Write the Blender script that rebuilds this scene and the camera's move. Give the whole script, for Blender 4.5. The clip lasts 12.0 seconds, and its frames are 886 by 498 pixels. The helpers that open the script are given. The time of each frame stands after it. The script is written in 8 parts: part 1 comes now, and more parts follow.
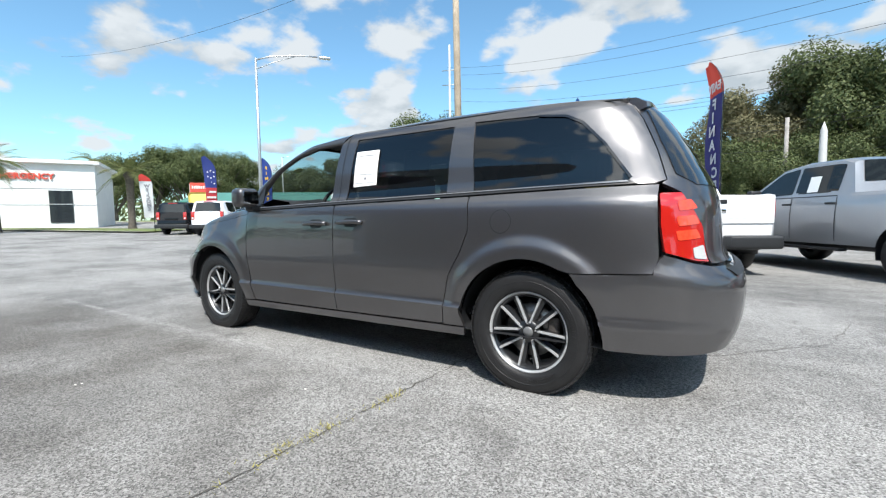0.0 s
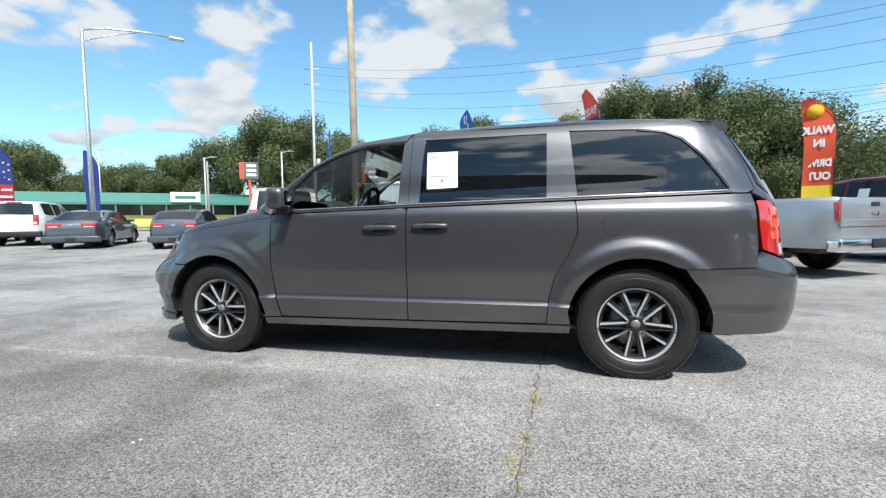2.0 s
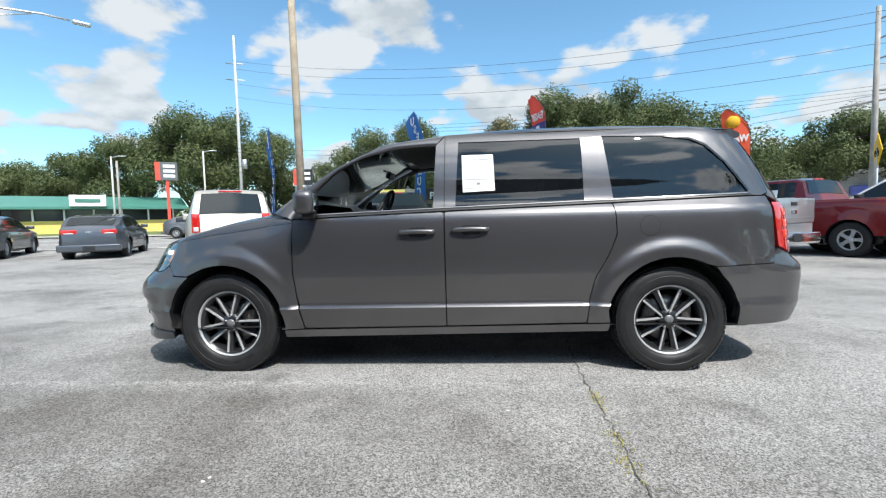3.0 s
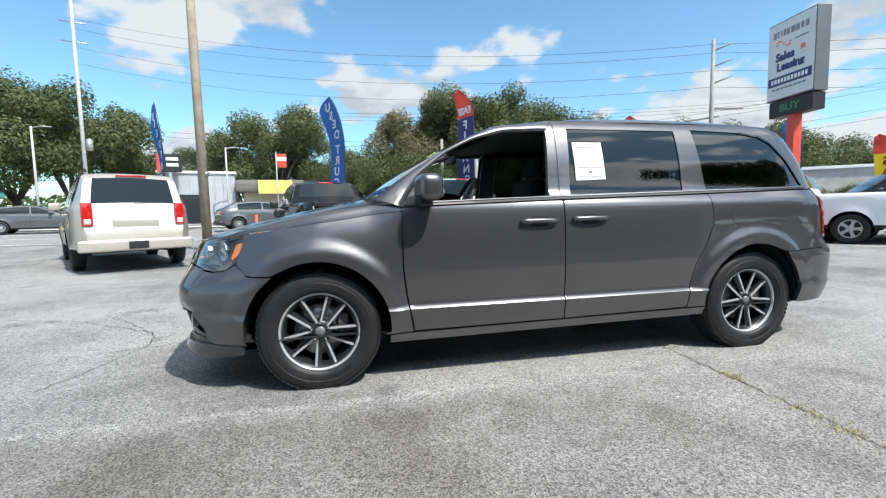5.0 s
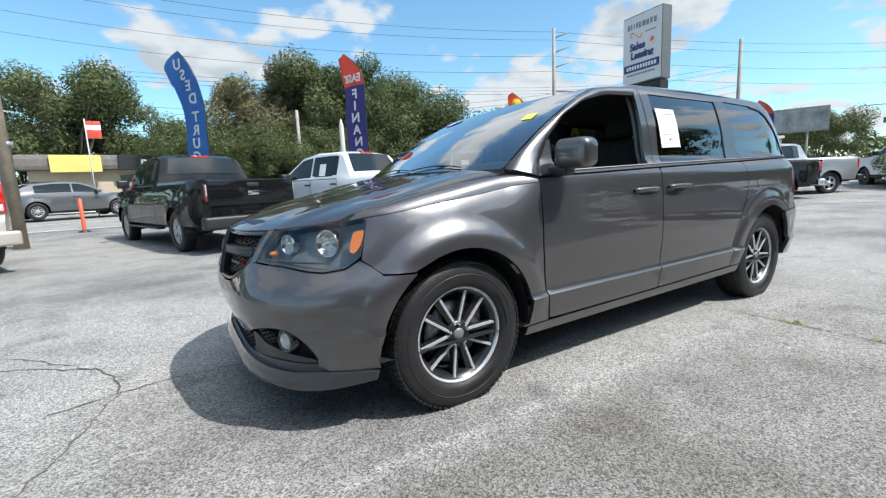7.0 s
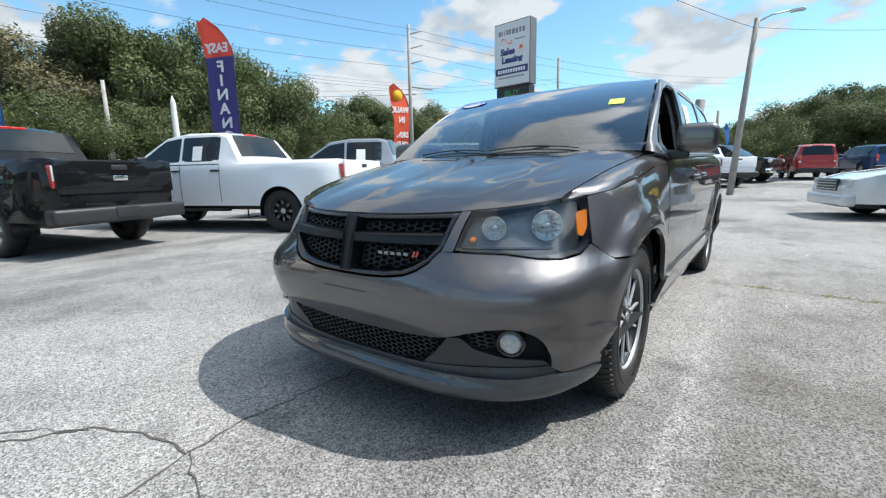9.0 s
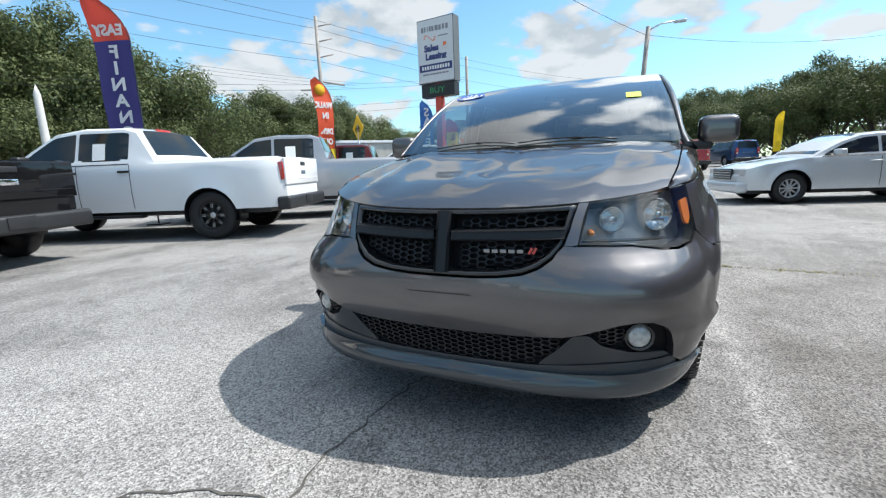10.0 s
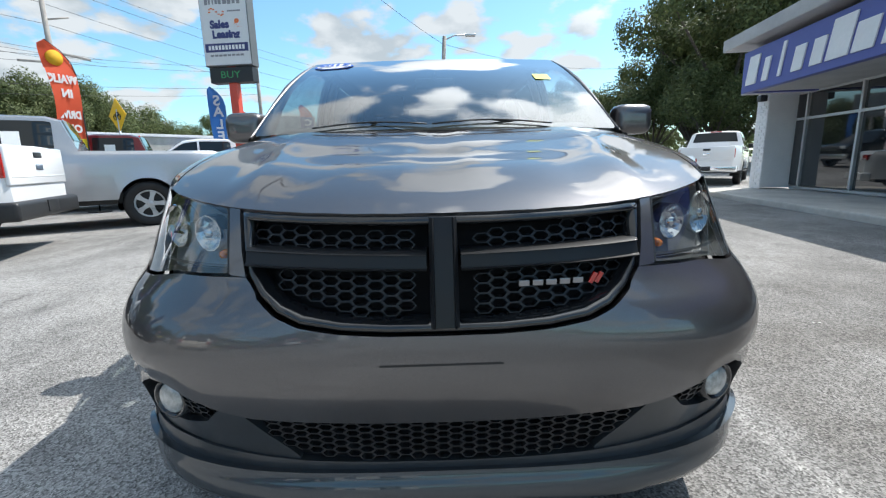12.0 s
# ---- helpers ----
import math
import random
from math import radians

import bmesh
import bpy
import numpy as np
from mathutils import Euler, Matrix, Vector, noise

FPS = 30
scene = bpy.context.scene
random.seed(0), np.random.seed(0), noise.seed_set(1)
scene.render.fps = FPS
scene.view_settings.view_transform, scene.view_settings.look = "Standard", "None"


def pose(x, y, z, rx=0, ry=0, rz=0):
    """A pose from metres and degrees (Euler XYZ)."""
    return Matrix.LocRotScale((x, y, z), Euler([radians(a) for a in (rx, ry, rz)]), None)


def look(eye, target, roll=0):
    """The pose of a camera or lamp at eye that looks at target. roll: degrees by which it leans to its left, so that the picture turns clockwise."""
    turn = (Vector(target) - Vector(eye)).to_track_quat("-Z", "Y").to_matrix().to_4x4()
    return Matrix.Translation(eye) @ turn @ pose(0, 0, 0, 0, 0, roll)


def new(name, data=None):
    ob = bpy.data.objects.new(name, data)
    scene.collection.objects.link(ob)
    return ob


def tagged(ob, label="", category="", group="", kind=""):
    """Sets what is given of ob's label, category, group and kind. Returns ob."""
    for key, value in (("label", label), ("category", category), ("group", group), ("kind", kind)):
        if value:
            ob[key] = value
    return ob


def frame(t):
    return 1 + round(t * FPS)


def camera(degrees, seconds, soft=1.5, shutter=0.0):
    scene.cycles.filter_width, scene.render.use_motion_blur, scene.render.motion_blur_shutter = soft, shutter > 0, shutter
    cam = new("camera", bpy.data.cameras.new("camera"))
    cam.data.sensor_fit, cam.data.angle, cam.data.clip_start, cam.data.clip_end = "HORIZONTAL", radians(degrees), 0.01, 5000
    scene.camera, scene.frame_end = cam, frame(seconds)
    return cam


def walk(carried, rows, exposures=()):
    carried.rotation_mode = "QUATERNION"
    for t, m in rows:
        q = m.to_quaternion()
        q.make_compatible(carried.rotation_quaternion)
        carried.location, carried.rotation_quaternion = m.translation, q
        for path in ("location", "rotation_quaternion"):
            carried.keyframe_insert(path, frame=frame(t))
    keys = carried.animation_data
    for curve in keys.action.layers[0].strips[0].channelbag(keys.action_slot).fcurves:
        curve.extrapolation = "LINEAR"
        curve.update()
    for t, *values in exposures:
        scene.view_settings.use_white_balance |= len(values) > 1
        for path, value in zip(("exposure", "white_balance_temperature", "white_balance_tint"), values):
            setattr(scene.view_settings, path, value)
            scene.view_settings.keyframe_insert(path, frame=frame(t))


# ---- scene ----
cam = camera(91.0, 12.0, soft=1.25)
PATH = [
    (0, (2.457, -3.25, 1.012), (1.388, -1.566, 0.868), -0.7),
    (0.5, (2.094, -3.45, 1.008), (1.168, -1.681, 0.891), -1.0),
    (1, (1.746, -3.594, 1.007), (0.961, -1.757, 0.895), -0.6),
    (1.5, (1.369, -3.711, 1.018), (0.745, -1.815, 0.885), -0.6),
    (2, (0.977, -3.84, 1.021), (0.52, -1.897, 0.892), -0.7),
    (2.5, (0.596, -3.893, 1.016), (0.3, -1.918, 0.897), -0.9),
    (2.7, (0.446, -3.906, 1.032), (0.212, -1.924, 0.912), -1.2),
    (4.3, (-0.762, -3.785, 1.063), (-0.514, -1.807, 0.905), -1.0),
    (4.5, (-0.95, -3.742, 1.059), (-0.652, -1.771, 0.903), -1.1),
    (5, (-1.335, -3.577, 1.048), (-0.924, -1.626, 0.88), -1.2),
    (5.5, (-1.681, -3.366, 1.062), (-1.125, -1.459, 0.834), -1.4),
    (6, (-2.07, -3.142, 1.05), (-1.347, -1.294, 0.809), -2.0),
    (6.5, (-2.373, -2.879, 1.047), (-1.5, -1.097, 0.792), -2.2),
    (6.7, (-2.494, -2.762, 1.073), (-1.55, -1.02, 0.799), -2.4),
    (8.3, (-3.295, -1.831, 1.05), (-1.9, -0.434, 0.733), -1.8),
    (8.5, (-3.406, -1.7, 1.042), (-1.961, -0.355, 0.724), -1.6),
    (9, (-3.624, -1.384, 1.039), (-2.047, -0.204, 0.694), -1.2),
    (9.5, (-3.769, -1.027, 1.052), (-2.085, -0.012, 0.687), -2.1),
    (10, (-3.886, -0.681, 1.037), (-2.104, 0.149, 0.67), -2.2),
    (10.5, (-3.917, -0.404, 1.036), (-2.044, 0.199, 0.676), -1.9),
    (11, (-3.787, -0.193, 1.025), (-1.855, 0.162, 0.648), -1.5),
    (11.5, (-3.557, -0.069, 1.004), (-1.598, 0.072, 0.628), -1.4),
    (12, (-3.307, 0.015, 0.99), (-1.345, -0.016, 0.602), -1.4),
]
walk(cam, [(t, look(eye, target, roll)) for t, eye, target, roll in PATH], exposures=[(0.0, 0.66), (12.0, 0.66)])

# ---------------------------------------------------------------- world, sun
SUN_DIR = Vector((0.42, -0.60, 1.0)).normalized()
sun = new("sun", bpy.data.lights.new("sun", "SUN"))
sun.data.energy, sun.data.angle, sun.data.color = 4.0, radians(0.53), (1.0, 0.96, 0.9)
sun.matrix_world = look(SUN_DIR * 60, (0, 0, 0))


def make_world():
    world = bpy.data.worlds.new("sky")
    scene.world = world
    world.use_nodes = True
    nt = world.node_tree
    nt.nodes.clear()
    n = nt.nodes.new
    out, bg, sky = n("ShaderNodeOutputWorld"), n("ShaderNodeBackground"), n("ShaderNodeTexSky")
    sky.sky_type, sky.sun_disc = "NISHITA", False
    sky.sun_elevation = math.asin(SUN_DIR.z)
    sky.sun_rotation = math.atan2(SUN_DIR.x, SUN_DIR.y)
    sky.air_density, sky.dust_density, sky.ozone_density = 1.0, 0.6, 2.0
    # cumulus: noise on a plane overhead, seen in perspective
    tc, sep = n("ShaderNodeTexCoord"), n("ShaderNodeSeparateXYZ")
    nt.links.new(tc.outputs["Generated"], sep.inputs[0])

    def m(op, a, b=None, c=None):
        k = n("ShaderNodeMath")
        k.operation = op
        for slot, v in zip(k.inputs, (a, b, c)):
            if v is None:
                continue
            if isinstance(v, (int, float)):
                slot.default_value = v
            else:
                nt.links.new(v, slot)
        return k.outputs[0]

    zz = m("MAXIMUM", m("ADD", sep.outputs["Z"], 0.34), 0.05)
    comb = n("ShaderNodeCombineXYZ")
    nt.links.new(m("DIVIDE", sep.outputs["X"], zz), comb.inputs[0])
    nt.links.new(m("DIVIDE", sep.outputs["Y"], zz), comb.inputs[1])
    nt.links.new(m("DIVIDE", m("MULTIPLY", sep.outputs["Z"], 1.7), zz), comb.inputs[2])

    def density(shift):
        """Cloud density: large heaps with rounded billows and frayed edges."""
        src = comb.outputs[0]
        if shift is not None:
            k = n("ShaderNodeVectorMath")
            k.inputs[1].default_value = shift
            nt.links.new(src, k.inputs[0])
            src = k.outputs[0]
        big, fine, puff = n("ShaderNodeTexNoise"), n("ShaderNodeTexNoise"), n("ShaderNodeTexVoronoi")
        for k, sc, det, ro in ((big, 2.7, 5.0, 0.45), (fine, 15.0, 6.0, 0.62)):
            nt.links.new(src, k.inputs["Vector"])
            k.inputs["Scale"].default_value, k.inputs["Detail"].default_value, k.inputs["Roughness"].default_value = sc, det, ro
        puff.feature = "SMOOTH_F1"
        puff.inputs["Scale"].default_value, puff.inputs["Smoothness"].default_value = 8.5, 0.45
        nt.links.new(src, puff.inputs["Vector"])
        out = m("ADD", big.outputs["Fac"], m("MULTIPLY", m("SUBTRACT", fine.outputs["Fac"], 0.5), 0.15))
        return m("ADD", out, m("MULTIPLY", m("SUBTRACT", 0.42, puff.outputs["Distance"]), 0.16))

    dens, above = density(None), density((0.02, -0.03, 0.10))
    ramp = n("ShaderNodeMapRange")
    ramp.interpolation_type = "SMOOTHSTEP"
    for k, v in ((1, 0.500), (2, 0.585), (3, 0.0), (4, 0.97)):
        ramp.inputs[k].default_value = v
    high = n("ShaderNodeMapRange")
    for k, v in ((1, 0.45), (2, 0.80), (3, 0.0), (4, 0.045)):
        high.inputs[k].default_value = v
    nt.links.new(sep.outputs["Z"], high.inputs[0])
    nt.links.new(m("ADD", dens, high.outputs[0]), ramp.inputs[0])
    shade = n("ShaderNodeMapRange")
    for k, v in ((1, -0.09), (2, 0.05), (3, 0.0), (4, 1.0)):
        shade.inputs[k].default_value = v
    nt.links.new(m("SUBTRACT", dens, above), shade.inputs[0])
    white = n("ShaderNodeMix")
    white.data_type = "RGBA"
    white.inputs[6].default_value, white.inputs[7].default_value = (3.5, 3.95, 4.3, 1), (5.05, 5.4, 5.65, 1)
    nt.links.new(shade.outputs[0], white.inputs[0])
    # clouds brighten towards the sun
    dot = n("ShaderNodeVectorMath")
    dot.operation = "DOT_PRODUCT"
    dot.inputs[1].default_value = SUN_DIR
    nt.links.new(tc.outputs["Generated"], dot.inputs[0])
    near = n("ShaderNodeMapRange")
    near.interpolation_type = "SMOOTHSTEP"
    for k, v in ((1, 0.62), (2, 1.0), (3, 1.0), (4, 3.8)):
        near.inputs[k].default_value = v
    nt.links.new(dot.outputs["Value"], near.inputs[0])
    glow = n("ShaderNodeVectorMath")
    glow.operation = "SCALE"
    nt.links.new(white.outputs[2], glow.inputs[0])
    nt.links.new(near.outputs[0], glow.inputs["Scale"])
    tint = n("ShaderNodeMix")
    tint.data_type, tint.blend_type = "RGBA", "MULTIPLY"
    tint.inputs[0].default_value = 1.0
    tint.inputs[7].default_value = (1.06, 1.42, 1.42, 1)
    nt.links.new(sky.outputs[0], tint.inputs[6])
    mix = n("ShaderNodeMix")
    mix.data_type = "RGBA"
    nt.links.new(ramp.outputs[0], mix.inputs[0])
    nt.links.new(tint.outputs[2], mix.inputs[6])
    nt.links.new(glow.outputs[0], mix.inputs[7])
    nt.links.new(mix.outputs[2], bg.inputs[0])
    bg.inputs[1].default_value = 0.10
    nt.links.new(bg.outputs[0], out.inputs[0])


make_world()

# ---------------------------------------------------------------- materials


def mat(name, color, rough=0.5, metal=0.0, coat=0.0, var=0.0, scale=8.0, bump=0.0, bump_scale=60.0, spec=0.5, emit=0.0, trans=0.0, coords="Object"):
    """A surface with two scales of variation in colour and roughness, and fine relief."""
    mt = bpy.data.materials.new(name)
    mt.use_nodes = True
    nt = mt.node_tree
    b = nt.nodes["Principled BSDF"]
    b.inputs["Base Color"].default_value = (*color, 1)
    b.inputs["Roughness"].default_value, b.inputs["Metallic"].default_value = rough, metal
    b.inputs["Coat Weight"].default_value, b.inputs["Coat Roughness"].default_value = coat, 0.03
    b.inputs["Specular IOR Level"].default_value = spec
    b.inputs["Transmission Weight"].default_value = trans
    if emit:
        b.inputs["Emission Color"].default_value, b.inputs["Emission Strength"].default_value = (*color, 1), emit
    if var or bump:
        tc = nt.nodes.new("ShaderNodeTexCoord")
    if var:
        lo, hi = nt.nodes.new("ShaderNodeTexNoise"), nt.nodes.new("ShaderNodeTexNoise")
        for k, sc in ((lo, scale), (hi, scale * 9)):
            k.inputs["Scale"].default_value, k.inputs["Detail"].default_value = sc, 5
            nt.links.new(tc.outputs[coords], k.inputs["Vector"])
        add = nt.nodes.new("ShaderNodeMath")
        add.operation = "MULTIPLY_ADD"
        nt.links.new(hi.outputs["Fac"], add.inputs[0])
        add.inputs[1].default_value = 0.5
        nt.links.new(lo.outputs["Fac"], add.inputs[2])
        rng = nt.nodes.new("ShaderNodeMapRange")
        for k, v in ((1, 0.5), (2, 1.0), (3, 1 - var), (4, 1 + var)):
            rng.inputs[k].default_value = v
        nt.links.new(add.outputs[0], rng.inputs[0])
        mul = nt.nodes.new("ShaderNodeVectorMath")
        mul.operation = "SCALE"
        mul.inputs[0].default_value = color
        nt.links.new(rng.outputs[0], mul.inputs["Scale"])
        nt.links.new(mul.outputs[0], b.inputs["Base Color"])
    if bump:
        bt, bn = nt.nodes.new("ShaderNodeTexNoise"), nt.nodes.new("ShaderNodeBump")
        bt.inputs["Scale"].default_value, bt.inputs["Detail"].default_value = bump_scale, 4
        nt.links.new(tc.outputs[coords], bt.inputs["Vector"])
        nt.links.new(bt.outputs["Fac"], bn.inputs["Height"])
        bn.inputs["Strength"].default_value, bn.inputs["Distance"].default_value = bump, 0.01
        nt.links.new(bn.outputs[0], b.inputs["Normal"])
    return mt


def car_paint(name, color, metal=0.5, rough=0.38, flake=0.25):
    """Clear-coated paint with metal flake."""
    mt = mat(name, color, rough, metal, coat=1.0)
    nt = mt.node_tree
    b = nt.nodes["Principled BSDF"]
    tc, vor, rng, mul = (nt.nodes.new(k) for k in ("ShaderNodeTexCoord", "ShaderNodeTexNoise", "ShaderNodeMapRange", "ShaderNodeVectorMath"))
    vor.inputs["Scale"].default_value, vor.inputs["Detail"].default_value = 900.0, 1.0
    nt.links.new(tc.outputs["Object"], vor.inputs["Vector"])
    for k, v in ((1, 0.3), (2, 0.7), (3, 1 - flake), (4, 1 + flake)):
        rng.inputs[k].default_value = v
    nt.links.new(vor.outputs["Fac"], rng.inputs[0])
    mul.operation = "SCALE"
    mul.inputs[0].default_value = color
    nt.links.new(rng.outputs[0], mul.inputs["Scale"])
    nt.links.new(mul.outputs[0], b.inputs["Base Color"])
    b.inputs["Coat IOR"].default_value, b.inputs["Coat Roughness"].default_value = 1.55, 0.015
    b.inputs["Specular Tint"].default_value = (0.25, 0.25, 0.25, 1)
    return mt


def glass_mat(name, tint, ior=1.5, boost=1.0):
    """A thin pane: tinted see-through with a Fresnel sheen."""
    mt = bpy.data.materials.new(name)
    mt.use_nodes = True
    nt = mt.node_tree
    nt.nodes.clear()
    out, mix, tr, gl, fr = (nt.nodes.new(k) for k in ("ShaderNodeOutputMaterial", "ShaderNodeMixShader", "ShaderNodeBsdfTransparent", "ShaderNodeBsdfGlossy", "ShaderNodeLayerWeight"))
    tr.inputs[0].default_value = (*tint, 1)
    gl.inputs["Roughness"].default_value = 0.01
    fr.inputs["Blend"].default_value = 0.5
    r0 = ((ior - 1) / (ior + 1)) ** 2
    pw, scl = nt.nodes.new("ShaderNodeMath"), nt.nodes.new("ShaderNodeMath")
    pw.operation, pw.inputs[1].default_value = "POWER", 4.0
    nt.links.new(fr.outputs["Facing"], pw.inputs[0])
    scl.operation, scl.use_clamp = "MULTIPLY_ADD", True
    nt.links.new(pw.outputs[0], scl.inputs[0])
    scl.inputs[1].default_value = (1 - r0) * boost
    scl.inputs[2].default_value = r0 * boost
    nt.links.new(scl.outputs[0], mix.inputs[0])
    nt.links.new(tr.outputs[0], mix.inputs[1])
    nt.links.new(gl.outputs[0], mix.inputs[2])
    nt.links.new(mix.outputs[0], out.inputs[0])
    return mt


M = {}
M["paint"] = car_paint("granite_paint", (0.126, 0.122, 0.126), 0.82, 0.36)
M["black_plastic"] = mat("black_plastic", (0.018, 0.019, 0.021), 0.45, var=0.15, scale=20)
M["gloss_black"] = mat("gloss_black", (0.012, 0.013, 0.015), 0.12, coat=0.6)
M["rubber"] = mat("tyre_rubber", (0.016, 0.016, 0.017), 0.5, spec=0.35, var=0.25, scale=12, bump=0.25, bump_scale=160)
M["alloy"] = mat("machined_alloy", (0.50, 0.51, 0.52), 0.34, 0.4, var=0.06, scale=30)
M["satin_trim"] = mat("satin_trim", (0.30, 0.30, 0.31), 0.3, 0.7)
M["wheel_black"] = mat("wheel_black_paint", (0.02, 0.021, 0.023), 0.3, 0.3, coat=0.5)
M["chrome"] = mat("chrome", (0.78, 0.79, 0.8), 0.12, 1.0)
M["privacy"] = glass_mat("privacy_glass", (0.05, 0.055, 0.058), 1.55, 1.7)
M["clear"] = glass_mat("clear_glass", (0.62, 0.70, 0.68), 1.52, 1.0)
M["interior"] = mat("dark_cloth", (0.028, 0.028, 0.03), 0.85, var=0.3, scale=25, bump=0.3, bump_scale=300)
M["dash"] = mat("soft_dash", (0.02, 0.02, 0.022), 0.6, var=0.2, scale=15, bump=0.2, bump_scale=250)
M["red_lens"] = mat("red_lens", (0.46, 0.014, 0.010), 0.08, coat=1.0, spec=0.8)
M["amber_lens"] = mat("amber_lens", (0.85, 0.24, 0.03), 0.1, coat=1.0)
M["paper"] = mat("white_paper", (0.82, 0.82, 0.8), 0.7, var=0.03, scale=6)
M["steel"] = mat("brake_steel", (0.3, 0.29, 0.28), 0.4, 0.8, var=0.3, scale=40)
M["white"] = mat("white_paint", (0.8, 0.8, 0.8), 0.5, var=0.05, scale=2)
M["grey_box"] = mat("grey", (0.4, 0.4, 0.4), 0.5)

# ---------------------------------------------------------------- mesh helpers


def obj(name, bm, material, parent=None, label="", smooth=True, m=None):
    me = bpy.data.meshes.new(name)
    bm.to_mesh(me)
    bm.free()
    for p in me.polygons:
        p.use_smooth = smooth
    mats = material if isinstance(material, (list, tuple)) else [material]
    for k in mats:
        me.materials.append(k)
    ob = new(name, me)
    if parent is not None:
        ob.parent = parent
    if m is not None:
        ob.matrix_basis = m
    if label:
        ob["label"] = label
    return ob


def part(name, bm, material, parent, label="", smooth=True, m=None):
    return obj(name, bm, material, parent, label, smooth, m)


def bm_box(sx, sy, sz, c=(0, 0, 0), bevel=0.0, seg=2):
    bm = bmesh.new()
    bmesh.ops.create_cube(bm, size=1.0, matrix=Matrix.Translation(c) @ Matrix.Diagonal((sx, sy, sz, 1)))
    if bevel:
        bmesh.ops.bevel(bm, geom=list(bm.edges), offset=bevel, segments=seg, affect="EDGES", profile=0.6)
    return bm


def join(bm, other):
    """Adds the geometry of other to bm."""
    me = bpy.data.meshes.new("t")
    other.to_mesh(me)
    other.free()
    bm.from_mesh(me)
    bpy.data.meshes.remove(me)
    return bm


def bm_tube(pts, r, seg=8, r2=None):
    """A round bar along points, tapering from r to r2."""
    bm = bmesh.new()
    pts = [Vector(p) for p in pts]
    rings = []
    for i, p in enumerate(pts):
        d = (pts[min(i + 1, len(pts) - 1)] - pts[max(i - 1, 0)]).normalized()
        q = d.to_track_quat("Z", "Y")
        k = i / max(1, len(pts) - 1)
        rad = r if r2 is None else r + (r2 - r) * k
        rings.append([bm.verts.new(p + q @ Vector((rad * math.cos(2 * math.pi * j / seg), rad * math.sin(2 * math.pi * j / seg), 0))) for j in range(seg)])
    for a, b in zip(rings, rings[1:]):
        for j in range(seg):
            bm.faces.new((a[j], a[(j + 1) % seg], b[(j + 1) % seg], b[j]))
    bm.faces.new(rings[0][::-1])
    bm.faces.new(rings[-1])
    return bm


def bm_lathe(profile, seg=48, axis="Y"):
    """Turns (radius, along) pairs round an axis."""
    bm = bmesh.new()
    rings = []
    for j in range(seg):
        a = 2 * math.pi * j / seg
        c, s = math.cos(a), math.sin(a)
        rings.append([bm.verts.new((r * c, h, r * s) if axis == "Y" else (r * c, r * s, h)) for r, h in profile])
    for j in range(seg):
        a, b = rings[j], rings[(j + 1) % seg]
        for i in range(len(profile) - 1):
            bm.faces.new((a[i], a[i + 1], b[i + 1], b[i]))
    bmesh.ops.remove_doubles(bm, verts=list(bm.verts), dist=1e-6)
    bmesh.ops.recalc_face_normals(bm, faces=list(bm.faces))
    return bm


def lerp_table(table, x):
    """Smooth interpolation through (x, value) pairs."""
    if x <= table[0][0]:
        return table[0][1]
    if x >= table[-1][0]:
        return table[-1][1]
    for i in range(len(table) - 1):
        if table[i][0] <= x <= table[i + 1][0]:
            x0, y0 = table[i]
            x1, y1 = table[i + 1]
            h = x1 - x0
            m0 = (y1 - table[i - 1][1]) / (x1 - table[i - 1][0]) if i > 0 else (y1 - y0) / h
            m1 = (table[i + 2][1] - y0) / (table[i + 2][0] - x0) if i + 2 < len(table) else (y1 - y0) / h
            d = (y1 - y0) / h
            if d == 0 or m0 * d < 0:
                m0 = 0
            if d == 0 or m1 * d < 0:
                m1 = 0
            m0, m1 = max(-3 * abs(d), min(3 * abs(d), m0)), max(-3 * abs(d), min(3 * abs(d), m1))
            t = (x - x0) / h
            return (2 * t**3 - 3 * t**2 + 1) * y0 + (t**3 - 2 * t**2 + t) * h * m0 + (3 * t**2 - 2 * t**3) * y1 + (t**3 - t**2) * h * m1


def rounded(poly, r=0.03, n=4, radii=None):
    """A polygon with its corners rounded; radii: by corner index, others take r."""
    out = []
    k = len(poly)
    for i in range(k):
        p0, p1, p2 = (Vector(poly[(i + d) % k]) for d in (-1, 0, 1))
        rr = (radii or {}).get(i, r)
        a, b = (p0 - p1), (p2 - p1)
        la, lb = a.length, b.length
        if rr <= 0 or la < 1e-6 or lb < 1e-6:
            out.append(tuple(p1))
            continue
        d = min(rr, la * 0.49, lb * 0.49)
        s, e = p1 + a * (d / la), p1 + b * (d / lb)
        for j in range(n + 1):
            t = j / n
            out.append(tuple(s * (1 - t) ** 2 + p1 * 2 * t * (1 - t) + e * t * t))
    return out


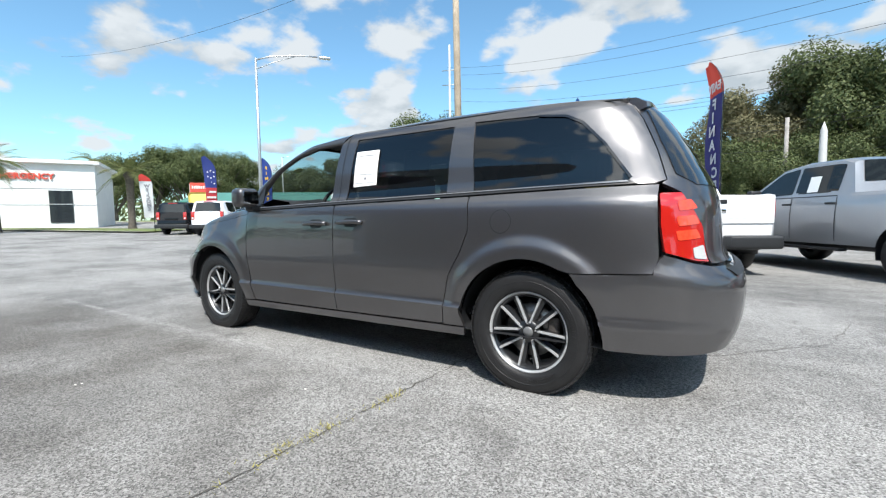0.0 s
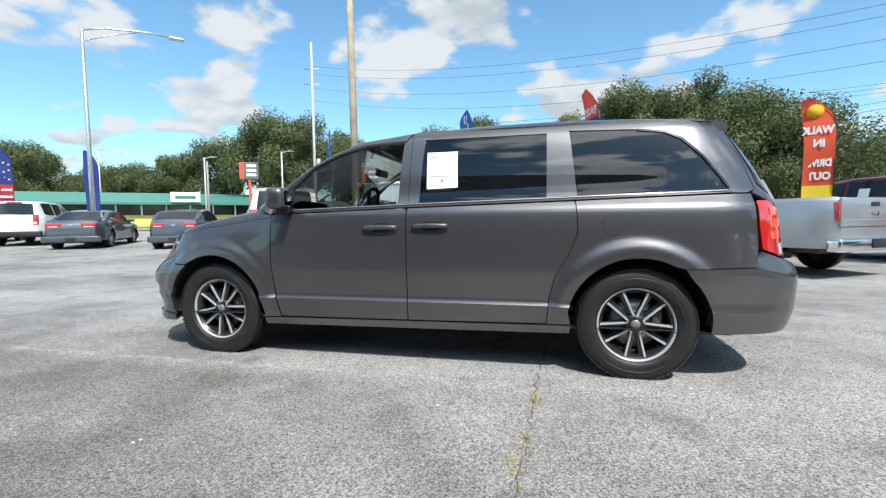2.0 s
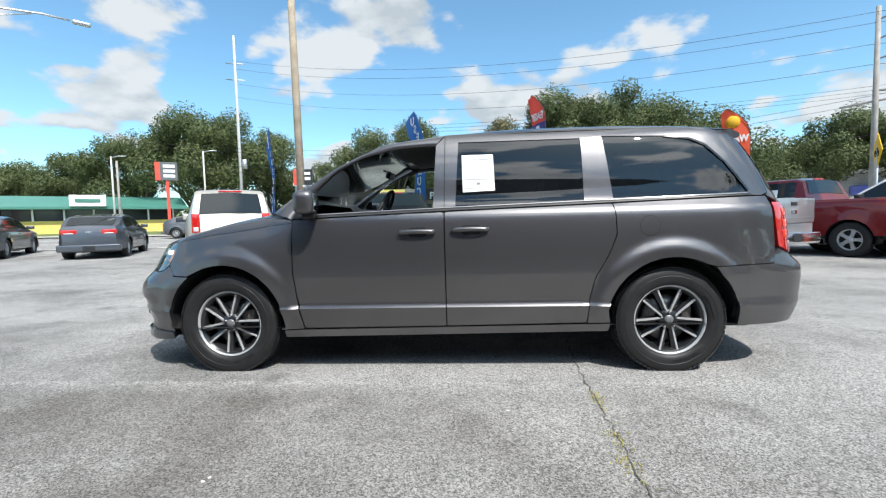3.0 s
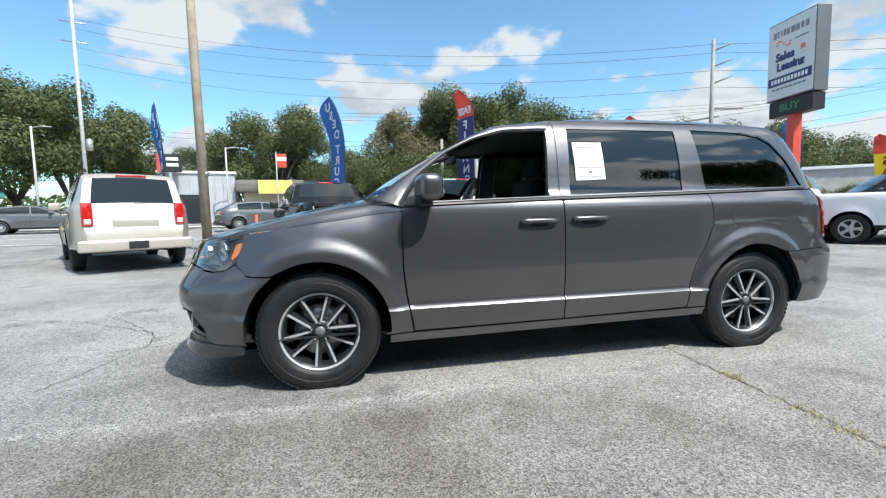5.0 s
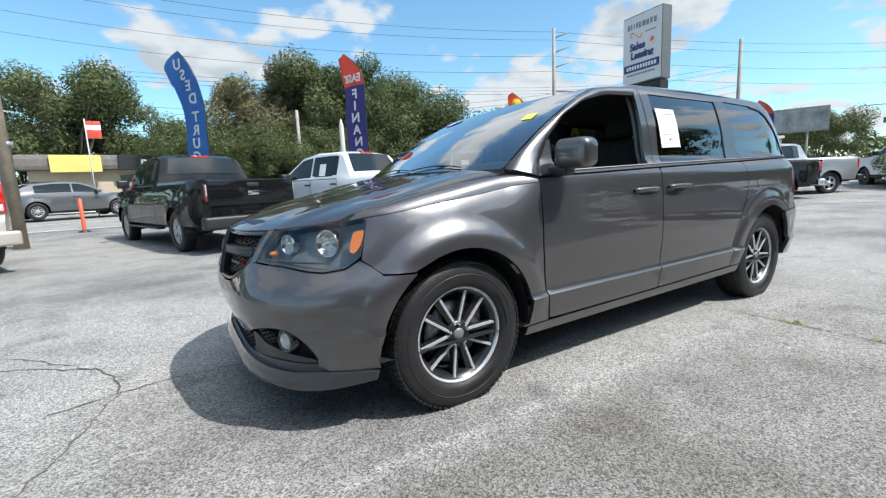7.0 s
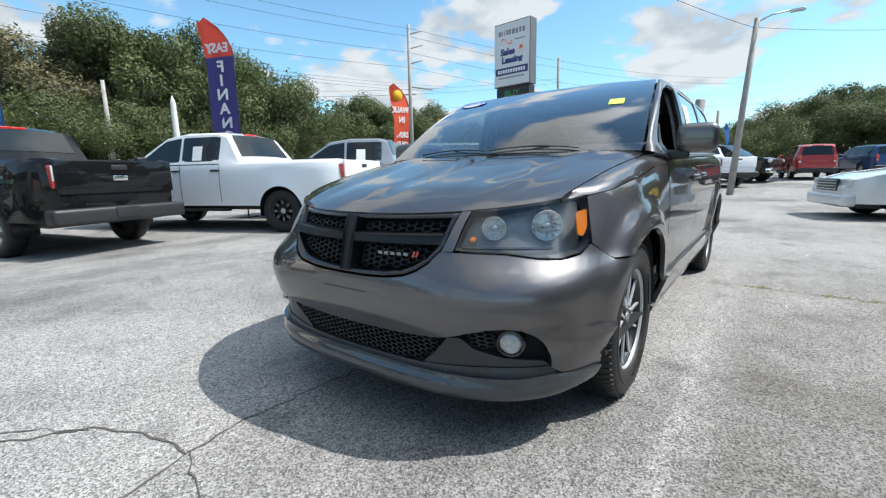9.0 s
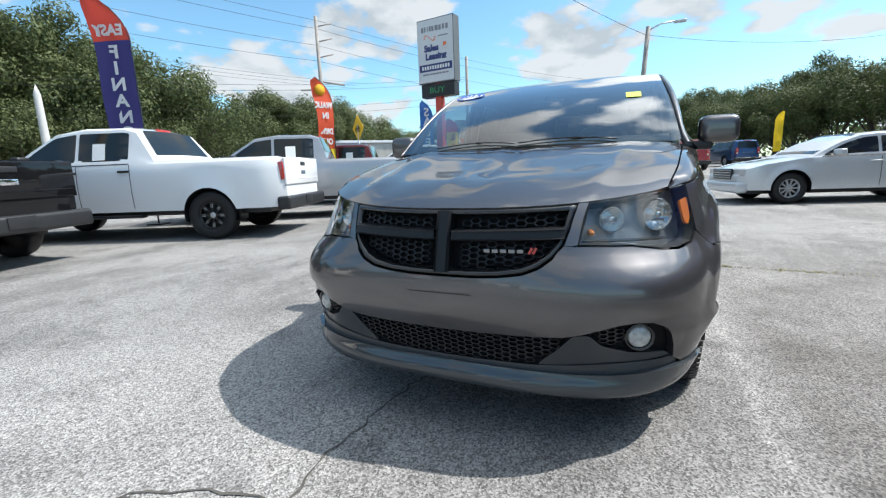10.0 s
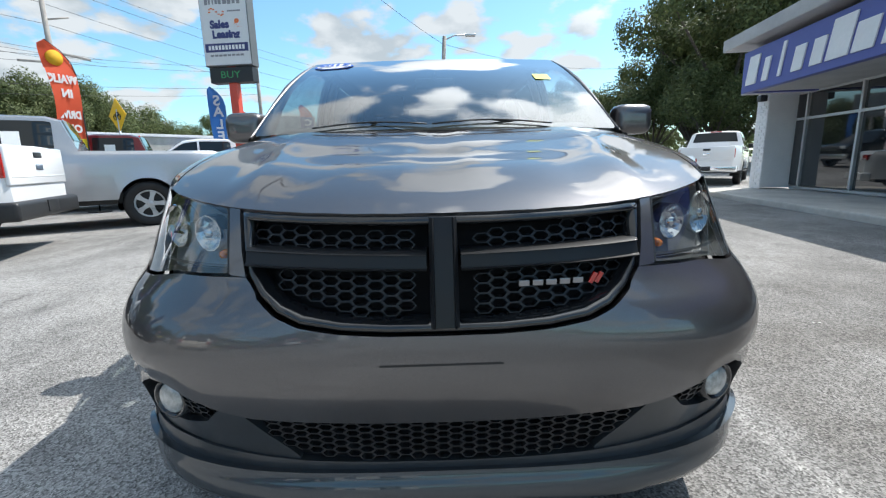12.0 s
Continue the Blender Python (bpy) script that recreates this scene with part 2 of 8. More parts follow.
def inset(poly, d):
    """Moves every edge of a polygon inwards by d."""
    k = len(poly)
    area = sum(poly[i][0] * poly[(i + 1) % k][1] - poly[(i + 1) % k][0] * poly[i][1] for i in range(k))
    s = 1 if area > 0 else -1
    out = []
    for i in range(k):
        p0, p1, p2 = (Vector(poly[(i + j) % k]) for j in (-1, 0, 1))
        e0, e1 = (p1 - p0), (p2 - p1)
        if e0.length < 1e-9 or e1.length < 1e-9:
            out.append(tuple(p1))
            continue
        n0, n1 = Vector((-e0.y, e0.x)).normalized() * s, Vector((-e1.y, e1.x)).normalized() * s
        nn = n0 + n1
        nn = nn / max(0.35, nn.length_squared / 2) if nn.length > 1e-6 else n0
        out.append(tuple(p1 + nn * d))
    return out


def clip_poly(poly, x0, x1, y0, y1):
    for axis, lim, keep in ((0, x0, 1), (0, x1, -1), (1, y0, 1), (1, y1, -1)):
        if not poly:
            return poly
        out = []
        for i, p in enumerate(poly):
            q = poly[(i + 1) % len(poly)]
            a, b = (p[axis] - lim) * keep, (q[axis] - lim) * keep
            if a >= 0:
                out.append(p)
            if (a > 0 and b < 0) or (a < 0 and b > 0):
                t = a / (a - b)
                out.append((p[0] + (q[0] - p[0]) * t, p[1] + (q[1] - p[1]) * t))
        poly = out
    return poly


def bm_skin(poly, fn, du=0.06, dv=0.06, depth=0.02, push=0.0, flip=False):
    """A panel: the polygon, cut by a grid, laid on the surface fn(u, v), with its rim turned in by depth."""
    bm = bmesh.new()
    e = 1e-3
    fine = []
    for (u0, v0), (u1, v1) in zip(poly, poly[1:] + poly[:1]):
        k = max(1, math.ceil(max(abs(u1 - u0) / du, abs(v1 - v0) / dv) * 1.5))
        fine += [(u0 + (u1 - u0) * i / k, v0 + (v1 - v0) * i / k) for i in range(k)]
    poly = fine

    def place(u, v):
        p = Vector(fn(u, v))
        nrm = (Vector(fn(u + e, v)) - Vector(fn(u - e, v))).cross(Vector(fn(u, v + e)) - Vector(fn(u, v - e)))
        nrm = nrm.normalized() if nrm.length > 1e-12 else Vector((0, 0, 1))
        return p, -nrm if flip else nrm

    cache = {}

    def vert(u, v):
        key = (round(u, 5), round(v, 5))
        if key not in cache:
            p, nrm = place(u, v)
            cache[key] = bm.verts.new(p + nrm * push)
        return cache[key]

    us, vs = [p[0] for p in poly], [p[1] for p in poly]
    u0, v0 = math.floor(min(us) / du) * du, math.floor(min(vs) / dv) * dv
    nu, nv = int((max(us) - u0) / du) + 1, int((max(vs) - v0) / dv) + 1
    for i in range(nu):
        strip = clip_poly(poly, u0 + i * du, u0 + (i + 1) * du, v0 - 1, v0 + (nv + 1) * dv)
        for j in range(nv):
            cell = clip_poly(strip, u0 + i * du, u0 + (i + 1) * du, v0 + j * dv, v0 + (j + 1) * dv)
            vsn = []
            for c in cell:
                w = vert(*c)
                if w not in vsn:
                    vsn.append(w)
            if len(vsn) > 2:
                try:
                    bm.faces.new(vsn)
                except ValueError:
                    pass
    bmesh.ops.remove_doubles(bm, verts=list(bm.verts), dist=2e-5)
    if depth:
        loop = []
        for c in poly:
            p, nrm = place(*c)
            loop.append((bm.verts.new(p + nrm * push), p + nrm * (push - depth)))
        inner = [bm.verts.new(p) for _, p in loop]
        k = len(loop)
        for i in range(k):
            a, b = loop[i][0], loop[(i + 1) % k][0]
            if a is b:
                continue
            try:
                bm.faces.new((a, b, inner[(i + 1) % k], inner[i]))
            except ValueError:
                pass
    bmesh.ops.recalc_face_normals(bm, faces=list(bm.faces))
    return bm


def text_mesh(body, size, material, parent, m, name="lettering", extrude=0.004, sx=1.0, bold=0.0):
    cu = bpy.data.curves.new(name, "FONT")
    cu.body, cu.size, cu.align_x, cu.align_y, cu.extrude, cu.offset = body, size, "CENTER", "CENTER", extrude, bold
    cu.resolution_u = 3
    tmp = bpy.data.objects.new(name, cu)
    scene.collection.objects.link(tmp)
    dg = bpy.context.evaluated_depsgraph_get()
    me = bpy.data.meshes.new_from_object(tmp.evaluated_get(dg))
    bpy.data.objects.remove(tmp)
    me.materials.clear()
    me.materials.append(material)
    o = new(name, me)
    o.parent = parent
    o.matrix_basis = m @ Matrix.Diagonal((sx, 1, 1, 1))
    return o


def sharp(ob, angle=35):
    """Smooth shading with the edges over an angle kept crisp."""
    me = ob.data
    bm = bmesh.new()
    bm.from_mesh(me)
    lim = radians(angle)
    for e in bm.edges:
        e.smooth = not (len(e.link_faces) == 2 and e.calc_face_angle(0) > lim)
    bm.to_mesh(me)
    bm.free()
    return ob

# ---------------------------------------------------------------- ground


def clamp(v, a=0.0, b=1.0):
    return max(a, min(b, v))


def gz(x, y):
    """Height of the lot, which rises a little towards the roads."""
    t = max(0.0, -0.75 * x + 0.66 * y - 6)
    t = min(t, 60.0)
    e = clamp((x - 15) / 14) if y < 12 else 0.0
    return 0.018 * t * t / (t + 4) + 0.40 * e * e * (3 - 2 * e) * clamp((12 - y) / 4)


def asphalt_mat(name, light, dark, patch=0.35, speck=0.5, old_strip=False):
    """Worn, bleached asphalt: aggregate, pale wear, dark stains and damp patches."""
    mt = bpy.data.materials.new(name)
    mt.use_nodes = True
    nt = mt.node_tree
    b = nt.nodes["Principled BSDF"]
    tc = nt.nodes.new("ShaderNodeTexCoord")

    def noise_at(scale, detail=4.0, rough=0.55, stretch=None):
        k = nt.nodes.new("ShaderNodeTexNoise")
        k.inputs["Scale"].default_value, k.inputs["Detail"].default_value, k.inputs["Roughness"].default_value = scale, detail, rough
        if stretch:
            mp = nt.nodes.new("ShaderNodeMapping")
            mp.inputs["Scale"].default_value = stretch
            mp.inputs["Rotation"].default_value = (0, 0, 0.5)
            nt.links.new(tc.outputs["Object"], mp.inputs[0])
            nt.links.new(mp.outputs[0], k.inputs["Vector"])
        else:
            nt.links.new(tc.outputs["Object"], k.inputs["Vector"])
        return k.outputs["Fac"]

    def ranged(src, a, c, lo, hi):
        r = nt.nodes.new("ShaderNodeMapRange")
        for k, v in ((1, a), (2, c), (3, lo), (4, hi)):
            r.inputs[k].default_value = v
        nt.links.new(src, r.inputs[0])
        return r.outputs[0]

    def mixed(fac, a, c, blend="MIX"):
        k = nt.nodes.new("ShaderNodeMix")
        k.data_type, k.blend_type = "RGBA", blend
        for slot, v in ((0, fac), (6, a), (7, c)):
            if isinstance(v, (tuple, float, int)):
                k.inputs[slot].default_value = v
            else:
                nt.links.new(v, k.inputs[slot])
        return k.outputs[2]

    col = mixed(ranged(noise_at(0.36, 8.0, 0.66), 0.36, 0.58, 0.0, 1.0), (*dark, 1), (*light, 1))
    streak = ranged(noise_at(0.9, 5.0, 0.6, (0.35, 1.6, 1.0)), 0.42, 0.68, 0.0, 0.5)
    col = mixed(streak, col, (light[0] * 1.2, light[1] * 1.2, light[2] * 1.19, 1))
    blot = ranged(noise_at(2.3, 4.0, 0.6), 0.56, 0.72, 0.0, patch)
    col = mixed(blot, col, (dark[0] * 0.6, dark[1] * 0.6, dark[2] * 0.62, 1))
    oil = ranged(noise_at(0.75, 3.0, 0.5), 0.66, 0.76, 0.0, 0.45)
    col = mixed(oil, col, (0.10, 0.095, 0.095, 1))
    if old_strip:
        # older, browner strip beside the van with a pale worn joint
        sep = nt.nodes.new("ShaderNodeSeparateXYZ")
        nt.links.new(tc.outputs["Object"], sep.inputs[0])

        def op(kind, a, c):
            k = nt.nodes.new("ShaderNodeMath")
            k.operation = kind
            for slot, v in ((0, a), (1, c)):
                if isinstance(v, (int, float)):
                    k.inputs[slot].default_value = v
                else:
                    nt.links.new(v, k.inputs[slot])
            return k.outputs[0]

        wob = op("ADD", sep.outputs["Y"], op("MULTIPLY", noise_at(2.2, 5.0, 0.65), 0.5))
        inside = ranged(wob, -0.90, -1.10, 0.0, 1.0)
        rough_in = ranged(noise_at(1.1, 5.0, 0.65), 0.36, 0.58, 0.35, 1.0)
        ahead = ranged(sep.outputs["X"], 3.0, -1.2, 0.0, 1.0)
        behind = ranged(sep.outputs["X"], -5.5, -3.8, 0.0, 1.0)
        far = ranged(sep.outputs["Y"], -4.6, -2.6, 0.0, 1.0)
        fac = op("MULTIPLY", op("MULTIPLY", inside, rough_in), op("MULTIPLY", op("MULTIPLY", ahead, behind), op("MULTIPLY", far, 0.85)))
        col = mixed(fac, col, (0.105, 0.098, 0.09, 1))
        thin = op("ADD", sep.outputs["Y"], op("MULTIPLY", op("SUBTRACT", noise_at(3.5, 3.0, 0.5), 0.5), 0.05))
        joint = op("MULTIPLY", ranged(op("ABSOLUTE", op("ADD", thin, 1.15), 0.0), 0.045, 0.015, 0.0, 1.0), op("MULTIPLY", op("MULTIPLY", ahead, behind), ranged(noise_at(4.0, 4.0, 0.7), 0.44, 0.62, 0.0, 0.42)))
        col = mixed(joint, col, (0.44, 0.43, 0.41, 1))
    vor = nt.nodes.new("ShaderNodeTexVoronoi")
    vor.inputs["Scale"].default_value = 150.0
    nt.links.new(tc.outputs["Object"], vor.inputs["Vector"])
    bw = nt.nodes.new("ShaderNodeSeparateColor")
    nt.links.new(vor.outputs["Color"], bw.inputs[0])
    grain = ranged(bw.outputs[0], 0.0, 1.0, 1.0 - speck, 1.0 + speck)
    grain2 = ranged(noise_at(38.0, 4.0, 0.75), 0.3, 0.7, 0.80, 1.20)
    gm = nt.nodes.new("ShaderNodeMath")
    gm.operation = "MULTIPLY"
    nt.links.new(grain, gm.inputs[0])
    nt.links.new(grain2, gm.inputs[1])
    sc = nt.nodes.new("ShaderNodeVectorMath")
    sc.operation = "SCALE"
    nt.links.new(col, sc.inputs[0])
    nt.links.new(gm.outputs[0], sc.inputs["Scale"])
    nt.links.new(sc.outputs[0], b.inputs["Base Color"])
    b.inputs["Roughness"].default_value = 0.85
    b.inputs["Specular IOR Level"].default_value = 0.3
    bump = nt.nodes.new("ShaderNodeBump")
    bump.inputs["Strength"].default_value, bump.inputs["Distance"].default_value = 0.55, 0.006
    nt.links.new(vor.outputs["Distance"], bump.inputs["Height"])
    nt.links.new(bump.outputs[0], b.inputs["Normal"])
    return mt


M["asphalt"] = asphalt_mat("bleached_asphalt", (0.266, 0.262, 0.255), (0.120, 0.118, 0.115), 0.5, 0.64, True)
M["road"] = asphalt_mat("road_asphalt", (0.25, 0.245, 0.235), (0.19, 0.187, 0.18), 0.15, 0.3)
M["grass"] = mat("mown_grass", (0.12, 0.15, 0.045), 0.9, var=0.45, scale=1.5, bump=0.6, bump_scale=30)
M["concrete"] = mat("pale_concrete", (0.50, 0.48, 0.44), 0.8, var=0.2, scale=1.2, bump=0.2, bump_scale=60)
M["line"] = mat("road_paint", (0.75, 0.74, 0.70), 0.7, var=0.15, scale=4)
M["crack"] = mat("crack_dark", (0.085, 0.08, 0.072), 0.95, var=0.4, scale=15)
M["weed"] = mat("dry_weeds", (0.33, 0.30, 0.09), 0.8, var=0.4, scale=30)

ticks = sorted(set([-900, -500, -250, -150] + list(range(-100, 101, 5)) + [150, 250, 500, 900]))
bm = bmesh.new()
grid = [[bm.verts.new((x, y, gz(x, y))) for y in ticks] for x in ticks]
for a, b in zip(grid, grid[1:]):
    for j in range(len(ticks) - 1):
        bm.faces.new((a[j], b[j], b[j + 1], a[j + 1]))
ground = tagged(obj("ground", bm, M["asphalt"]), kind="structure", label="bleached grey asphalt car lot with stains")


def strip(name, p0, p1, w, material, lift=0.004, n=12, kind="structure", label=""):
    """A flat band on the ground from p0 to p1."""
    p0, p1 = Vector(p0), Vector(p1)
    d = (p1 - p0).normalized()
    nrm = Vector((-d.y, d.x)) * (w / 2)
    bm = bmesh.new()
    m = max(3, int(w / 4))
    rows = []
    for i in range(n + 1):
        c = p0.lerp(p1, i / n)
        rows.append([bm.verts.new(((c + nrm * (2 * k / m - 1)).x, (c + nrm * (2 * k / m - 1)).y, gz((c + nrm * (2 * k / m - 1)).x, (c + nrm * (2 * k / m - 1)).y) + lift)) for k in range(m + 1)])
    for a, b in zip(rows, rows[1:]):
        for j in range(m):
            bm.faces.new((a[j], b[j], b[j + 1], a[j + 1]))
    bmesh.ops.recalc_face_normals(bm, faces=list(bm.faces))
    return tagged(obj(name, bm, material), label, kind=kind)


# the road beyond the lot, with its kerb, verge and lines
RD = Vector((0.985, 0.175))
RN = Vector((-0.175, 0.985))
RO = Vector((-7.0, 15.2))


def road_pt(along, across):
    p = RO + RD * along + RN * across
    return (p.x, p.y)


strip("road", road_pt(-95, 6.6), road_pt(110, 6.6), 13.2, M["road"], 0.012, 60, label="grey two-way road beyond the lot")
for off, w in ((0.35, 0.14), (4.3, 0.12), (8.6, 0.12), (12.8, 0.14)):
    strip("road_line", road_pt(-95, off), road_pt(110, off), w, M["line"], 0.02, 60, label="worn white road line")
strip("pavement", road_pt(-95, 14.3), road_pt(110, 14.3), 2.0, M["concrete"], 0.10, 60, label="pale concrete pavement across the road")
strip("kerb", road_pt(-95, 13.3), road_pt(110, 13.3), 0.18, M["concrete"], 0.12, 60, label="pale concrete kerb")
strip("lawn", road_pt(-95, 20.5), road_pt(-14, 20.5), 10.0, M["grass"], 0.10, 40, kind="structure", label="mown roadside lawn")
strip("lawn", (-60, 3.0), (-27, 11.0), 3.6, M["grass"], 0.09, 16, label="grass strip before the clinic")
strip("kerb", (-60, 0.9), (-26.4, 9.1), 0.25, M["concrete"], 0.12, 16, label="pale kerb of the grass strip")


def crack(pts, w=0.012, seed=1, label="dark crack in the asphalt"):
    """A jagged ribbon along points on the ground."""
    rnd = random.Random(seed)
    path = []
    for (x0, y0), (x1, y1) in zip(pts, pts[1:]):
        n = max(2, int(math.hypot(x1 - x0, y1 - y0) / 0.06))
        for i in range(n):
            t = i / n
            path.append((x0 + (x1 - x0) * t + rnd.uniform(-1, 1) * 0.016, y0 + (y1 - y0) * t + rnd.uniform(-1, 1) * 0.016))
    path.append(pts[-1])
    bm = bmesh.new()
    prev = None
    for i, (x, y) in enumerate(path):
        x1, y1 = path[min(i + 1, len(path) - 1)]
        x0, y0 = path[max(i - 1, 0)]
        d = Vector((x1 - x0, y1 - y0))
        d = d.normalized() if d.length > 0 else Vector((1, 0))
        ww = w * rnd.uniform(0.25, 1.0)
        cur = (bm.verts.new((x - d.y * ww, y + d.x * ww, gz(x, y) + 0.004)), bm.verts.new((x + d.y * ww, y - d.x * ww, gz(x, y) + 0.004)))
        if prev:
            bm.faces.new((prev[0], prev[1], cur[1], cur[0]))
        prev = cur
    return tagged(obj("crack", bm, M["crack"], smooth=False), label, kind="structure")


crack([(1.08, 0.6), (1.02, -0.2), (0.94, -0.7), (0.92, -1.4), (0.89, -1.9), (0.86, -2.35), (0.80, -3.1), (0.70, -4.2)], 0.005, 1)
crack([(-1.2, 0.28), (-2.05, 0.30), (-2.75, 0.35), (-3.01, 0.31), (-3.3, 0.24)], 0.007, 2)
crack([(-3.01, 0.31), (-3.02, 0.50), (-3.17, 0.84), (-3.46, 1.05), (-4.1, 1.5), (-5.2, 1.9)], 0.007, 3)
crack([(-3.17, 0.84), (-3.55, 1.3), (-4.0, 1.76), (-4.05, 2.3), (-3.99, 2.94), (-4.25, 3.3), (-4.2, 4.6)], 0.005, 4)
crack([(-1.92, 3.89), (0.19, 3.37), (2.2, 2.9)], 0.005, 5)
crack([(-3.01, 0.31), (-3.12, -0.1), (-3.3, -0.6)], 0.004, 6)
crack([(2.4, 0.3), (3.2, 1.1), (3.5, 2.0), (4.6, 2.4)], 0.004, 8)


def weeds(spots, seed=5):
    rnd = random.Random(seed)
    bm = bmesh.new()
    for cx, cy, n, spread in spots:
        for _ in range(n):
            x, y = cx + rnd.gauss(0, spread * 0.45), cy + rnd.gauss(0, spread)
            a, h = rnd.uniform(0, 6.28), rnd.uniform(0.01, 0.032)
            dx, dy = math.cos(a) * 0.003, math.sin(a) * 0.003
            lx, ly = rnd.uniform(-0.02, 0.02), rnd.uniform(-0.02, 0.02)
            bm.faces.new([bm.verts.new(p) for p in ((x - dx, y - dy, 0.003), (x + dx, y + dy, 0.003), (x + lx, y + ly, h))])
    return tagged(obj("weeds", bm, M["weed"], smooth=False), "dry yellow weeds growing in the crack", "weeds", kind="stuff")


weeds([(0.92, -1.40, 70, 0.05), (0.89, -1.85, 60, 0.06), (0.87, -2.08, 60, 0.07), (0.90, -1.6, 20, 0.1), (0.86, -2.3, 16, 0.1)])
M["pebble"] = mat("pale_pebble", (0.6, 0.58, 0.54), 0.8)
rnd = random.Random(11)
for px, py, sc in ((-0.89, -2.22, 0.008), (0.40, -1.56, 0.009), (-0.9, -2.25, 0.010), (-2.6, 1.9, 0.01), (2.9, -1.8, 0.01)):
    bm = bmesh.new()
    bmesh.ops.create_icosphere(bm, subdivisions=1, radius=sc, matrix=Matrix.Translation((px, py, sc * 0.35)) @ Matrix.Diagonal((1.2, 0.9, 0.5, 1)))
    for v in bm.verts:
        v.co += Vector((rnd.uniform(-1, 1), rnd.uniform(-1, 1), 0)) * sc * 0.2
    tagged(obj("pebble", bm, M["pebble"], smooth=False), "small pale stone lying on the asphalt", "stone", "pebbles")

# ---------------------------------------------------------------- minivan
# body forms: half-width by height, nose and tail by height, hood and roof by length
VAN_B = [(0.15, 0.84), (0.20, 0.875), (0.25, 0.91), (0.31, 0.935), (0.44, 0.962), (0.46, 0.966), (0.48, 0.950), (0.70, 0.966), (0.90, 0.962), (1.05, 0.950),
         (1.10, 0.936), (1.14, 0.902), (1.18, 0.875), (1.40, 0.832), (1.58, 0.775), (1.64, 0.735), (1.68, 0.680), (1.71, 0.58)]
VAN_NOSE = [(0.15, -2.33), (0.20, -2.40), (0.235, -2.43), (0.27, -2.41), (0.32, -2.40), (0.42, -2.425), (0.50, -2.455), (0.60, -2.462), (0.66, -2.452), (0.75, -2.43),
            (0.86, -2.40), (0.93, -2.36), (1.0, -2.30)]
VAN_TAIL = [(0.2, 2.42), (0.30, 2.53), (0.45, 2.585), (0.62, 2.60), (0.70, 2.58), (0.75, 2.52), (0.80, 2.49), (1.10, 2.455), (1.30, 2.365), (1.50, 2.24), (1.62, 2.15), (1.72, 2.05)]
VAN_HOOD = [(-2.44, 0.862), (-2.40, 0.886), (-2.33, 0.917), (-2.25, 0.943), (-2.1, 0.982), (-1.9, 1.018), (-1.6, 1.078), (-1.3, 1.128), (-1.1, 1.156), (-0.9, 1.17)]
VAN_ROOF = [(-0.5, 1.59), (-0.38, 1.628), (-0.2, 1.668), (0.1, 1.715), (0.5, 1.743), (1.1, 1.745), (1.6, 1.728), (2.0, 1.69), (2.2, 1.645)]
VAN_NF = [(0.56, 3.5), (0.62, 3.35), (0.67, 3.0), (0.72, 2.55), (0.76, 2.4), (0.88, 2.1), (1.0, 2.0)]
XF, XR, NR = -1.5, 1.55, 4.0
HUBS = ((-1.539, 0.35), (1.539, 0.35))


def sstep(a, b, v):
    t = clamp((v - a) / (b - a))
    return t * t * (3 - 2 * t)


def van_shoulder(x, z, lim=0.999):
    """How far the flank draws in towards the hood."""
    if x > -0.95 or z < 0.72:
        return 1.0
    t = clamp((z - 0.72) / (lerp_table(VAN_HOOD, x) - 0.72), 0, lim)
    k = max(sstep(-1.25, -0.95, x), 1 - sstep(-1.97, -1.6, x))
    return (1 - t * t) ** (1 / 16) * (1 - k) + k


def van_base(x, z):
    w = lerp_table(VAN_B, z)
    if x < XF:
        nf = lerp_table(VAN_NF, z)
        w *= max(0.0, 1 - ((XF - x) / (XF - lerp_table(VAN_NOSE, z))) ** nf) ** (1 / nf)
    if x > XR:
        w *= max(0.0, 1 - ((x - XR) / (lerp_table(VAN_TAIL, z) - XR)) ** NR) ** (1 / NR)
    return w


def van_half(x, z):
    w = van_base(x, z) * van_shoulder(x, z)
    for hx, hz in HUBS:
        r = math.hypot(x - hx, z - hz)
        w += 0.026 * (1 - sstep(0.48, 0.57, r)) * sstep(0.30, 0.50, z)
    return w


def van_side(s):
    return lambda x, z: (x, s * van_half(x, z), z)


def smooth_table(table, x):
    """Smooth curve through a table of (x, value)."""
    n = len(table)
    if x <= table[0][0]:
        return table[0][1]
    if x >= table[-1][0]:
        return table[-1][1]
    k = max(q for q in range(n - 1) if table[q][0] <= x)

    def slope(q):
        a, b = table[max(q - 1, 0)], table[min(q + 1, n - 1)]
        return (b[1] - a[1]) / (b[0] - a[0])

    (x0, y0), (x1, y1) = table[k], table[k + 1]
    h = x1 - x0
    t = (x - x0) / h
    return (2 * t ** 3 - 3 * t * t + 1) * y0 + (t ** 3 - 2 * t * t + t) * h * slope(k) + (3 * t * t - 2 * t ** 3) * y1 + (t ** 3 - t * t) * h * slope(k + 1)


def lead(y):
    """Front edge of the hood at y, where it meets grille and lamp: x and z."""
    y = abs(y)
    return -2.385 + 0.42 * y * y + 0.28 * y ** 4, 0.888 + 0.047 * (y / 0.76) ** 3


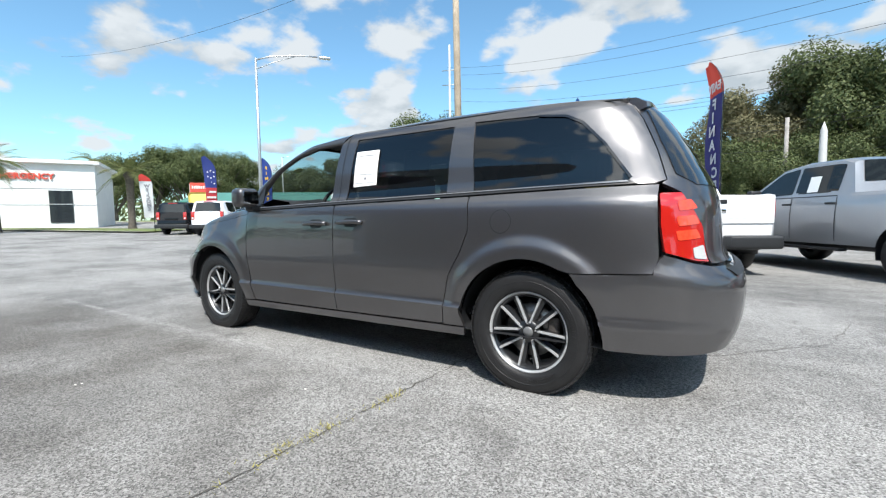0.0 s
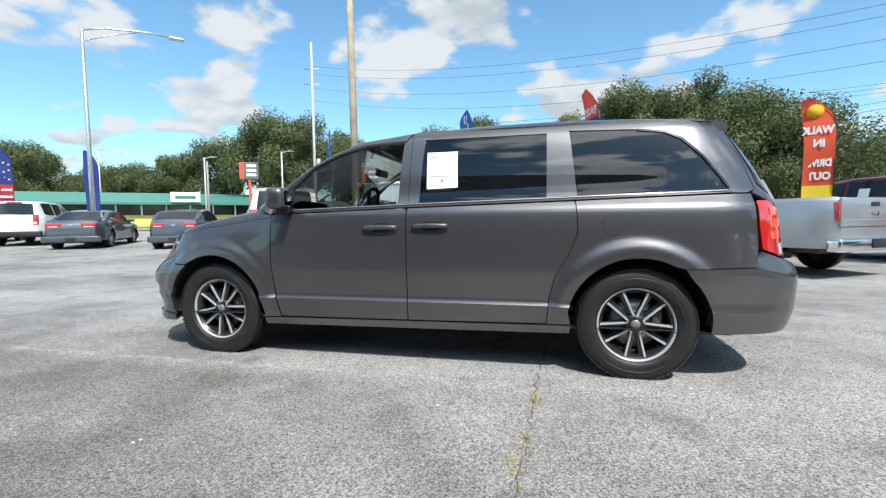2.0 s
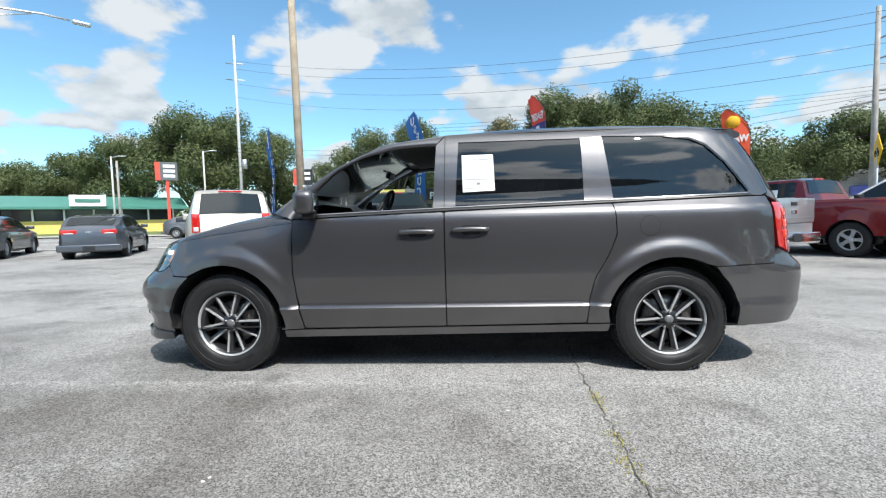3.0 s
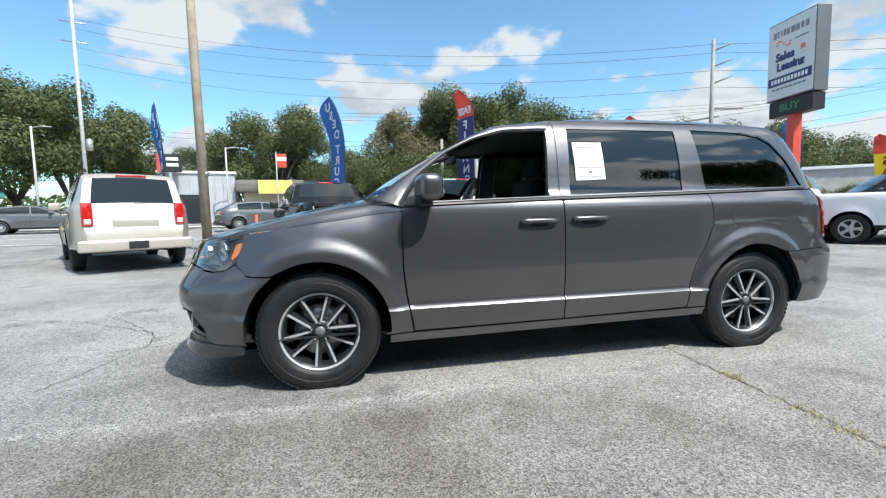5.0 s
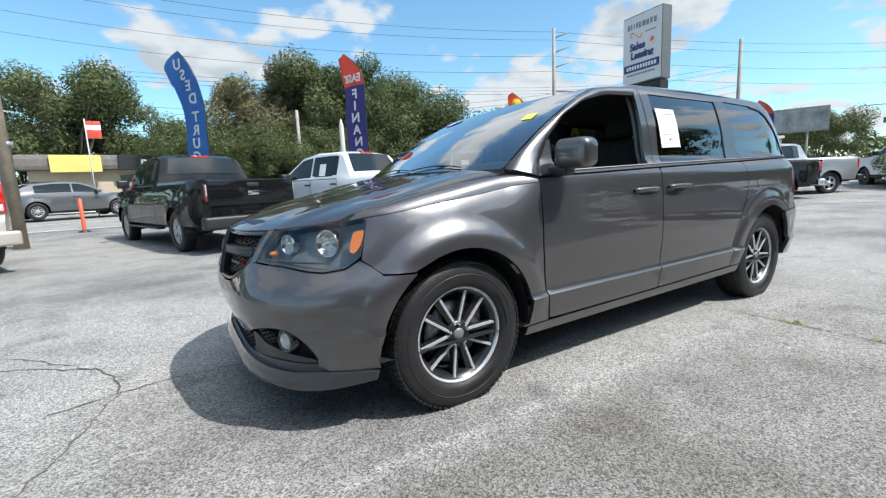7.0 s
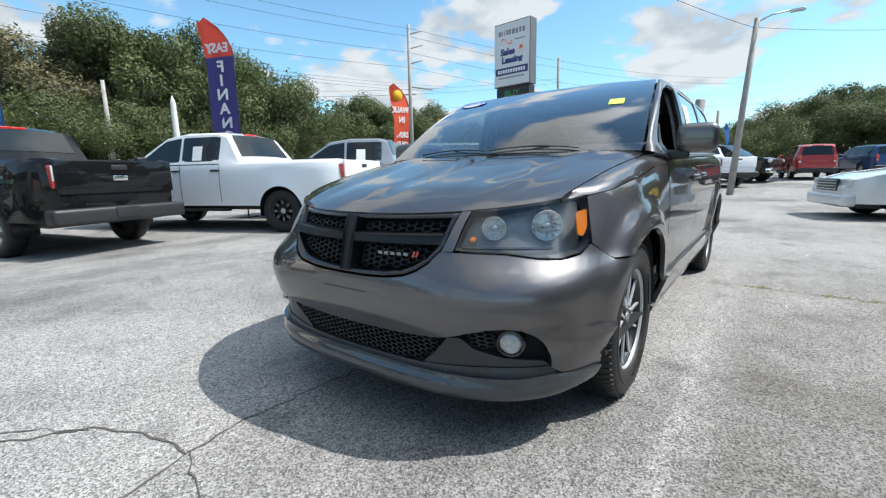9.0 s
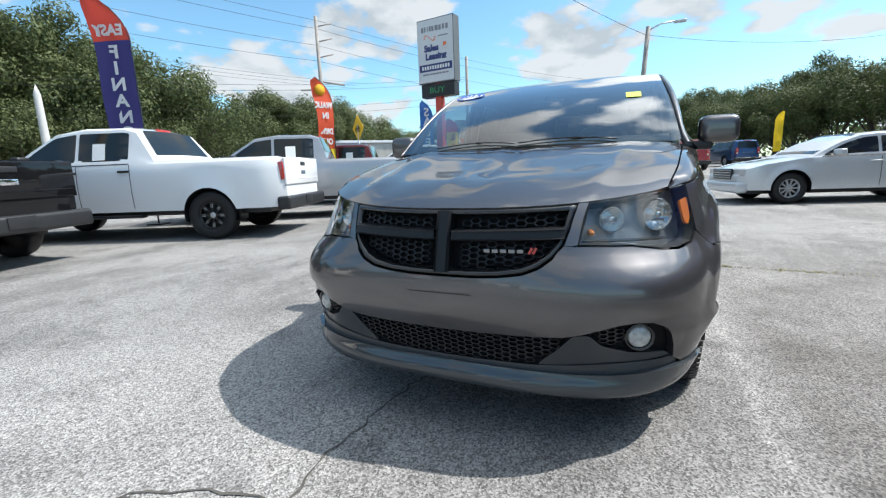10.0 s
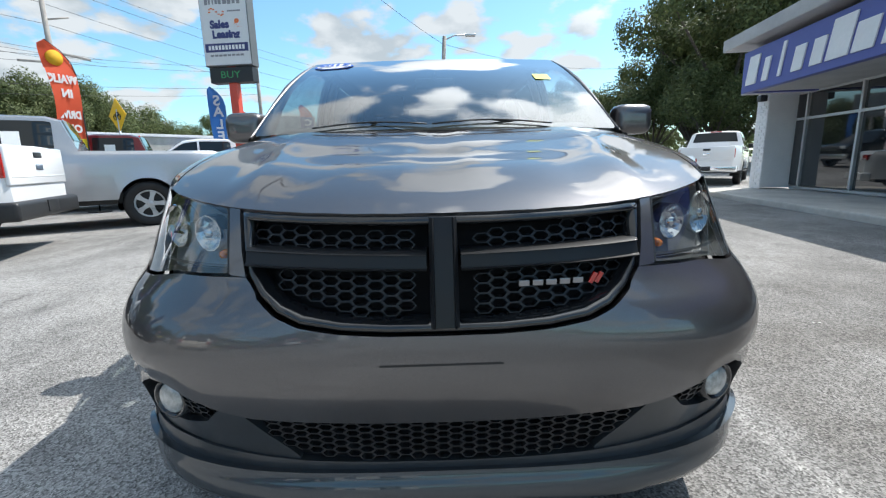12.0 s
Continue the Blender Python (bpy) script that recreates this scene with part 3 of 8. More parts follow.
def van_hood(x, y):
    w = van_base(x, 0.8) * 1.05
    top = smooth_table(VAN_HOOD, x)
    z = 0.72 + (top - 0.72) * max(0.0, 1 - (min(abs(y), w * 0.999) / w) ** (7 + 3 * sstep(-2.0, -1.3, x))) ** 0.5
    lx, lz = lead(min(abs(y), 0.86))
    d = x - lx
    k = sstep(-2.05, -1.35, x)
    z = z * k + (1 - k) * (lz + (smooth_table(VAN_HOOD, d - 2.385) - 0.894 if d > 0 else 0.6 * d))
    line = 0.30 + 0.17 * clamp((x + 2.4) / 1.2)
    fade = sstep(-2.38, -2.1, x)
    z += 0.006 * fade * (1 - sstep(line - 0.08, line + 0.08, abs(y))) - 0.005 * fade * (1 - sstep(0.05, 0.075, abs(y)))
    # sharp outer crease
    c = abs(y) - (0.498 + 0.12 * clamp((x + 2.28) / 1.1))
    z += 0.010 * sstep(-2.27, -2.05, x) * (1 - 0.4 * sstep(-1.9, -1.2, x)) * (sstep(-0.20, 0.0, c) if c < 0 else 1 - sstep(0.0, 0.05, c))
    return (x, y, z)


def van_roof(x, y):
    return (x, y, 1.55 + (smooth_table(VAN_ROOF, x) - 1.55) * max(0.0, 1 - (min(abs(y), 0.774) / 0.775) ** 4) ** (1 / 2.2))


def van_front(u, z):
    th = clamp(abs(u), 0, 1) * math.pi / 2
    nf = lerp_table(VAN_NF, z)
    a, b = XF - lerp_table(VAN_NOSE, z), lerp_table(VAN_B, z)
    x = XF - a * math.cos(th) ** (2 / nf)
    y = b * math.sin(th) ** (2 / nf)
    # brow over the fog lamp
    x += 0.022 * sstep(0.56, 0.68, y) * (1 - sstep(0.515, 0.545, z)) * sstep(0.30, 0.36, z) * (1 - sstep(0.82, 0.90, y))
    for hx, hz in HUBS[:1]:
        y += 0.026 * (1 - sstep(0.48, 0.57, math.hypot(x - hx, z - hz))) * sstep(0.30, 0.50, z)
    return (x, math.copysign(y, u), z)


def van_rear(u, z):
    th = clamp(abs(u), 0, 1) * math.pi / 2
    a, b = lerp_table(VAN_TAIL, z) - XR, lerp_table(VAN_B, z)
    x = XR + a * math.cos(th) ** (2 / NR)
    return (x, math.copysign(b * math.sin(th) ** (2 / NR), u), z)


def fy(y, z):
    """Place round the nose of a point at y."""
    return math.copysign(math.asin(clamp((abs(y) / lerp_table(VAN_B, z)) ** (lerp_table(VAN_NF, z) / 2))) / (math.pi / 2), y)


def fx(x, z, s):
    return s * math.acos(clamp(((XF - x) / (XF - lerp_table(VAN_NOSE, z))) ** (lerp_table(VAN_NF, z) / 2))) / (math.pi / 2)


def ry(y, z):
    return math.copysign(math.asin(clamp((abs(y) / lerp_table(VAN_B, z)) ** (NR / 2))) / (math.pi / 2), y)


def rx(x, z, s):
    return s * math.acos(clamp(((x - XR) / (lerp_table(VAN_TAIL, z) - XR)) ** (NR / 2))) / (math.pi / 2)


def windshield(u, v):
    bx, by, bz = -1.27 + 0.07 * u * u, 0.862 * u, 1.146 - 0.016 * u * u
    tx, ty, tz = -0.42 + 0.03 * u * u, 0.742 * u, 1.622 - 0.010 * u * u
    return (bx + (tx - bx) * v, by + (ty - by) * v, bz + (tz - bz) * v + 0.15 * v * (1 - v))


def arch(hx, r=0.425, a0=-10, a1=190, n=22, hz=0.35):
    """Points of a wheel arch from its front foot over the top to its rear foot (front is -x)."""
    return [(hx - r * math.cos(radians(a0 + (a1 - a0) * i / n)), hz + r * math.sin(radians(a0 + (a1 - a0) * i / n))) for i in range(n + 1)]


def both(poly):
    """A half outline from the middle to the side, mirrored to a whole one."""
    return poly + [(-u, v) for u, v in reversed(poly) if abs(u) > 1e-6]


def bm_hex(poly_test, y0, y1, z0, z1, fn, w=0.05, h=0.024, bar=0.0045, push=-0.03):
    """A honeycomb of flat bars within a region of the nose."""
    bm = bmesh.new()
    row, z = 0, z0
    while z < z1:
        y = y0 + (w * 0.75 if row % 2 else 0)
        while y < y1:
            ring = [(-0.5 * w, 0), (-0.25 * w, 0.5 * h), (0.25 * w, 0.5 * h), (0.5 * w, 0), (0.25 * w, -0.5 * h), (-0.25 * w, -0.5 * h)]
            if all(poly_test(y + a * 0.45, z + b * 0.45) for a, b in ring):
                rings = []
                for k, dep in ((1.0, push), (0.82, push), (0.78, push - 0.016)):
                    vs = []
                    for a, b in ring:
                        p = Vector(fn(fy(y + a * k, z + b * k), z + b * k))
                        vs.append(bm.verts.new(p - Vector((dep, 0, 0))))
                    rings.append(vs)
                for q0, q1 in zip(rings, rings[1:]):
                    for j in range(6):
                        bm.faces.new((q0[j], q0[(j + 1) % 6], q1[(j + 1) % 6], q1[j]))
            y += w * 1.5
        z += h * 0.5
        row += 1
    return bm


def in_poly(poly, x, y):
    inside, k = False, len(poly)
    for i in range(k):
        (x0, y0), (x1, y1) = poly[i], poly[(i + 1) % k]
        if (y0 > y) != (y1 > y) and x < (x1 - x0) * (y - y0) / (y1 - y0) + x0:
            inside = not inside
    return inside


def build_wheel(parent, hx, s, turn=0.0):
    """Ten-spoke machined alloy on a road tyre; s: the side it faces."""
    R, half = 0.367, 0.112
    y0 = s * 0.825
    m = pose(hx, y0, 0.347, 0, 0, 0) @ Matrix.Diagonal((1, s, 1, 1))
    prof = [(0.234, 0.080), (0.242, 0.100), (0.262, 0.108), (0.29, 0.112), (0.33, 0.108), (0.348, 0.098), (0.361, 0.082), (R, 0.055), (R + 0.001, 0.0), (R, -0.055),
            (0.361, -0.085), (0.33, -0.108), (0.27, -0.11), (0.234, -0.09)]
    wheel = part("wheel", bm_lathe([(0.222, -0.09), (0.2, -0.08), (0.195, 0.0), (0.2, 0.05), (0.212, 0.07), (0.222, 0.08)], 64), M["wheel_black"], parent, m=m)
    big = Matrix.Diagonal((1.055, 1, 1.055, 1))
    tyre = part("tyre", bm_lathe(prof, 72), M["rubber"], wheel, "black road tyre")
    # tread blocks and grooves
    bm = bmesh.new()
    for j in range(72):
        a = 2 * math.pi * j / 72
        for row in (-0.085, -0.045, 0.0, 0.045, 0.085):
            rr = R + 0.001 if abs(row) < 0.05 else R - 0.008
            b = bm_box(0.024, 0.034, 0.008, bevel=0.0)
            b.transform(Matrix.Rotation(-a - (0.02 if row > 0 else 0), 4, "Y") @ pose(0, row, rr, -math.degrees(math.copysign(0.28, row)) if abs(row) > 0.05 else 0, 0, 12))
            for f in b.faces:
                f.normal_update()
            me_v = [bm.verts.new(v.co) for v in b.verts]
            b.verts.index_update()
            for f in b.faces:
                bm.faces.new([me_v[v.index] for v in f.verts])
            b.free()
    part("tread", bm, M["rubber"], wheel, smooth=False)
    # sidewall rib and raised lettering bars
    bm = bm_lathe([(0.296, 0.1115), (0.299, 0.1135), (0.302, 0.1115)], 64)
    for k in range(26):
        a = 0.9 + k * 0.052 + (0.9 if k > 12 else 0)
        b = bm_box(0.010, 0.004, 0.018, (0, 0.1115, 0.277))
        b.transform(Matrix.Rotation(a, 4, "Y"))
        join(bm, b)
    part("sidewall_lettering", bm, M["rubber"], wheel, smooth=False)
    # rim lip
    part("rim", bm_lathe([(0.226, 0.078), (0.227, 0.088), (0.223, 0.092), (0.217, 0.090), (0.212, 0.076), (0.206, 0.06)], 72), M["alloy"], wheel, "machined bright rim lip", m=big)
    # spokes: five pairs that open towards the rim, black with thin machined faces
    for k in range(10):
        mid, sg = 90 + 72 * (k // 2) + turn, 1 if k % 2 else -1
        a0, a1 = radians(mid + 12 * sg), radians(mid + 20.5 * sg)
        p0, p1 = Vector((0.048 * math.cos(a0), 0.048 * math.sin(a0))), Vector((0.218 * math.cos(a1), 0.218 * math.sin(a1)))
        along = (p1 - p0).normalized()
        side = Vector((-along.y, along.x)) * sg
        for nm, mt, inner, outer, top, thick in (("spoke", M["wheel_black"], -0.008, 0.030, 0.064, 0.040), ("spoke_face", M["alloy"], -0.0065, 0.0050, 0.071, 0.010)):
            bm = bmesh.new()
            cols = []
            for i in range(7):
                t = i / 6
                c = p0.lerp(p1, t)
                out = outer * (0.55 + 0.45 * t)
                hgt = top + (0.006 if t > 0.9 else 0.0)
                low = hgt - thick * (1 - 0.3 * t)
                rows = ((inner - 0.002, low), (inner, hgt), (out, hgt - (0.012 if nm == "spoke" else 0.0)), (out + 0.002, low))
                cols.append([bm.verts.new(((c + side * q).x, hh, (c + side * q).y)) for q, hh in rows])
            for a, b in zip(cols, cols[1:]):
                for j in range(3):
                    bm.faces.new((a[j], a[j + 1], b[j + 1], b[j]))
            bmesh.ops.recalc_face_normals(bm, faces=list(bm.faces))
            part(nm, bm, mt, wheel, smooth=False, m=big)
    part("hub", bm_lathe([(0.0, 0.07), (0.06, 0.07), (0.07, 0.055), (0.075, 0.02)], 32), M["wheel_black"], wheel)
    part("centre_cap", bm_lathe([(0.0, 0.078), (0.026, 0.077), (0.030, 0.072), (0.031, 0.06)], 24), mat_get("cap_grey"), wheel, "grey centre cap")
    for k in range(5):
        a = radians(72 * k + 90)
        b = bm_lathe([(0.0, 0.083), (0.006, 0.083), (0.0095, 0.078), (0.0105, 0.055)], 6)
        b.transform(Matrix.Translation((0.052 * math.cos(a), 0, 0.052 * math.sin(a))))
        part("lug_nut", b, M["chrome"], wheel, smooth=False)
    part("brake_disc", bm_lathe([(0.07, 0.012), (0.155, 0.012), (0.155, -0.012), (0.07, -0.012)], 48), M["steel"], wheel, "worn steel brake disc")
    b = bm_box(0.07, 0.06, 0.15, (0.135, 0.0, 0.02), 0.015)
    part("brake_caliper", b, mat_get("cast_iron"), wheel)
    part("backing_plate", bm_lathe([(0.0, -0.03), (0.19, -0.03), (0.195, -0.05)], 32), M["black_plastic"], wheel)
    return wheel


def mat_get(name):
    if name not in M:
        table = {"cap_grey": dict(color=(0.20, 0.205, 0.21), rough=0.4, metal=0.4), "cast_iron": dict(color=(0.09, 0.08, 0.075), rough=0.7, metal=0.4, var=0.4, scale=60)}
        M[name] = mat(name, **table[name])
    return M[name]


HOOD_EDGE = [(-2.045, 0.762), (-1.92, 0.785), (-1.8, 0.803), (-1.6, 0.822), (-1.4, 0.838), (-1.3, 0.845), (-1.225, 0.85)]
SHOULDER = [(-2.045, 0.925), (-1.945, 0.943), (-1.8, 0.962), (-1.6, 0.992), (-1.4, 1.015), (-1.2, 1.045), (-1.034, 1.062)]



def build_van():
    van = tagged(new("minivan"), "dark granite grey minivan with black alloys parked on worn asphalt", "minivan")
    G = 0.003
    P = M["paint"]
    for s in (-1, 1):
        fn, fl = van_side(s), s > 0

        def skin(name, poly, material=P, gap=G, depth=0.022, push=0.0, label="", du=0.05, dv=0.02, parent=van):
            return sharp(part(name, bm_skin(inset(poly, gap), fn, du, dv, depth, push, flip=fl), material, parent, label), 40)

        door = skin("front_door", rounded([(-1.030, 1.082), (-1.030, 0.72), (-1.012, 0.55), (-0.968, 0.318), (0.036, 0.325), (0.036, 0.7), (0.034, 1.112)], 0.02))
        slide = skin("sliding_door", rounded([(0.038, 0.325), (0.985, 0.340), (1.0, 0.5), (1.037, 0.65), (1.125, 0.80), (1.178, 0.93), (1.175, 1.05), (1.165, 1.140), (0.036, 1.112)], 0.02))
        skin("quarter_panel", [(1.165, 1.140), (1.175, 1.05), (1.178, 0.93), (1.125, 0.80), (1.037, 0.65), (1.0, 0.5), (0.985, 0.335), (1.14, 0.338)]
             + arch(1.539, a0=5, a1=118)[1:] + [(1.80, 0.710), (2.19, 0.721), (2.215, 0.80), (2.20, 1.10), (2.20, 1.168)], du=0.02)
        skin("fender", [(-1.034, 1.086), (-1.034, 0.72), (-1.016, 0.55), (-0.972, 0.312), (-1.15, 0.305)]
             + [(-1.539 + 0.425 * math.cos(radians(a)), 0.35 + 0.425 * math.sin(radians(a))) for a in range(-4, 122, 6)]
             + [(-1.80, 0.700), (-1.93, 0.705), (-1.998, 0.768)] + SHOULDER[1:], du=0.02)
        bm = bmesh.new()
        cols = []
        for i in range(31):
            x = -2.045 + 1.009 * i / 30
            ye, zs = lerp_table(HOOD_EDGE, x) + 0.003, lerp_table(SHOULDER, x)
            p0 = Vector((x, ye, van_hood(x, ye)[2]))
            p2 = Vector((x, van_half(x, zs) if x > -1.93 else van_front(fx(x, zs, 1), zs)[1] * 0.985, zs))
            p1 = Vector((x, p2.y - 0.012, p0.z - 0.006 if p0.z > zs else zs + 0.004))
            col = [p0 - Vector((0, 0, 0.03))] + [p0.lerp(p1, t).lerp(p1.lerp(p2, t), t) for t in (k / 7 for k in range(8))]
            cols.append([bm.verts.new((p.x, s * p.y, p.z)) for p in col])
        for a, b in zip(cols, cols[1:]):
            for j in range(8):
                bm.faces.new((a[j], a[j + 1], b[j + 1], b[j]))
        bmesh.ops.recalc_face_normals(bm, faces=list(bm.faces))
        sharp(part("fender_top", bm, P, van), 40)
        skin("sill", [(-1.12, 0.300), (-0.97, 0.306), (0.985, 0.330), (1.14, 0.332), (1.13, 0.275), (-1.12, 0.245)], gap=0.002)
        # greenhouse: belt, pillars, rail
        skin("belt_trim", [(-1.03, 1.088), (0.034, 1.117), (1.165, 1.145), (2.10, 1.172), (2.06, 1.192), (1.17, 1.172), (0.11, 1.146), (-0.90, 1.108)], M["black_plastic"], 0.0, 0.01, 0.004, "black window belt trim")
        skin("bright_strip", [(-0.88, 1.1055), (0.1, 1.1335), (1.17, 1.158), (2.06, 1.182), (2.05, 1.189), (1.17, 1.163), (0.1, 1.1385), (-0.88, 1.1105)], M["satin_trim"], 0.0, 0.004, 0.010, "thin bright belt strip")
        skin("b_pillar", [(-0.045, 1.138), (0.11, 1.146), (0.138, 1.604), (-0.020, 1.583)], P, 0.0, 0.02, 0.001)
        skin("door_frame_seam", [(0.030, 1.12), (0.037, 1.12), (0.047, 1.64), (0.040, 1.64)], M["black_plastic"], 0.0, 0.0, 0.003)
        skin("c_pillar", [(0.985, 1.166), (1.178, 1.172), (1.131, 1.614), (0.985, 1.602)], P, 0.0, 0.02, 0.001)
        skin("roof_rail", [(-0.02, 1.583), (0.138, 1.604), (0.985, 1.602), (1.131, 1.614), (1.60, 1.597), (1.70, 1.578), (2.06, 1.60), (2.02, 1.640), (1.6, 1.668), (0.2, 1.675), (0.05, 1.668)], P, 0.0, 0.02, 0.0)
        skin("d_pillar", [(1.70, 1.578), (1.80, 1.53), (1.93, 1.40), (2.07, 1.205), (2.06, 1.190), (2.10, 1.172), (2.17, 1.172), (2.225, 1.19), (2.175, 1.35), (2.10, 1.52), (2.045, 1.605)], P, 0.0, 0.02, 0.001)
        skin("sliding_window", rounded([(0.11, 1.146), (0.135, 1.600), (0.985, 1.600), (0.990, 1.168)], 0.02), M["privacy"], 0.0, 0.006, -0.006, "dark tinted glass pane")
        skin("quarter_window", rounded([(1.174, 1.172), (1.130, 1.612), (1.60, 1.597), (1.72, 1.572), (1.81, 1.525), (1.93, 1.40), (2.07, 1.205), (2.05, 1.185)], 0.02), M["privacy"], 0.0, 0.006, -0.006, "dark tinted glass pane")
        skin("window_gasket", [(1.55, 1.602), (1.72, 1.578), (1.815, 1.53), (1.937, 1.402), (2.077, 1.207), (2.062, 1.203), (1.925, 1.395), (1.805, 1.518), (1.715, 1.565), (1.55, 1.590)], M["gloss_black"], 0.0, 0.004, 0.002)
        sail = skin("mirror_sail", [(-1.02, 1.092), (-0.885, 1.11), (-0.875, 1.285), (-0.90, 1.275)], M["black_plastic"], 0.0, 0.01, 0.004)
        # a-pillar: between windshield edge and door opening
        bm = bmesh.new()
        edge = [(-1.03, 1.085), (-0.89, 1.285), (-0.73, 1.425), (-0.53, 1.52), (-0.30, 1.575), (-0.02, 1.585)]
        top_e = []
        for i in range(25):
            v = i / 24
            k = v * (len(edge) - 1)
            j = min(int(k), len(edge) - 2)
            ex, ez = (edge[j][q] + (edge[j + 1][q] - edge[j][q]) * (k - j) for q in (0, 1))
            b = Vector((ex, s * van_half(max(ex, -0.95), ez), ez))
            a = Vector(windshield(1.0, v / 0.76)) if v < 0.76 else Vector(windshield(1.0, 1.0)).lerp(Vector((0.05, 0.705, 1.668)), (v - 0.76) / 0.24)
            a.y *= s
            mid = (a + b) / 2 + Vector((0, s * 0.008, 0.008))
            top_e.append([bm.verts.new(p) for p in (a - Vector((0, 0, 0.02)), a, a.lerp(mid, 0.6) + Vector((0, s * 0.003, 0.003)), mid.lerp(b, 0.4) + Vector((0, s * 0.004, 0.003)), b, b - Vector((0, s * 0.05, 0.0)))])
        for a, b in zip(top_e, top_e[1:]):
            for j in range(5):
                bm.faces.new((a[j], a[j + 1], b[j + 1], b[j]))
        bmesh.ops.recalc_face_normals(bm, faces=list(bm.faces))
        part("a_pillar", bm, P, van)
        # door handles
        for nm, ob, x0, x1, zc in (("front", door, -0.272, -0.030, 0.978), ("slide", slide, 0.090, 0.334, 0.986)):
            pts = []
            for i in range(9):
                t = i / 8
                xx = x0 + (x1 - x0) * t
                pts.append((xx, s * (van_half(xx, zc) + 0.034 * math.sin(math.pi * clamp(0.12 + 0.76 * t)) ** 0.6 - 0.004), zc + 0.004 * math.sin(math.pi * t)))
            bm = bm_tube(pts, 0.016, 10)
            for v in bm.verts:
                v.co.y = s * van_half(v.co.x, zc) + (v.co.y - s * van_half(v.co.x, zc)) * 0.9
            part("door_handle", bm, P, ob, "body-coloured pull handle")
            cup = rounded([(x0 + 0.06, zc - 0.034), (x1 - 0.05, zc - 0.034), (x1 - 0.05, zc + 0.032), (x0 + 0.06, zc + 0.032)], 0.03)
            part("handle_recess", bm_skin(cup, fn, 0.05, 0.04, 0.003, 0.0015, flip=fl), M["black_plastic"], ob)
        # mirror
        mir = part("door_mirror", bm_box(0.135, 0.20, 0.155, bevel=0.055, seg=5), P, van, "body-coloured door mirror", m=pose(-0.885, -1.05 if s < 0 else 1.0, 1.195, 0, 0, s * -8))
        part("mirror_glass", bm_box(0.006, 0.15, 0.105, (0.068, 0, 0), 0.002), M["chrome"], mir, "mirror glass")
        part("mirror_base", bm_box(0.09, 0.14, 0.05, (0.0, -s * 0.10, -0.085), 0.018, 3), M["black_plastic"], mir)
        # tail lamp, split in lenses
        lamp = sharp(part("tail_lamp", bm_skin(rounded([(rx(2.203, 1.115, s), 1.115), (rx(2.214, 0.97, s), 0.97), (rx(2.235, 0.828, s), 0.828), (ry(s * 0.795, 0.785), 0.785), (ry(s * 0.725, 0.775), 0.775), (ry(s * 0.735, 0.95), 0.95), (ry(s * 0.79, 1.118), 1.118)], 0.008),
                                  van_rear, 0.03, 0.03, 0.03, 0.008), M["red_lens"], van, "red tail lamp with clear reversing lens"), 40)
        part("reversing_lens", bm_skin(rounded([(rx(2.345, 0.845, s), 0.848), (ry(s * 0.80, 0.80), 0.797), (ry(s * 0.735, 0.788), 0.787), (ry(s * 0.745, 0.862), 0.862)], 0.01), van_rear, 0.03, 0.03, 0.004, 0.013), mat_lens, lamp, "clear ribbed lens")
        for z0, z1 in ((0.885, 0.94), (0.955, 1.01), (1.03, 1.085)):
            part("lamp_chamber", bm_skin(rounded([(rx(2.285, z0, s), z0), (ry(s * 0.755, z0), z0 + 0.012), (ry(s * 0.775, z1), z1), (rx(2.275, z1, s), z1 - 0.008)], 0.012), van_rear, 0.03, 0.02, 0.003, 0.011), mat_red_bright, lamp)
        # headlamp
        tops = [(fy(s * y, lead(y)[1] - 0.004), lead(y)[1] - 0.004) for y in (0.508, 0.57, 0.63, 0.69, 0.74)]
        hp = [(fy(s * 0.482, 0.757), 0.757)] + tops + [(fx(-2.0, 0.934, s), 0.934), (fx(-1.947, 0.941, s), 0.941), (fx(-1.968, 0.85, s), 0.85), (fx(-2.002, 0.775, s), 0.775),
              (fx(-2.06, 0.735, s), 0.737), (fx(-2.14, 0.722, s), 0.724), (fx(-2.20, 0.728, s), 0.730), (fy(s * 0.645, 0.748), 0.748), (fy(s * 0.56, 0.752), 0.752)]
        hp = rounded(hp, 0.006)
        head = part("headlamp", bm_skin(inset(hp, 0.003), van_front, 0.03, 0.03, 0.03, -0.062, flip=True), M["lamp_housing"], van, "clear headlamp with grey housing and amber marker")
        part("lamp_lens", bm_skin(inset(hp, 0.002), van_front, 0.03, 0.03, 0.0, 0.0, flip=True), mat_clear_lens, head, "clear plastic lens")
        for nm, dd, ds in (("lamp_side", 0.0, 0.07),):
            rim = bmesh.new()
            ring = inset(hp, 0.002)
            outer = [Vector(van_front(u, z)) for u, z in ring]
            nrm = Vector((-0.75, s * 0.66, 0))
            ra, rb = [rim.verts.new(p) for p in outer], [rim.verts.new(p - nrm * ds) for p in outer]
            for q in range(len(ring)):
                rim.faces.new((ra[q], ra[(q + 1) % len(ring)], rb[(q + 1) % len(ring)], rb[q]))
            part(nm, rim, M["lamp_bezel"], head, smooth=False)
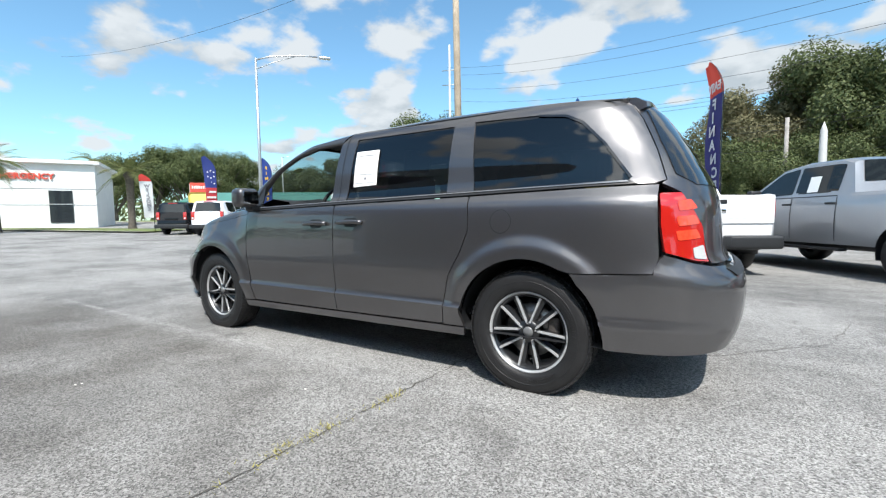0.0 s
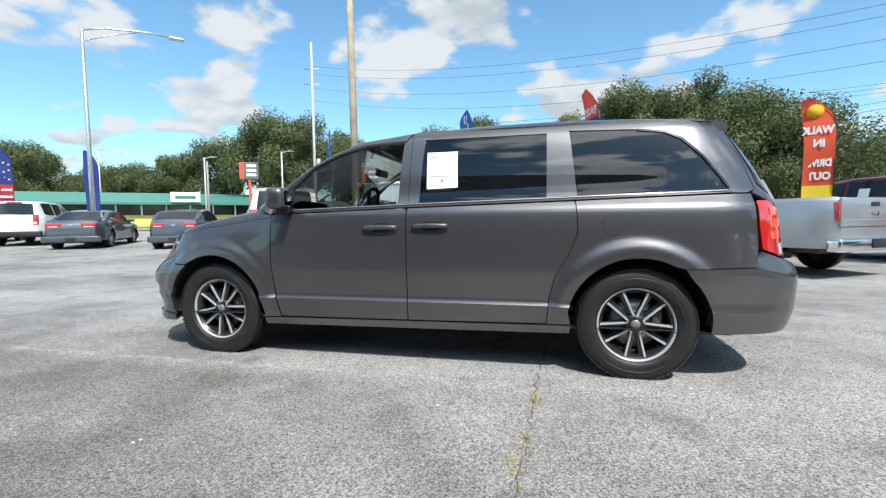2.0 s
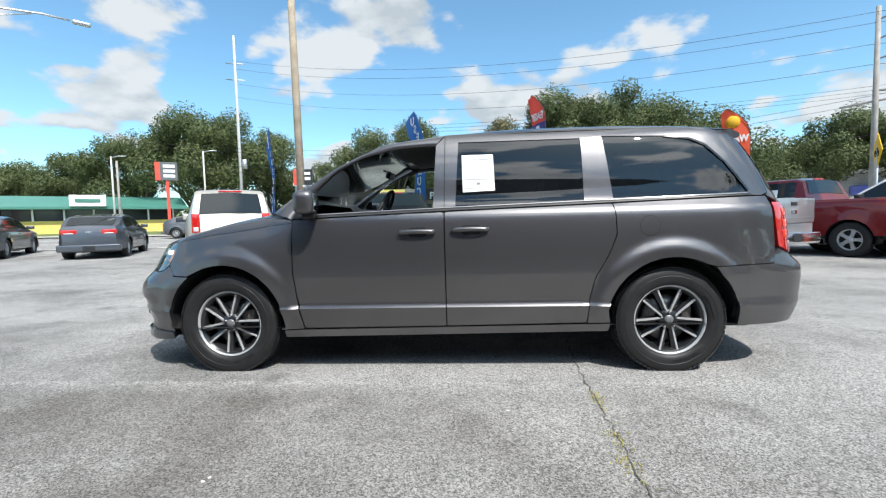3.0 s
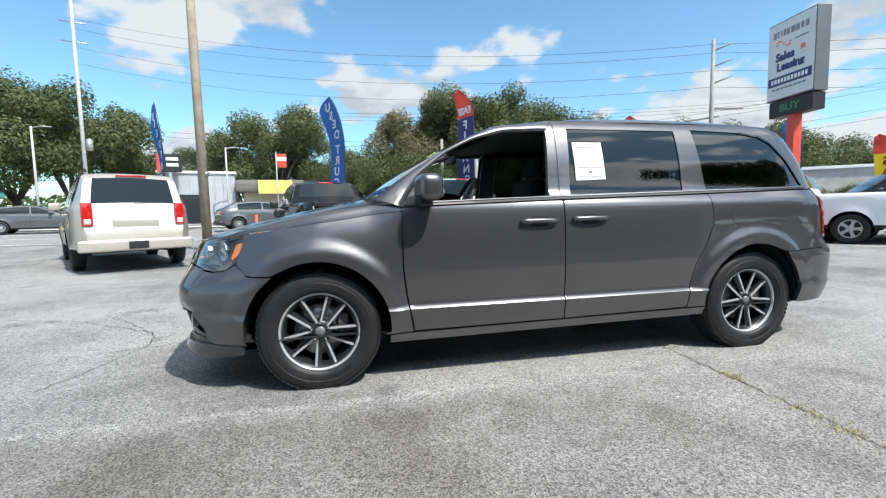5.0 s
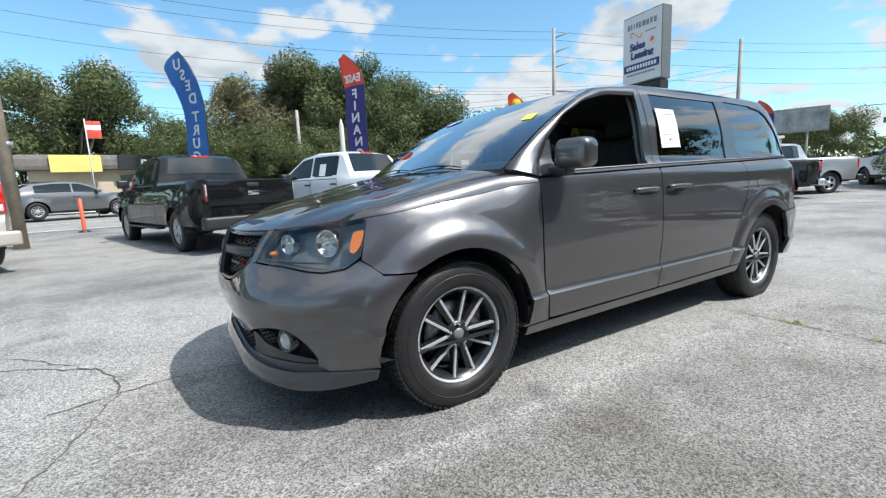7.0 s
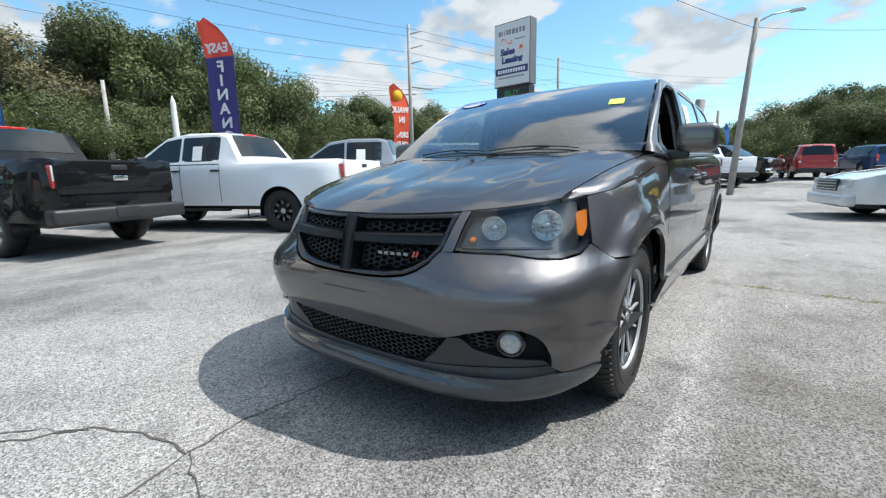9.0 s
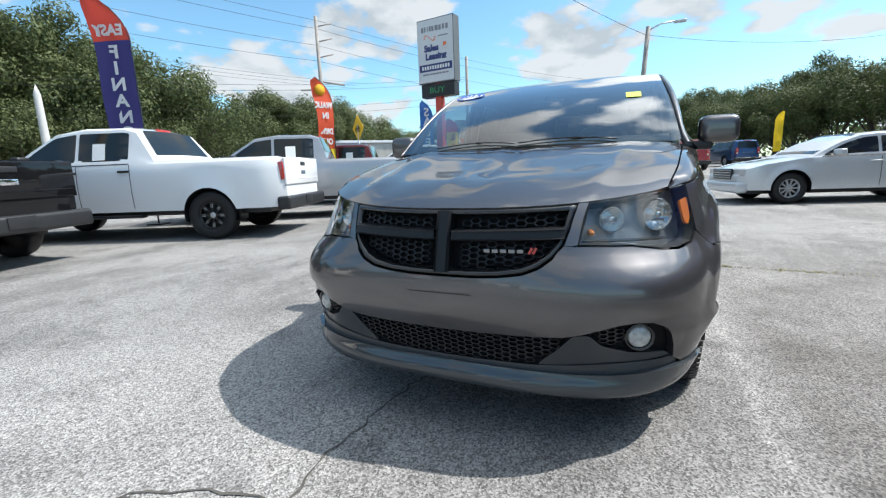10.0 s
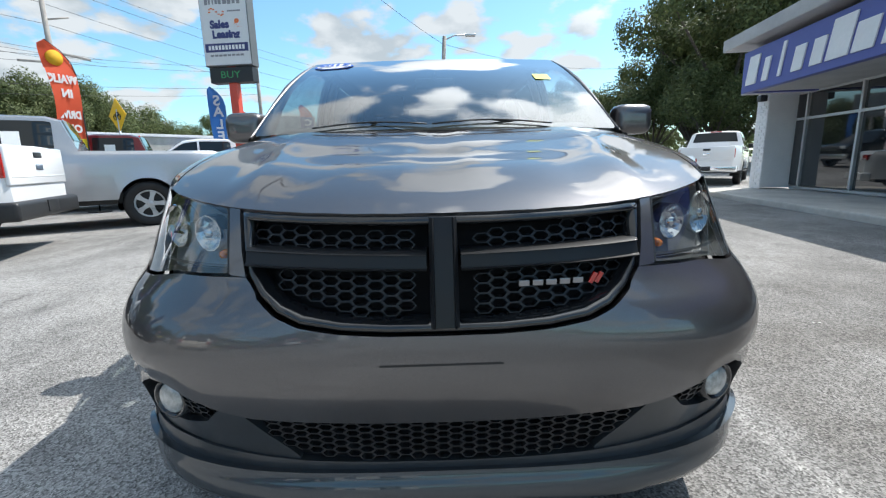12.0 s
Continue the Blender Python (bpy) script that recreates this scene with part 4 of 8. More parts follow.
        for yy, zz, rr, ang, nm in ((0.59, 0.832, 0.044, 24, "low_beam"), (0.745, 0.836, 0.058, 34, "high_beam")):
            p = Vector(van_front(fy(s * yy, zz), zz))
            mm = Matrix.Translation(p - Vector((-math.cos(radians(ang)), s * math.sin(radians(ang)), 0)) * 0.026) @ pose(0, 0, 0, 0, 0, 90 - s * ang)
            bowl = part(nm, bm_lathe([(0.004, -0.036), (rr * 0.35, -0.033), (rr * 0.65, -0.022), (rr * 0.9, -0.006), (rr * 0.97, 0.0), (rr * 1.03, 0.0), (rr * 1.06, -0.006), (rr * 1.06, -0.035)], 13), M["reflector"], head, "faceted bright reflector bowl", smooth=False, m=mm)
            part("bulb_cap", bm_lathe([(0.0, 0.006), (0.010, 0.004), (0.014, -0.006), (0.014, -0.034)], 16), M["chrome"], bowl)
            part("bulb_shade", bm_box(rr * 0.9, 0.006, rr * 0.16, (0, -0.004, -rr * 0.30), 0.002), M["reflector"], bowl, smooth=False)
        part("side_marker", bm_skin(rounded([(fx(-2.005, 0.885, s), 0.885), (fx(-1.958, 0.895, s), 0.895), (fx(-1.99, 0.825, s), 0.825), (fx(-2.02, 0.795, s), 0.795), (fx(-2.035, 0.805, s), 0.805)], 0.01), van_front, 0.03, 0.03, 0.01, -0.006, flip=True), M["amber_lens"], head, "amber marker")
        part("turn_bulb", bm_lathe([(0.0, 0.010), (0.008, 0.007), (0.011, -0.004), (0.011, -0.03)], 16), M["amber_lens"], head, "amber turn bulb", m=Matrix.Translation(Vector(van_front(fy(s * 0.51, 0.79), 0.79)) + Vector((0.035, s * 0.008, 0))) @ pose(0, 0, 0, 0, 0, 90 - s * 18))
        part("lamp_ledge", bm_skin([(fy(s * 0.50, 0.776), 0.774), (fy(s * 0.64, 0.77), 0.770), (fx(-2.13, 0.765, s), 0.765), (fx(-2.13, 0.771, s), 0.771), (fy(s * 0.64, 0.776), 0.776), (fy(s * 0.50, 0.782), 0.780)], van_front, 0.03, 0.03, 0.02, -0.02, flip=True), M["lamp_bezel"], head)
        fm = Matrix.Translation(Vector(van_front(fy(s * 0.69, 0.43), 0.43)) + Vector((0.012, -s * 0.004, 0.0))) @ pose(0, 0, 0, 0, 0, 90 - s * 20)
        fog = part("fog_lamp", bm_lathe([(0.0, 0.012), (0.022, 0.010), (0.034, 0.006), (0.040, 0.0), (0.041, -0.02)], 36), mat_fog, van, "round clear fog lamp", m=fm)
        part("fog_bezel", bm_lathe([(0.041, -0.02), (0.043, 0.006), (0.050, 0.006), (0.056, -0.03)], 36), M["gloss_black"], fog)
        # fuel flap ring on the driver's side only
        if s < 0:
            ring = [(1.392 + 0.066 * math.cos(a * math.pi / 18), 0.985 + 0.069 * math.sin(a * math.pi / 18)) for a in range(36)]
            q = skin("quarter_trim", ring, M["black_plastic"], 0.0, 0.0, 0.0008)
            q.name = "fuel_flap_seam"
            skin("fuel_flap", inset(ring, 0.0035), P, 0.0, 0.004, 0.002, "round fuel flap")
        # wheel wells and inner liners
        for hx, _ in HUBS:
            b = bm_lathe([(0.432, 0.0), (0.436, -0.34), (0.0, -0.34)], 40)
            for v in list(b.verts):
                v.co.z = max(v.co.z, -0.03)
            part("wheel_liner", b, M["black_plastic"], van, m=pose(hx, s * 0.925, 0.35) @ Matrix.Diagonal((1, s, 1, 1)))
            build_wheel(van, hx, s, turn=7 if hx < 0 else 0)
        skin("inner_side", [(-1.05, 0.30), (1.10, 0.33)] + [(1.10, 0.6), (1.2, 0.85), (2.1, 0.85), (2.1, 1.16), (-0.85, 1.10), (-1.05, 1.05)], M["dash"], 0.0, 0.0, -0.04)
        lin = [(fx(-2.0, 0.6, s), 0.30), (0.0, 0.25), (0.0, 0.86), (fx(-2.05, 0.8, s), 0.9)]
        part("nose_liner", bm_skin(lin, van_front, 0.05, 0.05, 0.0, -0.16, flip=True), M["black_plastic"], van)
        part("tail_liner", bm_skin([(s * 0.9, 0.35), (0.0, 0.35), (0.0, 1.1), (s * 0.9, 1.1)], van_rear, 0.05, 0.05, 0.0, -0.05), M["black_plastic"], van)

    # nose: bumper cover with one opening below, grille above
    rimline = [(0.0, 0.638), (0.12, 0.639), (0.22, 0.645), (0.307, 0.658), (0.362, 0.680), (0.405, 0.712), (0.436, 0.753)]
    half = [(fy(y, z), z) for y, z in rimline] + [(fy(0.4785, 0.751), 0.751), (fy(0.56, 0.747), 0.747), (fy(0.645, 0.743), 0.743), (fx(-2.20, 0.723, 1), 0.724), (fx(-2.14, 0.718, 1), 0.718), (fx(-2.06, 0.73, 1), 0.731), (fx(-2.004, 0.764, 1), 0.766), (fx(-1.93, 0.70, 1), 0.70), (fx(-1.80, 0.695, 1), 0.695)]
    half += [(fx(-1.539 - 0.425 * math.cos(radians(a)), 0.35 + 0.425 * math.sin(radians(a)), 1), 0.35 + 0.425 * math.sin(radians(a))) for a in (54, 48, 42, 36, 30, 24, 18, 12, 6, 0, -6)]
    half += [(fx(-1.955, 0.29, 1), 0.29), (fy(0.83, 0.305), 0.305), (fy(0.80, 0.33), 0.33), (fy(0.80, 0.38), 0.38), (fy(0.79, 0.43), 0.43), (fy(0.765, 0.468), 0.468), (fy(0.73, 0.487), 0.487), (fy(0.68, 0.492), 0.492), (fy(0.62, 0.487), 0.487), (fy(0.55, 0.470), 0.470), (fy(0.49, 0.448), 0.448), (fy(0.44, 0.436), 0.436), (fy(0.30, 0.428), 0.428), (fy(0.15, 0.422), 0.422), (0.0, 0.42)]
    sharp(part("front_bumper", bm_skin(both(half), van_front, 0.03, 0.03, 0.03, 0.0, flip=True), P, van, "painted front bumper cover"), 40)
    lip = [(0.0, 0.288), (fy(0.2, 0.288), 0.288), (fy(0.45, 0.29), 0.290), (fy(0.70, 0.298), 0.298), (fy(0.83, 0.303), 0.302), (fx(-1.965, 0.285, 1), 0.287),
           (fx(-1.97, 0.245, 1), 0.243), (fy(0.80, 0.225), 0.222), (fy(0.5, 0.214), 0.214), (fy(0.42, 0.222), 0.222), (fy(0.25, 0.220), 0.220), (0.0, 0.220)]
    sharp(part("front_lip", bm_skin(both(lip), van_front, 0.03, 0.02, 0.06, 0.014, flip=True), mat_lip, van, "dark front splitter lip"), 50)
    pocket = [(0.0, 0.43), (fy(0.44, 0.446), 0.446), (fy(0.55, 0.48), 0.48), (fy(0.68, 0.50), 0.50), (fy(0.78, 0.48), 0.48), (fy(0.815, 0.40), 0.40), (fy(0.825, 0.29), 0.29), (fy(0.4, 0.275), 0.275), (0.0, 0.275)]
    part("lower_valance", bm_skin(both(pocket), van_front, 0.03, 0.03, 0.0, -0.036, flip=True), M["deep_black"], van, "black lower valance")
    low = [(0.0, 0.418), (0.30, 0.427), (0.455, 0.436), (0.40, 0.36), (0.33, 0.312), (0.15, 0.303), (0.0, 0.302)]
    lowp = both([(y, z) for y, z in low])
    part("lower_grille", bm_hex(lambda y, z: in_poly(lowp, y, z), -0.5, 0.5, 0.302, 0.44, van_front, 0.040, 0.020, push=-0.014), M["black_plastic"], van, "black honeycomb lower grille", smooth=False)
    part("valance_strip", bm_skin(both([(0.0, 0.302), (fy(0.33, 0.308), 0.308), (fy(0.60, 0.33), 0.33), (fy(0.80, 0.335), 0.335), (fy(0.82, 0.30), 0.303), (fy(0.4, 0.288), 0.288), (0.0, 0.286)]), van_front, 0.03, 0.02, 0.03, -0.006, flip=True), mat_valance, van)
    for s in (-1, 1):
        fp = [(s * 0.55, 0.405), (s * 0.645, 0.405), (s * 0.645, 0.48), (s * 0.60, 0.475), (s * 0.55, 0.46)]
        part("fog_mesh", bm_hex(lambda y, z: in_poly(fp, y, z), -0.7, 0.7, 0.36, 0.49, van_front, 0.034, 0.018, push=-0.02), M["black_plastic"], van, smooth=False)
        arm = [(fy(s * 0.345, 0.312), 0.308), (fy(s * 0.42, 0.37), 0.372), (fy(s * 0.475, 0.432), 0.434), (fy(s * 0.53, 0.44), 0.440), (fy(s * 0.57, 0.40), 0.400), (fy(s * 0.66, 0.355), 0.362), (fy(s * 0.78, 0.35), 0.352), (fy(s * 0.80, 0.335), 0.337), (fy(s * 0.60, 0.332), 0.332)]
        part("valance_arm", bm_skin(rounded(arm, 0.01), van_front, 0.03, 0.03, 0.02, -0.012, flip=True), mat_valance, van)
    for s in (-1, 1):
        ns = [(0.4365, 0.7535), (0.4525, 0.81), (0.4665, 0.872), (0.4715, lead(0.4715)[1] - 0.004), (0.504, lead(0.504)[1] - 0.004), (0.4785, 0.7555)]
        part("nose_strip", bm_skin([(fy(s * y, z), z) for y, z in ns], van_front, 0.03, 0.02, 0.03, 0.0, flip=True), P, van, "painted strip between grille and lamp")
    # grille
    gh = [(0.0, 0.642), (0.12, 0.643), (0.22, 0.649), (0.305, 0.662), (0.358, 0.684), (0.401, 0.716), (0.432, 0.757), (0.449, 0.81), (0.463, 0.872)] + [(y, lead(y)[1] - 0.005) for y in (0.468, 0.44, 0.38, 0.3, 0.2, 0.1, 0.0)]
    gp = both(gh)
    up = [(fy(y, z), z) for y, z in gp]
    grille = tagged(part("grille", bm_skin(up, van_front, 0.04, 0.03, 0.03, -0.06, flip=True), M["deep_black"], van, "black cross-bar grille with honeycomb inserts"))
    inner = inset(gp, 0.028)
    rim = bmesh.new()
    k = len(gp)
    rows = []
    for (y0, z0), (y1, z1) in zip(gp, inner):
        ym, zm = (y0 * 2 + y1) / 3, (z0 * 2 + z1) / 3
        rows.append([rim.verts.new(Vector(van_front(fy(y, z), z)) + Vector((d, 0, 0))) for y, z, d in ((y0, z0, 0.012), (ym, zm, -0.004), ((y0 + 2 * y1) / 3, (z0 + 2 * z1) / 3, 0.002), (y1, z1, 0.045))])
    for i in range(k):
        a, b = rows[i], rows[(i + 1) % k]
        for j in range(3):
            rim.faces.new((a[j], a[j + 1], b[j + 1], b[j]))
    bmesh.ops.recalc_face_normals(rim, faces=list(rim.faces))
    part("grille_rim", rim, M["gloss_black"], grille, "gloss black grille surround")

    def bar(y0, z0, y1, z1, w, name, lift=0.0):
        bm = bmesh.new()
        cols = []
        for i in range(9):
            t = i / 8
            y, z = y0 + (y1 - y0) * t, z0 + (z1 - z0) * t
            d = Vector((z1 - z0, -(y1 - y0))).normalized()
            vs = []
            for q, dep in ((-1, 0.05), (-0.96, 0.0), (-0.72, -0.012), (-0.62, -0.004), (0.62, -0.004), (0.72, -0.012), (0.96, 0.0), (1, 0.05)):
                yy, zz = y + d.x * w * q, z + d.y * w * q
                vs.append(bm.verts.new(Vector(van_front(fy(yy, zz), zz)) + Vector((dep - lift, 0, 0))))
            cols.append(vs)
        for a, b in zip(cols, cols[1:]):
            for j in range(7):
                bm.faces.new((a[j], a[j + 1], b[j + 1], b[j]))
        bmesh.ops.recalc_face_normals(bm, faces=list(bm.faces))
        return sharp(part(name, bm, M["satin_black"], grille), 25)

    bar(0.0001, 0.655, 0.0001, 0.878, 0.031, "grille_upright", 0.001)
    for s in (-1, 1):
        bar(s * 0.036, 0.789, s * 0.436, 0.796, 0.021, "grille_crossbar", 0.002)
        for z0, z1, nm in ((0.815, 0.880, "upper"), (0.655, 0.765, "lower")):
            test = inset(gp, 0.03)
            part("honeycomb", bm_hex(lambda y, z: in_poly(test, y, z) and 0.052 < s * y and z0 - 0.004 < z < z1 + 0.004, -0.48, 0.48, 0.64, 0.89, van_front, 0.044, 0.021, push=-0.028), M["satin_black"], grille, smooth=False)
    for k in range(5):
        y = -0.17 - k * 0.030
        p = Vector(van_front(fy(y, 0.735), 0.735))
        part("badge_bar", bm_box(0.006, 0.023, 0.013, p + Vector((0.014, 0, 0)), 0.002), M["satin_trim"], grille, "silver badge block", smooth=False)
    for k in range(2):
        p = Vector(van_front(fy(-0.325 - k * 0.014, 0.737), 0.737))
        b = bm_box(0.006, 0.010, 0.026, (0, 0, 0), 0.001)
        b.transform(Matrix.Translation(p + Vector((0.014, 0, 0))) @ pose(0, 0, 0, 28, 0, 0))
        part("badge_slash", b, M["red_lens"], grille, "red badge slash", smooth=False)
    part("plate_slot", bm_skin([(fy(0.14, 0.575), 0.574), (fy(-0.12, 0.575), 0.574), (fy(-0.12, 0.578), 0.578), (fy(0.14, 0.578), 0.578)], van_front, 0.05, 0.01, 0.0, 0.0012, flip=True), M["black_plastic"], van)

    # hood, with its shut lines inside the fenders
    line = [(lead(y)[0] - 0.006, y) for y in (0.0, 0.1, 0.2, 0.3, 0.38, 0.45, 0.50, 0.55, 0.60, 0.65, 0.69, 0.72)] + HOOD_EDGE + [(-1.25, 0.6), (-1.27, 0.3), (-1.275, 0.0)]
    hood_poly = line + [(x, -y) for x, y in reversed(line) if y > 1e-6]
    sharp(part("hood", bm_skin(inset(hood_poly, 0.003), van_hood, 0.03, 0.03, 0.014, 0.0, flip=False), P, van, "glossy hood reflecting the clouds"), 40)
    cowl = [(-1.272, 0.3), (-1.252, 0.6), (-1.228, 0.84), (-1.10, 0.84), (-1.14, 0.5), (-1.16, 0.0), (-1.14, -0.5), (-1.10, -0.84), (-1.228, -0.84), (-1.252, -0.6), (-1.272, -0.3), (-1.277, 0.0)]
    part("cowl", bm_skin(cowl, lambda x, y: (x, y, van_hood(x, y * 0.97)[2] - 0.012), 0.05, 0.05, 0.02), M["black_plastic"], van, "black wiper cowl")
    # roof and glass
    ro = [(-0.43, 0.0), (-0.42, 0.4), (-0.405, 0.63), (-0.385, 0.722), (-0.05, 0.712), (0.3, 0.712), (1.6, 0.705), (2.02, 0.68), (2.09, 0.5), (2.12, 0.0)]
    sharp(part("roof", bm_skin(ro + [(x, -y) for x, y in reversed(ro) if y > 1e-6], van_roof, 0.06, 0.05, 0.02), P, van), 40)
    for s in (-1, 1):
        part("roof_ditch", bm_tube([(x, s * 0.708, van_roof(x, 0.708)[2] + 0.002) for x in (-0.2, 0.2, 0.7, 1.2, 1.7, 2.0)], 0.006, 6), M["black_plastic"], van)
    ws = [(-0.985, 0.0), (-0.5, 0.0), (0.0, 0.0), (0.5, 0.0), (0.985, 0.0), (0.985, 1.0), (0, 1.0), (-0.985, 1.0)]
    part("windshield", bm_skin(rounded(ws, 0.03), windshield, 0.08, 0.08, 0.006, flip=True), M["windshield"], van, "windshield reflecting clouds")
    part("windshield_band", bm_skin([(-0.985, 0.955), (0.985, 0.955), (0.985, 1.0), (-0.985, 1.0)], windshield, 0.08, 0.05, 0.0, -0.004, flip=True), M["gloss_black"], van)
    def oval(k):
        return [(0.79 + 0.155 * k * math.cos(a * math.pi / 16), 0.868 + 0.066 * k * math.sin(a * math.pi / 16)) for a in range(32)]

    st = part("windshield_sticker", bm_skin(oval(1.0), windshield, 0.08, 0.05, 0.0, 0.004, flip=True), M["sticker_blue"], van, "white oval year sticker with blue border")
    part("sticker_face", bm_skin([p for p in oval(0.86)], windshield, 0.08, 0.05, 0.0, 0.006, flip=True), M["paper"], st)
    o, ux, vx = (Vector(windshield(*q)) for q in ((0.79, 0.872), (0.69, 0.872), (0.79, 0.972)))
    ex = (ux - o).normalized()
    ez = ex.cross(vx - o).normalized()
    rot = Matrix((ex, ez.cross(ex), ez)).transposed().to_4x4()
    text_mesh("2015", 0.085, M["sticker_blue"], st, Matrix.Translation(o + ez * 0.012) @ rot, extrude=0.0005, sx=1.15, bold=0.003)
    part("yellow_tag", bm_skin([(-0.80, 0.52), (-0.69, 0.52), (-0.69, 0.605), (-0.80, 0.605)], windshield, 0.05, 0.05, 0.0, 0.004, flip=True), M["yellow"], van, "yellow paper tag inside the windshield")
    # wipers
    for y0, y1, px in ((-0.62, 0.02, -0.55), (0.05, 0.66, 0.12)):
        pts = [windshield(y0 + (y1 - y0) * i / 6, 0.018 + 0.028 * math.sin(math.pi * i / 6)) for i in range(7)]
        pts = [(x - 0.008, y, z + 0.008) for x, y, z in pts]
        w = part("wiper", bm_tube(pts, 0.004, 6), M["black_plastic"], van)
        part("wiper_arm", bm_tube([(-1.22, px, 1.135), (-1.20, px + 0.1, 1.160), pts[3]], 0.005, 6), M["black_plastic"], w)
    # hatch, rear glass, spoiler, bumper
    hatch = [(ry(0.0001, 0.76), 0.76), (ry(0.70, 0.77), 0.768), (ry(0.72, 0.9), 0.9), (ry(0.785, 1.118), 1.125), (ry(0.80, 1.17), 1.172), (rx(2.23, 1.19, 1), 1.19), (rx(2.18, 1.35, 1), 1.35), (rx(2.105, 1.52, 1), 1.52), (rx(2.05, 1.6, 1), 1.605), (ry(0.4, 1.62), 1.63), (ry(0.0001, 1.63), 1.63)]
    sharp(part("tailgate", bm_skin(both(hatch), van_rear, 0.05, 0.04, 0.02, 0.0, flip=False), P, van), 40)
    rg = [(ry(0.0001, 1.17), 1.165), (ry(0.66, 1.17), 1.165), (ry(0.735, 1.22), 1.22), (ry(0.70, 1.40), 1.40), (ry(0.62, 1.58), 1.58), (ry(0.0001, 1.59), 1.59)]
    part("rear_window", bm_skin(both(rg), van_rear, 0.05, 0.04, 0.0, 0.004, flip=False), M["privacy_back"], van, "dark tinted rear window")
    bp = [(0.0, 0.745), (ry(0.70, 0.755), 0.752), (ry(0.80, 0.77), 0.77), (rx(2.235, 0.815, 1), 0.815), (rx(2.217, 0.80, 1), 0.797), (rx(2.192, 0.719, 1), 0.719), (rx(1.80, 0.708, 1), 0.708)]
    bp += [(rx(1.539 + 0.425 * math.cos(radians(a)), 0.35 + 0.425 * math.sin(radians(a)), 1), 0.35 + 0.425 * math.sin(radians(a))) for a in (46, 36, 26, 16, 6, -4)]
    bp += [(rx(1.98, 0.32, 1), 0.312), (ry(0.80, 0.31), 0.315), (ry(0.4, 0.3), 0.32), (0.0, 0.32)]
    sharp(part("rear_bumper", bm_skin(both(bp), lambda u, z: van_rear(u, z) if abs(u) < 0.75 else (lambda q: (q[0], math.copysign(van_half(q[0], z), u), z))(van_rear(u, z)), 0.04, 0.03, 0.03, 0.0, flip=False), P, van, "painted rear bumper"), 40)
    part("bumper_step", bm_skin(both([(0.0, 0.70), (ry(0.6, 0.7), 0.70), (ry(0.62, 0.73), 0.735), (0.0, 0.735)]), van_rear, 0.05, 0.03, 0.01, 0.006), M["black_plastic"], van)
    sp = bmesh.new()
    cols = []
    for i in range(15):
        y = -0.66 + 1.32 * i / 14
        e = 1 - 0.16 * (abs(y) / 0.66) ** 4
        z0 = van_roof(2.02, y)[2]
        cols.append([sp.verts.new(p) for p in ((1.95, y, z0 + 0.006), (2.06, y, z0 - 0.002), (2.06 + 0.06 * e, y, z0 - 0.030), (2.06 + 0.065 * e, y, z0 - 0.055), (2.06 + 0.04 * e, y, z0 - 0.068), (2.02, y, z0 - 0.075))])
    for a, b in zip(cols, cols[1:]):
        for j in range(6):
            sp.faces.new((a[j], a[(j + 1) % 6], b[(j + 1) % 6], b[j]))
    sp.faces.new(cols[0]), sp.faces.new(cols[-1])
    bmesh.ops.recalc_face_normals(sp, faces=list(sp.faces))
    spo = sharp(part("spoiler", sp, P, van, "roof spoiler with red brake strip"), 30)
    part("brake_strip", bm_box(0.012, 0.5, 0.02, (2.125, 0, 1.635), 0.003), M["red_lens"], spo)
    # antenna fin, underbody
    part("roof_antenna", bm_box(0.12, 0.03, 0.03, (1.75, 0.0, 1.735), 0.012), M["black_plastic"], van)
    part("underbody", bm_box(4.1, 1.5, 0.10, (0.1, 0, 0.31), 0.02), M["black_plastic"], van, smooth=False)
    part("nose_underside", bm_skin([(-2.33, -0.55), (-2.33, 0.55), (-2.0, 0.8), (-1.9, 0.8), (-1.9, -0.8), (-2.0, -0.8)], lambda x, y: (x, y, 0.24), 0.2, 0.2, 0.0), M["black_plastic"], van)
    part("exhaust", bm_tube([(1.0, 0.3, 0.24), (1.9, 0.35, 0.25), (2.4, 0.45, 0.27)], 0.03, 10), M["steel"], van)
    # window stickers: printed sheet inside the sliding window
    sheet = part("price_sheet", bm_skin([(0.165, 1.243), (0.387, 1.250), (0.378, 1.505), (0.160, 1.505)], van_side(-1), 0.05, 0.05, 0.0, 0.003), M["paper"], van, "white printed price sheet on the window")
    for z0, z1, x0, x1 in ((1.468, 1.472, 0.185, 0.355), (1.330, 1.333, 0.18, 0.365), (1.268, 1.271, 0.18, 0.37)):
        part("printed_line", bm_skin([(x0, z0), (x1, z0), (x1, z1), (x0, z1)], van_side(-1), 0.05, 0.05, 0.0, 0.005), M["ink"], sheet)
    part("printed_mark", bm_skin([(0.265, 1.292), (0.285, 1.292), (0.288, 1.308), (0.262, 1.310)], van_side(-1), 0.05, 0.05, 0.0, 0.005), M["ink"], sheet)
    # interior
    cab = part("cabin_floor", bm_box(3.2, 1.6, 0.04, (0.6, 0, 0.42), 0.01), M["dash"], van)
    b = bmesh.new()
    secs = [(-0.62, 0.70), (-0.65, 1.04), (-0.75, 1.16), (-0.95, 1.19), (-1.12, 1.15), (-1.12, 0.7)]
    rows = [[b.verts.new((x + 0.1 * (y / 0.8) ** 2, y, z + 0.04 * math.exp(-((y + 0.38) / 0.2) ** 2) * (1 if 0.9 < z and x > -0.9 else 0))) for x, z in secs] for y in [-0.80 + 0.1 * i for i in range(17)]]
